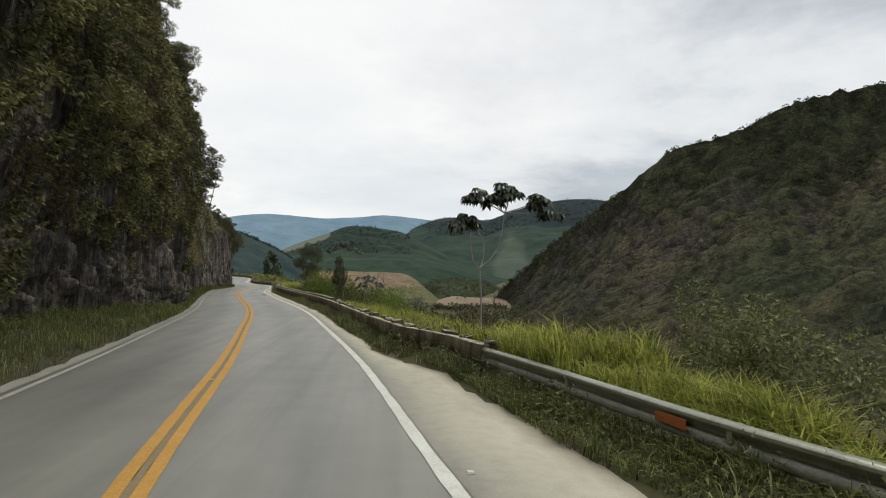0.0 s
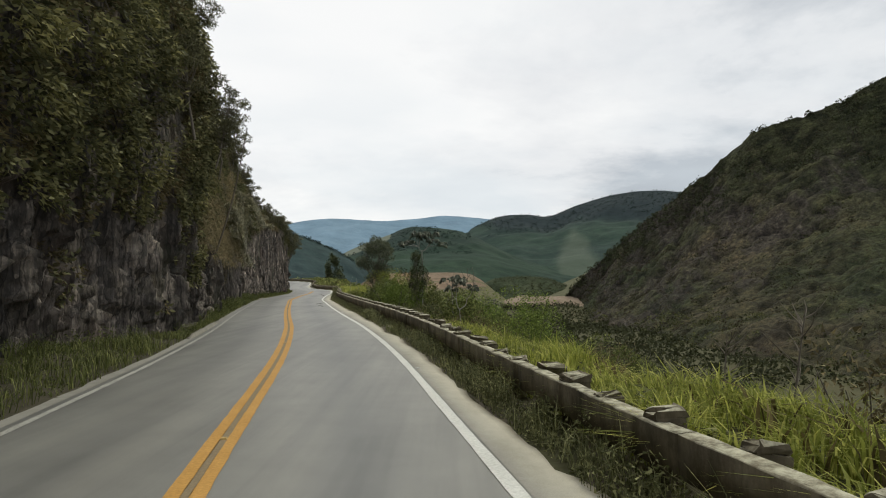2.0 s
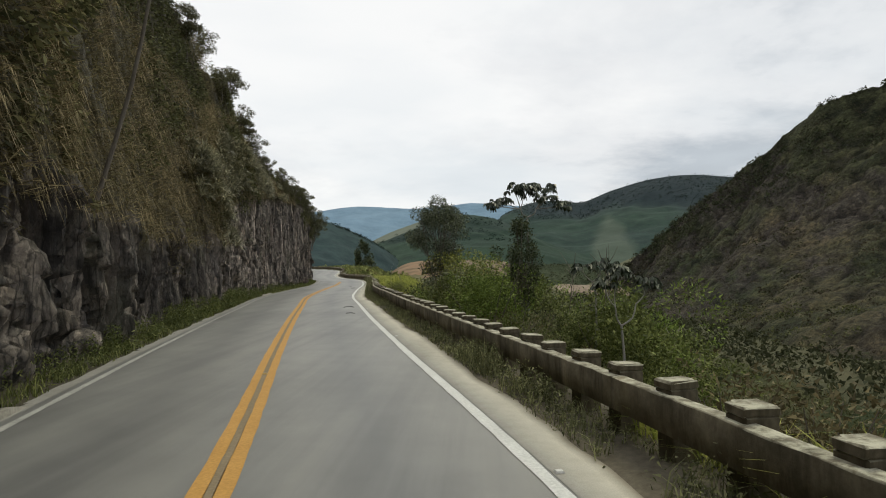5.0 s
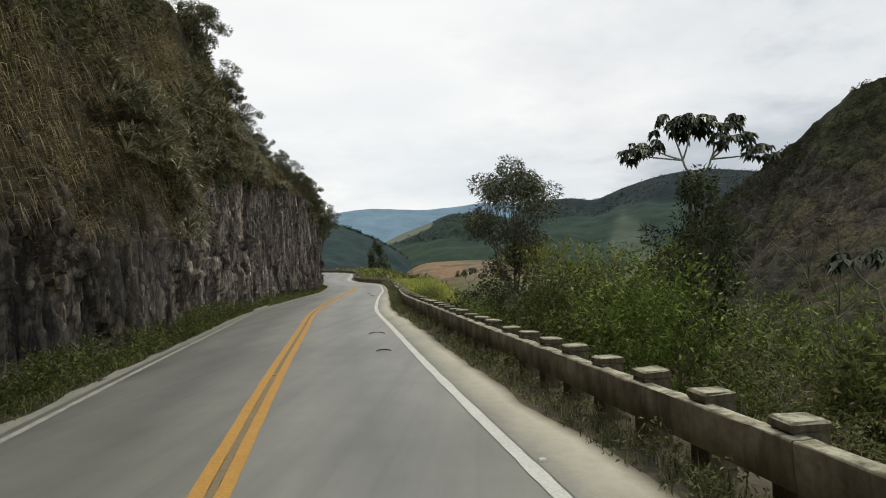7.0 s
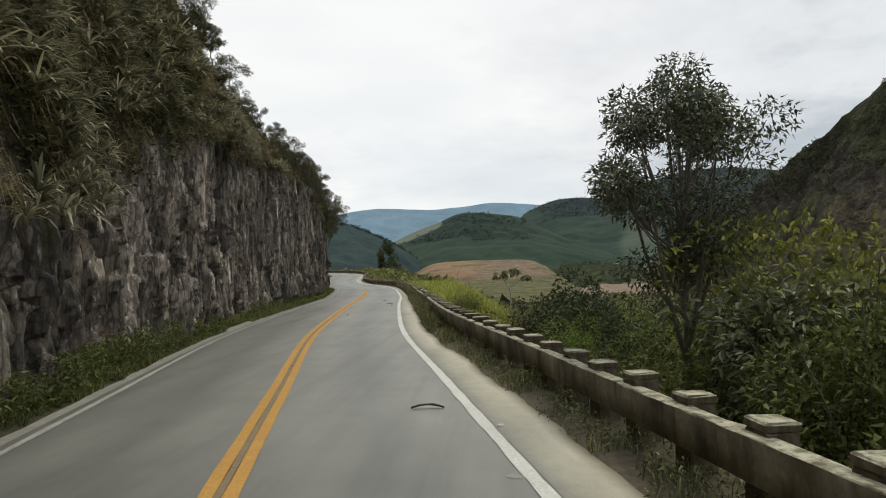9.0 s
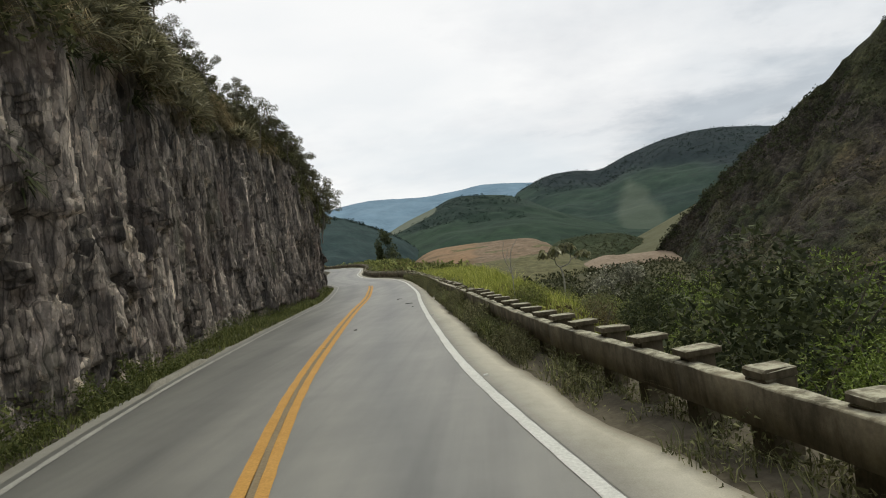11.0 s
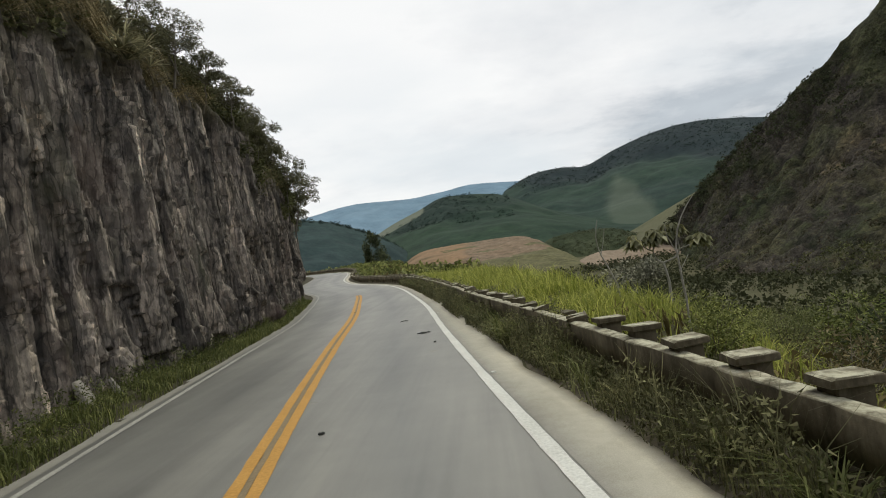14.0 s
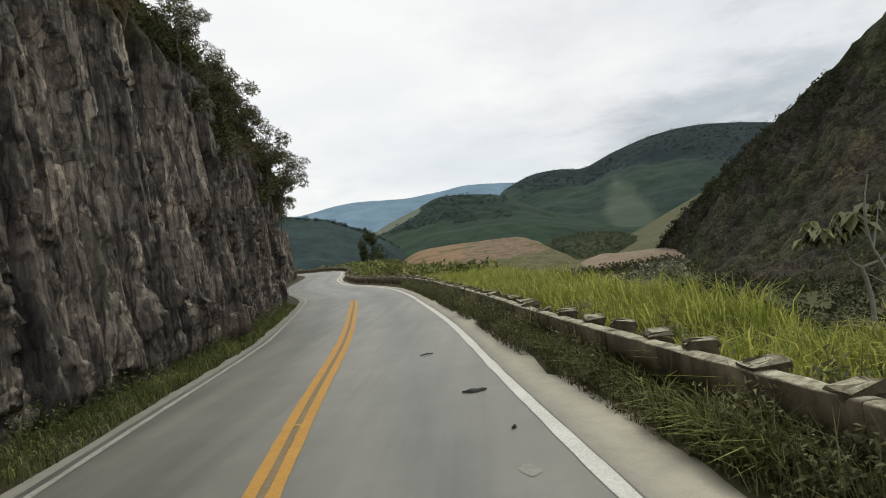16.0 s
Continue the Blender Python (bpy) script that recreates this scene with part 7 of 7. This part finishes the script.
# ---- trees on the crest of the cliff ----
LEAF_CREST = leaf_material("leaf_crest", (0.066, 0.068, 0.040), (0.25, 0.245, 0.14))
crest_trees = [broad_tree(330 + k, (0, 0, 0), 0.5 + 0.1 * k, 2.7 + 0.5 * k, 3.2 + 0.3 * k, 3000, 0.158, LEAF_CREST, "dark leafy small tree on the crest of the cliff", "crest_tree") for k in range(3)]
spots = [(float(y), float(cliff_crest(y)) - (1.9 if 97 < y < 127 else 1.2) + 0.8 * ((k * 7) % 5 - 2) / 2) for k, y in enumerate(np.arange(24, 150, 3.4))]
LOW = [(110, 11.0, 0.9), (113, 10.8, 0.9), (117, 10.6, 0.9), (121, 10.8, 0.9), (123, 10.2, 0.8), (125, 11.0, 0.7), (127, 10.4, 0.7), (96, 14.4, 0.9), (99, 13.6, 1.0), (102, 13.2, 1.1), (105, 12.9, 1.0), (108, 12.4, 1.0), (111.5, 12.0, 0.9), (115, 11.6, 0.8), (119, 11.3, 0.7), (43, 9.5, 1.3), (46, 8.6, 1.6), (48.5, 10.2, 1.6), (51, 9.0, 1.2), (128, 9.4, 0.5), (131, 9.9, 0.5), (134, 8.2, 0.6), (137, 9.0, 0.8), (139.5, 7.0, 0.8), (142, 8.0, 1.0), (145, 6.5, 0.8)]
spots = [(y, z, 0.2) for y, z in spots] + LOW
used = set()
for k, (y, z, out_) in enumerate(spots):
    s = float(s_of_y(y))
    px, py = at_road(s, float(cliff_offset(np.array([s]), np.array([z]))[0]) + out_)
    sc = rg.uniform(0.75, 1.15) * (0.70 if 97 < y < 127 else 1.0)
    m = Matrix.LocRotScale((float(px), float(py), z - 0.4), Euler((rg.uniform(-0.1, 0.1), rg.uniform(0.0, 0.25), rg.uniform(0, 6.28))), (sc, sc, sc))
    src = crest_trees[k % 3]
    ob = src if k % 3 not in used else copy_thing(src, m)
    used.add(k % 3)
    ob.matrix_basis = m
    ob["group"] = "crest trees"

# bare leaning stem on the cliff
snag = tagged(new("dead_tree"), "thin bare dead stem leaning from the cliff face", "dead tree")
snag.location = (-20.2, 53.4, 4.6)
thing("trunk", mesh_from("trunk", *join(tube([(-0.5, 0, -0.6), (0.35, 0, 2.2), (0.9, -0.1, 4.6), (1.35, -0.15, 7.0)], 0.06, 0.03, 6), tube([(1.33, -0.15, 6.9), (1.1, -0.15, 7.4), (0.75, -0.1, 7.9)], 0.014, 0.006, 5)), BARK, True), parent=snag)

# pale leaning trunk with a head of strap leaves, rooted in the slope above the rock
lean = tagged(new("leaning_tree"), "pale leaning thin tree with strap leaves on the cliff slope", "tree")
lean.location = (-28.0, 70.4, 6.0)
thing("trunk", mesh_from("trunk", *join(tube([(-0.6, 0, -0.6), (0.1, 0, 1.2), (0.2, 0.2, 2.8), (0.55, 0.6, 5.0)], 0.10, 0.07, 7), tube([(0.2, 0.2, 2.8), (0.8, 0.1, 3.6), (1.0, 0.3, 4.4)], 0.035, 0.015, 5)), BARK_PALE, True), parent=lean)
r_ = np.random.default_rng(347)
a, e = r_.uniform(0, 6.28, 70), r_.uniform(-0.1, 1.2, 70)
d = np.stack([np.cos(a) * np.cos(e), np.sin(a) * np.cos(e), np.sin(e)], 1)
root = np.where(r_.uniform(0, 1, 70)[:, None] < 0.65, np.array([0.55, 0.6, 5.0]), np.array([1.0, 0.3, 4.4]))
side = unit(np.cross(d, np.array([0, 0, 1.0]))) * 0.035
m1, tip = root + d * 0.7, root + d * 1.15 - np.array([0, 0, 0.5])
v = np.stack([root - side, root + side, m1 + side, m1 - side, tip + side * 0.1, tip - side * 0.1], 1)
b = (np.arange(70) * 6)[:, None]
thing("crown", mesh_from("crown", v.reshape(-1, 3), np.concatenate([b + np.array([0, 1, 2, 3]), b + np.array([3, 2, 4, 5])], 0), LEAF_BROAD), parent=lean)

# far trees and bushes by the bend
broad_tree(341, (-61.5, 318, ground_at(-61.5, 318) - 0.5), 8, 15.5 - ground_at(-61.5, 318), 10.0, 5200, 0.85, LEAF_DARK, "tall dark tree standing beyond the far bend", "far_tree")
broad_tree(342, (-55.0, 300, ground_at(-55.0, 300) - 0.5), 5, 7.0 - ground_at(-55.0, 300), 9.0, 3600, 0.8, LEAF_DARK, "dark spreading tree beyond the far bend", "far_tree")
for k in range(30):
    y = rg.uniform(150, 262); o = rg.uniform(8.5, 24)
    px, py = at_road(float(s_of_y(y)), o)
    sc = rg.uniform(0.28, 0.55) * FAR_SCALE
    m = Matrix.LocRotScale((float(px), float(py), ground_at(float(px), float(py)) - 0.2), Euler((0, 0, rg.uniform(0, 6.28))), (sc, sc, sc))
    ob = copy_thing(FAR_KINDS[rg.choice((0, 1, 1, 1))], m); ob.matrix_basis = m
    ob["group"] = "roadside bushes"

# thin bare trees on the slope
def bare_tree(seed, base, height, label):
    r_ = np.random.default_rng(seed)
    ob = tagged(new("bare_tree"), label, "tree")
    ob.location = base
    lean = r_.uniform(-0.12, 0.12, 2) * height
    bits = [tube([(0, 0, -0.5), (lean[0] * 0.3, lean[1] * 0.3, height * 0.4), (lean[0], lean[1], height)], 0.042, 0.012, 6)]
    for _ in range(14):
        u = r_.uniform(0.3, 0.95); a = r_.uniform(0, 6.28); L = height * r_.uniform(0.12, 0.32)
        s0 = (lean[0] * u ** 1.5, lean[1] * u ** 1.5, height * u)
        e0 = (s0[0] + math.cos(a) * L * 0.7, s0[1] + math.sin(a) * L * 0.7, s0[2] + L * 0.7)
        bits.append(tube([s0, ((s0[0] + e0[0]) / 2 + 0.05, (s0[1] + e0[1]) / 2, (s0[2] + e0[2]) / 2 - 0.05), e0], 0.022, 0.006, 5))
    thing("trunk", mesh_from("trunk", *join(*bits), BARK, True), parent=ob)
    return ob


for k, (x, y, z, hgt) in enumerate(((-6.4, 71.5, -2.2, 5.2), (-5.0, 69.0, -2.8, 6.0), (-3.8, 72.0, -3.6, 6.5), (1.6, 31.5, -2.0, 3.6), (0.6, 33.0, -2.2, 3.0))):
    bare_tree(350 + k, (x, y, z), hgt, "thin bare crooked tree on the slope below the road")

# ---- cover on the hills ----


def clump_field(name, P, n, size, per, material, label, seed_, vmin=0.05, vmax=1.0, rows=50, flat=0.7, skip=None, gaps=-0.25, blade=0.75):
    """Clumps of foliage scattered over a hill's front."""
    r_ = np.random.default_rng(seed_)
    nu, nvv = P.shape[0], rows
    u = r_.uniform(0, nu - 1.001, n); v = (r_.uniform(vmin, vmax, n)) * (nvv - 1.001)
    i, j = u.astype(int), v.astype(int)
    fu, fv_ = (u - i)[:, None], (v - j)[:, None]
    c = P[i, j] * (1 - fu) * (1 - fv_) + P[i + 1, j] * fu * (1 - fv_) + P[i, j + 1] * (1 - fu) * fv_ + P[i + 1, j + 1] * fu * fv_
    keep = (fbm(c[:, 0] / (size * 9), c[:, 1] / (size * 9), c[:, 2] / (size * 9), seed=seed_, octaves=3) > gaps)
    if skip is not None:
        keep &= skip(c) < 0.5
    c = c[keep]
    R = size * r_.uniform(0.5, 1.4, len(c)) ** 1.2
    q = unit(r_.normal(size=(len(c) * per, 3))); q[:, 2] = np.abs(q[:, 2]) * 0.9 - 0.1
    Rp = np.repeat(R, per)[:, None]
    pts = np.repeat(c, per, 0) + q * Rp * np.array([0.5, 0.5, flat]) * r_.uniform(0.7, 1.0, (len(q), 1))
    v_, f_ = leaf_quads(pts, 1.0, r_, 0.75, 0.1, q * 1.1)
    v_ = pts.repeat(4, 0) + (v_ - pts.repeat(4, 0)) * np.repeat(Rp, 4, 0) * blade
    # far off, a leaf is a single triangle
    f_ = f_[:, (0, 1, 2)]
    v_ = v_.reshape(-1, 4, 3)
    v_[:, 0] = (v_[:, 0] + v_[:, 3]) / 2 - (v_[:, 1] - v_[:, 3]) * 0.35
    thing(name, mesh_from(name, v_.reshape(-1, 3), f_, material), label, "woodland", kind="stuff")


LEAF_HILL = leaf_material("hill_foliage", (0.040, 0.047, 0.024), (0.085, 0.090, 0.046), 0.8, 0.1)
LEAF_HILL_DRY = leaf_material("hill_foliage_dry", (0.056, 0.048, 0.032), (0.110, 0.092, 0.062), 0.8, 0.1)
# leaf green with a slight painted blue for distance haze
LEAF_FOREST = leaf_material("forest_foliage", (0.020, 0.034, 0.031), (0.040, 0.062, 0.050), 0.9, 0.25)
clump_field("hill_scrub", A_P, 9000, 1.8, 12, LEAF_HILL, "dark scrub covering the steep hillside", 401, 0.02, 0.99, 170, 0.7, None, -0.25, 0.42)
clump_field("hill_scrub_dry", A_P, 9000, 1.5, 12, LEAF_HILL_DRY, "dry brown scrub on the steep hillside", 402, 0.02, 0.99, 170, 0.7, None, -0.25, 0.42)
clump_field("hill_crest_trees", A_P, 620, 2.1, 40, LEAF_HILL, "trees along the crest of the steep hill", 403, 0.985, 1.0, 170, 1.0, None, -0.25, 0.34)
clump_field("forest_cover", B_P, 5200, 4.0, 10, LEAF_FOREST, "dense forest covering the distant hill", 404, 0.45, 1.0, 100, 0.8, lambda c: np.maximum(clearing_b(c) * 2, smooth(80, 120, c[:, 2] + 38 * fbm(c[:, 0] / 160, c[:, 1] / 160, seed=45, octaves=4)) < 0.4), -2.0, 0.42)
clump_field("knoll_cover", C_P, 3600, 3.0, 10, LEAF_FOREST, "dense forest covering the knoll", 405, 0.55, 1.0, 90, 0.9, lambda c: np.maximum(clearing_c(c), c[:, 0] > 40), -0.1, 0.42)
clump_field("bushy_cover", J_P, 700, 1.8, 12, LEAF_HILL, "dark bushes over the low rise by the field", 415, 0.05, 1.0, 40, 0.8, None, -0.5, 0.4)
clump_field("dark_cover", E_P, 700, 3.0, 16, LEAF_FOREST, "dark forest on the hillside across the valley", 406, 0.95, 1.0, 70, 0.7, None, -2.0, 0.40)

# low scrub on the slope below the road and over the valley floor
vs = np.arange(float(s_of_y(-20)), float(s_of_y(258)), 1.5)
vo_ = np.linspace(7.5, 75, 46)
VS, VO = np.meshgrid(vs, vo_, indexing="ij")
V0 = barrier_off(y_of_s(VS)) + knots(y_of_s(VS), (-30, 5.5), (10, 5.5), (16, 3.6), (42, 1.8), (50, 1.2), (92, 1.4), (100, 4.0), (140, 8), (258, 14))
VO = V0 + (VO - 7.5)
vx, vy = at_road(VS, VO)
CANOPY = forest_material("valley_canopy", (0.05, 0.06, 0.03), (0.034, 0.044, 0.019), (0.074, 0.074, 0.033), (0.1, 0.1, 0.05), 0.06, 0.8)


def canopy_rise(x, y, beyond):
    """Height of the closed scrub over the ground, by the distance from the verge."""
    gap = smooth(-0.5, 0.1, fbm(x / 9.0, y / 9.0, seed=418, octaves=2))
    lump = 0.25 + 0.75 * crown_domes(x, y, 3.4, 419) + 0.3 * crown_domes(x, y, 1.3, 420)
    return knots(beyond, (0, -0.6), (2.5, -0.1), (6, 0.35), (12, 0.8), (25, 2.0), (70, 2.6)) * np.where(beyond > 2.5, lump * (0.35 + 0.65 * gap), 1.0)


ks = np.arange(float(s_of_y(-8)), float(s_of_y(150)), 0.6)
KS, KB = np.meshgrid(ks, np.concatenate([np.arange(1.0, 24, 0.5), np.arange(24, 68, 1.0)]), indexing="ij")
ky = y_of_s(KS)
KO = KB + barrier_off(ky) + knots(ky, (-30, 5.5), (10, 5.5), (16, 3.6), (42, 1.8), (50, 1.2), (92, 1.4), (100, 4.0), (140, 8), (258, 14))
kx, ky = at_road(KS, KO)
kz = ground_z(kx, ky, KS, KO) + canopy_rise(kx, ky, KB)
thing("scrub_canopy", mesh_from("scrub_canopy", np.stack([kx, ky, kz], 2).reshape(-1, 3), grid_faces(*KS.shape), CANOPY, True), "closed olive-green scrub over the slope and valley floor", "scrub", kind="stuff")
V_P = np.stack([vx, vy, ground_z(vx, vy, VS, VO) + np.maximum(0, canopy_rise(vx, vy, VO - V0))], 2)
LEAF_THICKET = leaf_material("leaf_thicket", (0.078, 0.088, 0.036), (0.15, 0.158, 0.066))
SLOPE_BROWN = leaf_material("slope_scrub", (0.10, 0.082, 0.036), (0.26, 0.215, 0.10), 0.8, 0.15)
clump_field("slope_scrub_brown", V_P, 1700, 1.1, 40, SLOPE_BROWN, "low rusty brown scrub on the slope below the road", 411, 0.0, 0.5, 46, 0.7, None, -0.1, 0.15)
clump_field("slope_scrub_green", V_P, 1300, 1.2, 44, LEAF_MID, "low green scrub on the slope below the road", 412, 0.0, 0.5, 46, 0.7, None, -0.1, 0.17)
clump_field("valley_thicket", V_P, 1500, 2.3, 60, LEAF_THICKET, "dark green thicket filling the valley floor", 413, 0.28, 1.0, 46, 0.8, None, -0.6, 0.14)

bs = np.arange(float(s_of_y(140)), float(s_of_y(258)), 1.5)
BS, BO = np.meshgrid(bs, np.linspace(6.2, 30, 24), indexing="ij")
bx, by = at_road(BS, BO)
BEND_P = np.stack([bx, by, ground_z(bx, by, BS, BO)], 2)
clump_field("bend_scrub", BEND_P, 1500, 1.3, 26, LEAF_MID, "low green scrub and weeds behind the parapet of the far bend", 416, 0.0, 0.95, 24, 0.9, None, -0.35, 0.32)
clump_field("bend_scrub_dry", BEND_P, 700, 1.1, 22, SLOPE_BROWN, "dry brown weeds behind the parapet of the far bend", 417, 0.0, 0.95, 24, 0.9, None, -0.1, 0.32)

wx_ = np.linspace(-25, 80, 60)
wy_ = np.linspace(140, 420, 90)
WX, WY = np.meshgrid(wx_, wy_, indexing="ij")
W_S, W_O = road_coords(WX, WY)
W_P = np.stack([WX, WY, np.where(W_O < 16, -40.0, ground_z(WX, WY))], 2)
clump_field("valley_scrub", W_P, 3200, 2.6, 12, LEAF_HILL, "olive scrub over the valley floor", 414, 0.0, 1.0, 90, 0.7, None, -0.7, 0.42)

# dense dark weeds that lean on the parapet, and the growth that fills the gap below its beam
def leaning_weeds(name, y0, y1, o0, o1, n, tall, size, thin, label, material, seed_):
    r_ = np.random.default_rng(seed_)
    p, y, o = surface_points(y0, y1, lambda q: barrier_off(q) + o0, lambda q: barrier_off(q) + o1, n, r_, 0.9)
    patch = fbm(p[:, 0] / 1.1, p[:, 1] / 1.1, seed=seed_, octaves=3) + thin(y)
    p, y, o, patch = p[patch > 0], y[patch > 0], o[patch > 0], patch[patch > 0]
    reach = tall * np.clip(0.35 + 1.1 * patch, 0.2, 1.15) * smooth(-0.15, 0.35, (o - barrier_off(y) - o0) / (o1 - o0))
    stem = r_.uniform(0, 1, len(p)) < 0.14
    lv = p[~stem].copy()
    lv[:, 2] += reach[~stem] * r_.uniform(0.02, 1, len(lv)) ** 0.8
    thing(name, mesh_from(name, *join(blades(p[stem], reach[stem] * 1.15 + 0.05, r_, 0.006, 0.6), leaf_quads(lv, size, r_, 0.45, 0.3)), material), label, "weeds", kind="stuff")


WEED_DARK = leaf_material("weed_dark", (0.084, 0.086, 0.045), (0.33, 0.325, 0.18), 0.7, 0.2)
leaning_weeds("parapet_weeds", 82, 141, -0.62, 0.0, 40000, 0.74, 0.085, lambda y: knots(y, (82, -0.06), (88, 0.04), (94, 0.1), (98, 0.28), (141, 0.3)), "dense dark leafy weeds leaning on the parapet", WEED_DARK, 431)
leaning_weeds("parapet_weeds_near", 12.4, 60, -0.5, 0.0, 26000, 0.52, 0.075, lambda y: knots(y, (12, 0.15), (48, 0.1), (60, -0.25)), "tangled dark weeds along the foot of the parapet", WEED, 432)
leaning_weeds("gap_weeds", 11.8, 140, 0.28, 0.75, 30000, 0.62, 0.10, lambda y: knots(y, (12, 0.2), (140, 0.2)), "shaded leafy weeds behind the parapet beam", WEED, 433)

leaning_weeds("gap_weeds_dense", 72, 101, 0.05, 0.65, 15000, 0.60, 0.10, lambda y: knots(y, (72, 0.2), (101, 0.2)), "dark leafy weeds filling the gap under the parapet beam", WEED_DARK, 434)

# leafy plants at the foot of the cliff
r_ = np.random.default_rng(441)
p, y, o = surface_points(3, 138, lambda q: left_edge(q) - 0.6, lambda q: cliff_base(q) + 0.3, 60000, r_, 0.8)
k = fbm(p[:, 0] / 0.7, p[:, 1] / 0.7, seed=442, octaves=3) + knots(y, (3, 0.35), (35, 0.3), (42, -0.1), (58, 0.05), (66, 0.4), (84, 0.45), (92, 0.15), (98, 0.3), (138, 0.25)) > 0
p, y, o = p[k], y[k], o[k]
back = smooth(0.1, 1.0, (left_edge(y) - 0.6 - o) / np.maximum(0.4, left_edge(y) - 0.9 - cliff_base(y)))
p[:, 2] += (0.12 + 0.55 * back) * r_.uniform(0.05, 1.0, len(p)) * knots(y, (3, 1.1), (40, 0.9), (60, 0.95), (68, 1.4), (82, 1.5), (92, 1.0), (138, 1.0))
LEAF_VERGE = leaf_material("leaf_verge", (0.070, 0.092, 0.030), (0.26, 0.28, 0.105))
thing("cliff_foot_plants", mesh_from("cliff_foot_plants", *leaf_quads(p, 0.095, r_, 0.42, 0.2), LEAF_VERGE), "low leafy green plants along the foot of the cliff", "weeds", kind="stuff")

# taller clumps of leafy plants where the foot of the cliff stands back
r_ = np.random.default_rng(445)
p, y, o = surface_points(56, 92, lambda q: left_edge(q) - 0.55, lambda q: cliff_base(q) + 0.2, 24000, r_, 0.8)
lump = fbm(p[:, 0] / 0.8, p[:, 1] / 0.8, seed=446, octaves=3) + knots(y, (56, -0.2), (62, 0.15), (82, 0.2), (92, -0.15))
k = lump > 0
p, lump = p[k], lump[k]
p[:, 2] += (0.15 + 1.1 * np.clip(lump, 0, 0.7)) * r_.uniform(0.05, 1.0, len(p)) ** 0.7
thing("cliff_foot_clumps", mesh_from("cliff_foot_clumps", *leaf_quads(p, 0.13, r_, 0.4, 0.1), LEAF_VERGE), "knee-high leafy green clumps at the foot of the cliff", "weeds", kind="stuff")

# grass that hangs under and before the steel rail, and arching tufts before the parapet
r_ = np.random.default_rng(451)
p, y, o = surface_points(-3, 12.5, lambda q: rail_off(q) - 0.4, lambda q: rail_off(q) + 0.1, 5000, r_, 0.7)
thing("rail_grass", mesh_from("rail_grass", *blades(p, 0.27 + 0.12 * fbm(p[:, 0] / 0.6, p[:, 1] / 0.6, seed=452, octaves=2), r_, 0.008, 0.9, (-0.25, -0.05)), GRASS_DULL), "long grass hanging under the steel rail", "grass", kind="stuff")
p, y, o = surface_points(86, 141, lambda q: shoulder_edge(q) + 0.05, lambda q: barrier_off(q) - 0.03, 160, r_, 1.0)
k = r_.uniform(0, 1, 160) < knots(y, (86, 0.15), (96, 0.4), (100, 1), (141, 1))
tufts = np.repeat(p[k], 46, 0) + r_.normal(size=(46 * int(k.sum()), 3)) * np.array([0.05, 0.05, 0.0])
thing("arching_grass", mesh_from("arching_grass", *blades(tufts, 0.62, r_, 0.011, 1.1), GRASS_DULL), "arching grass tufts before the parapet", "grass", kind="stuff")

# a pale-leaved bush down the slope by the bend, and a rusty bare tree before the field
LEAF_SILVER = leaf_material("leaf_silver", (0.10, 0.105, 0.075), (0.52, 0.52, 0.42))
for x, y, w, hgt, sd in ((1.5, 192.0, 9.0, 6.0, 361), (7.0, 196.0, 7.0, 4.5, 362)):
    ob = make_shrub(sd, w, hgt, 1500, 0.55, LEAF_SILVER, "pale silvery-leaved bush on the slope by the bend", "silver_bush")
    ob.location = (x, y, -4.0 - hgt + 0.4)

# greener growth high on the steep hill and along its foot
LEAF_UPPER = leaf_material("hill_forest_leaf", (0.040, 0.050, 0.028), (0.082, 0.094, 0.050), 0.8, 0.1)
clump_field("hill_woods", A_P, 6500, 2.4, 13, LEAF_UPPER, "green woods over the upper part of the steep hill", 407, 0.62, 1.0, 170, 0.8, None, -0.1, 0.42)
clump_field("hill_foot_bushes", A_P, 1700, 2.3, 26, LEAF_THICKET, "green bushes along the foot of the steep hill", 408, 0.02, 0.16, 170, 0.8, None, -0.3, 0.28)

r_ = np.random.default_rng(461)
p, y, o = surface_points(-3, 12.6, lambda q: shoulder_edge(q) - 0.05, lambda q: rail_off(q) + 0.0, 15000, r_, 0.9)
k = r_.uniform(0, 1, len(p)) < 0.45
top = 0.24 + 0.14 * fbm(p[:, 0] / 0.5, p[:, 1] / 0.5, seed=462, octaves=3)
lp = p[~k].copy(); lp[:, 2] += top[~k] * r_.uniform(0.05, 1, len(lp))
thing("rail_weeds", mesh_from("rail_weeds", *join(blades(p[k], top[k] * 1.1, r_, 0.008, 0.9), leaf_quads(lp, 0.075, r_, 0.40)), GRASS_DULL), "rough grass and weeds before the steel rail", "weeds", kind="stuff")

# rough grass over the slope below the bank
r_ = np.random.default_rng(471)
p, y, o = surface_points(-3, 100, lambda q: bank_inner(q) + 0.9, lambda q: bank_inner(q) + 13, 21000, r_, 1.1)
thing("slope_grass", mesh_from("slope_grass", *blades(p, 0.45 + 0.2 * fbm(p[:, 0] / 1.5, p[:, 1] / 1.5, seed=472, octaves=2), r_, 0.028, 0.9), SLOPE_BROWN), "rough dull grass over the slope below the road", "grass", kind="stuff")
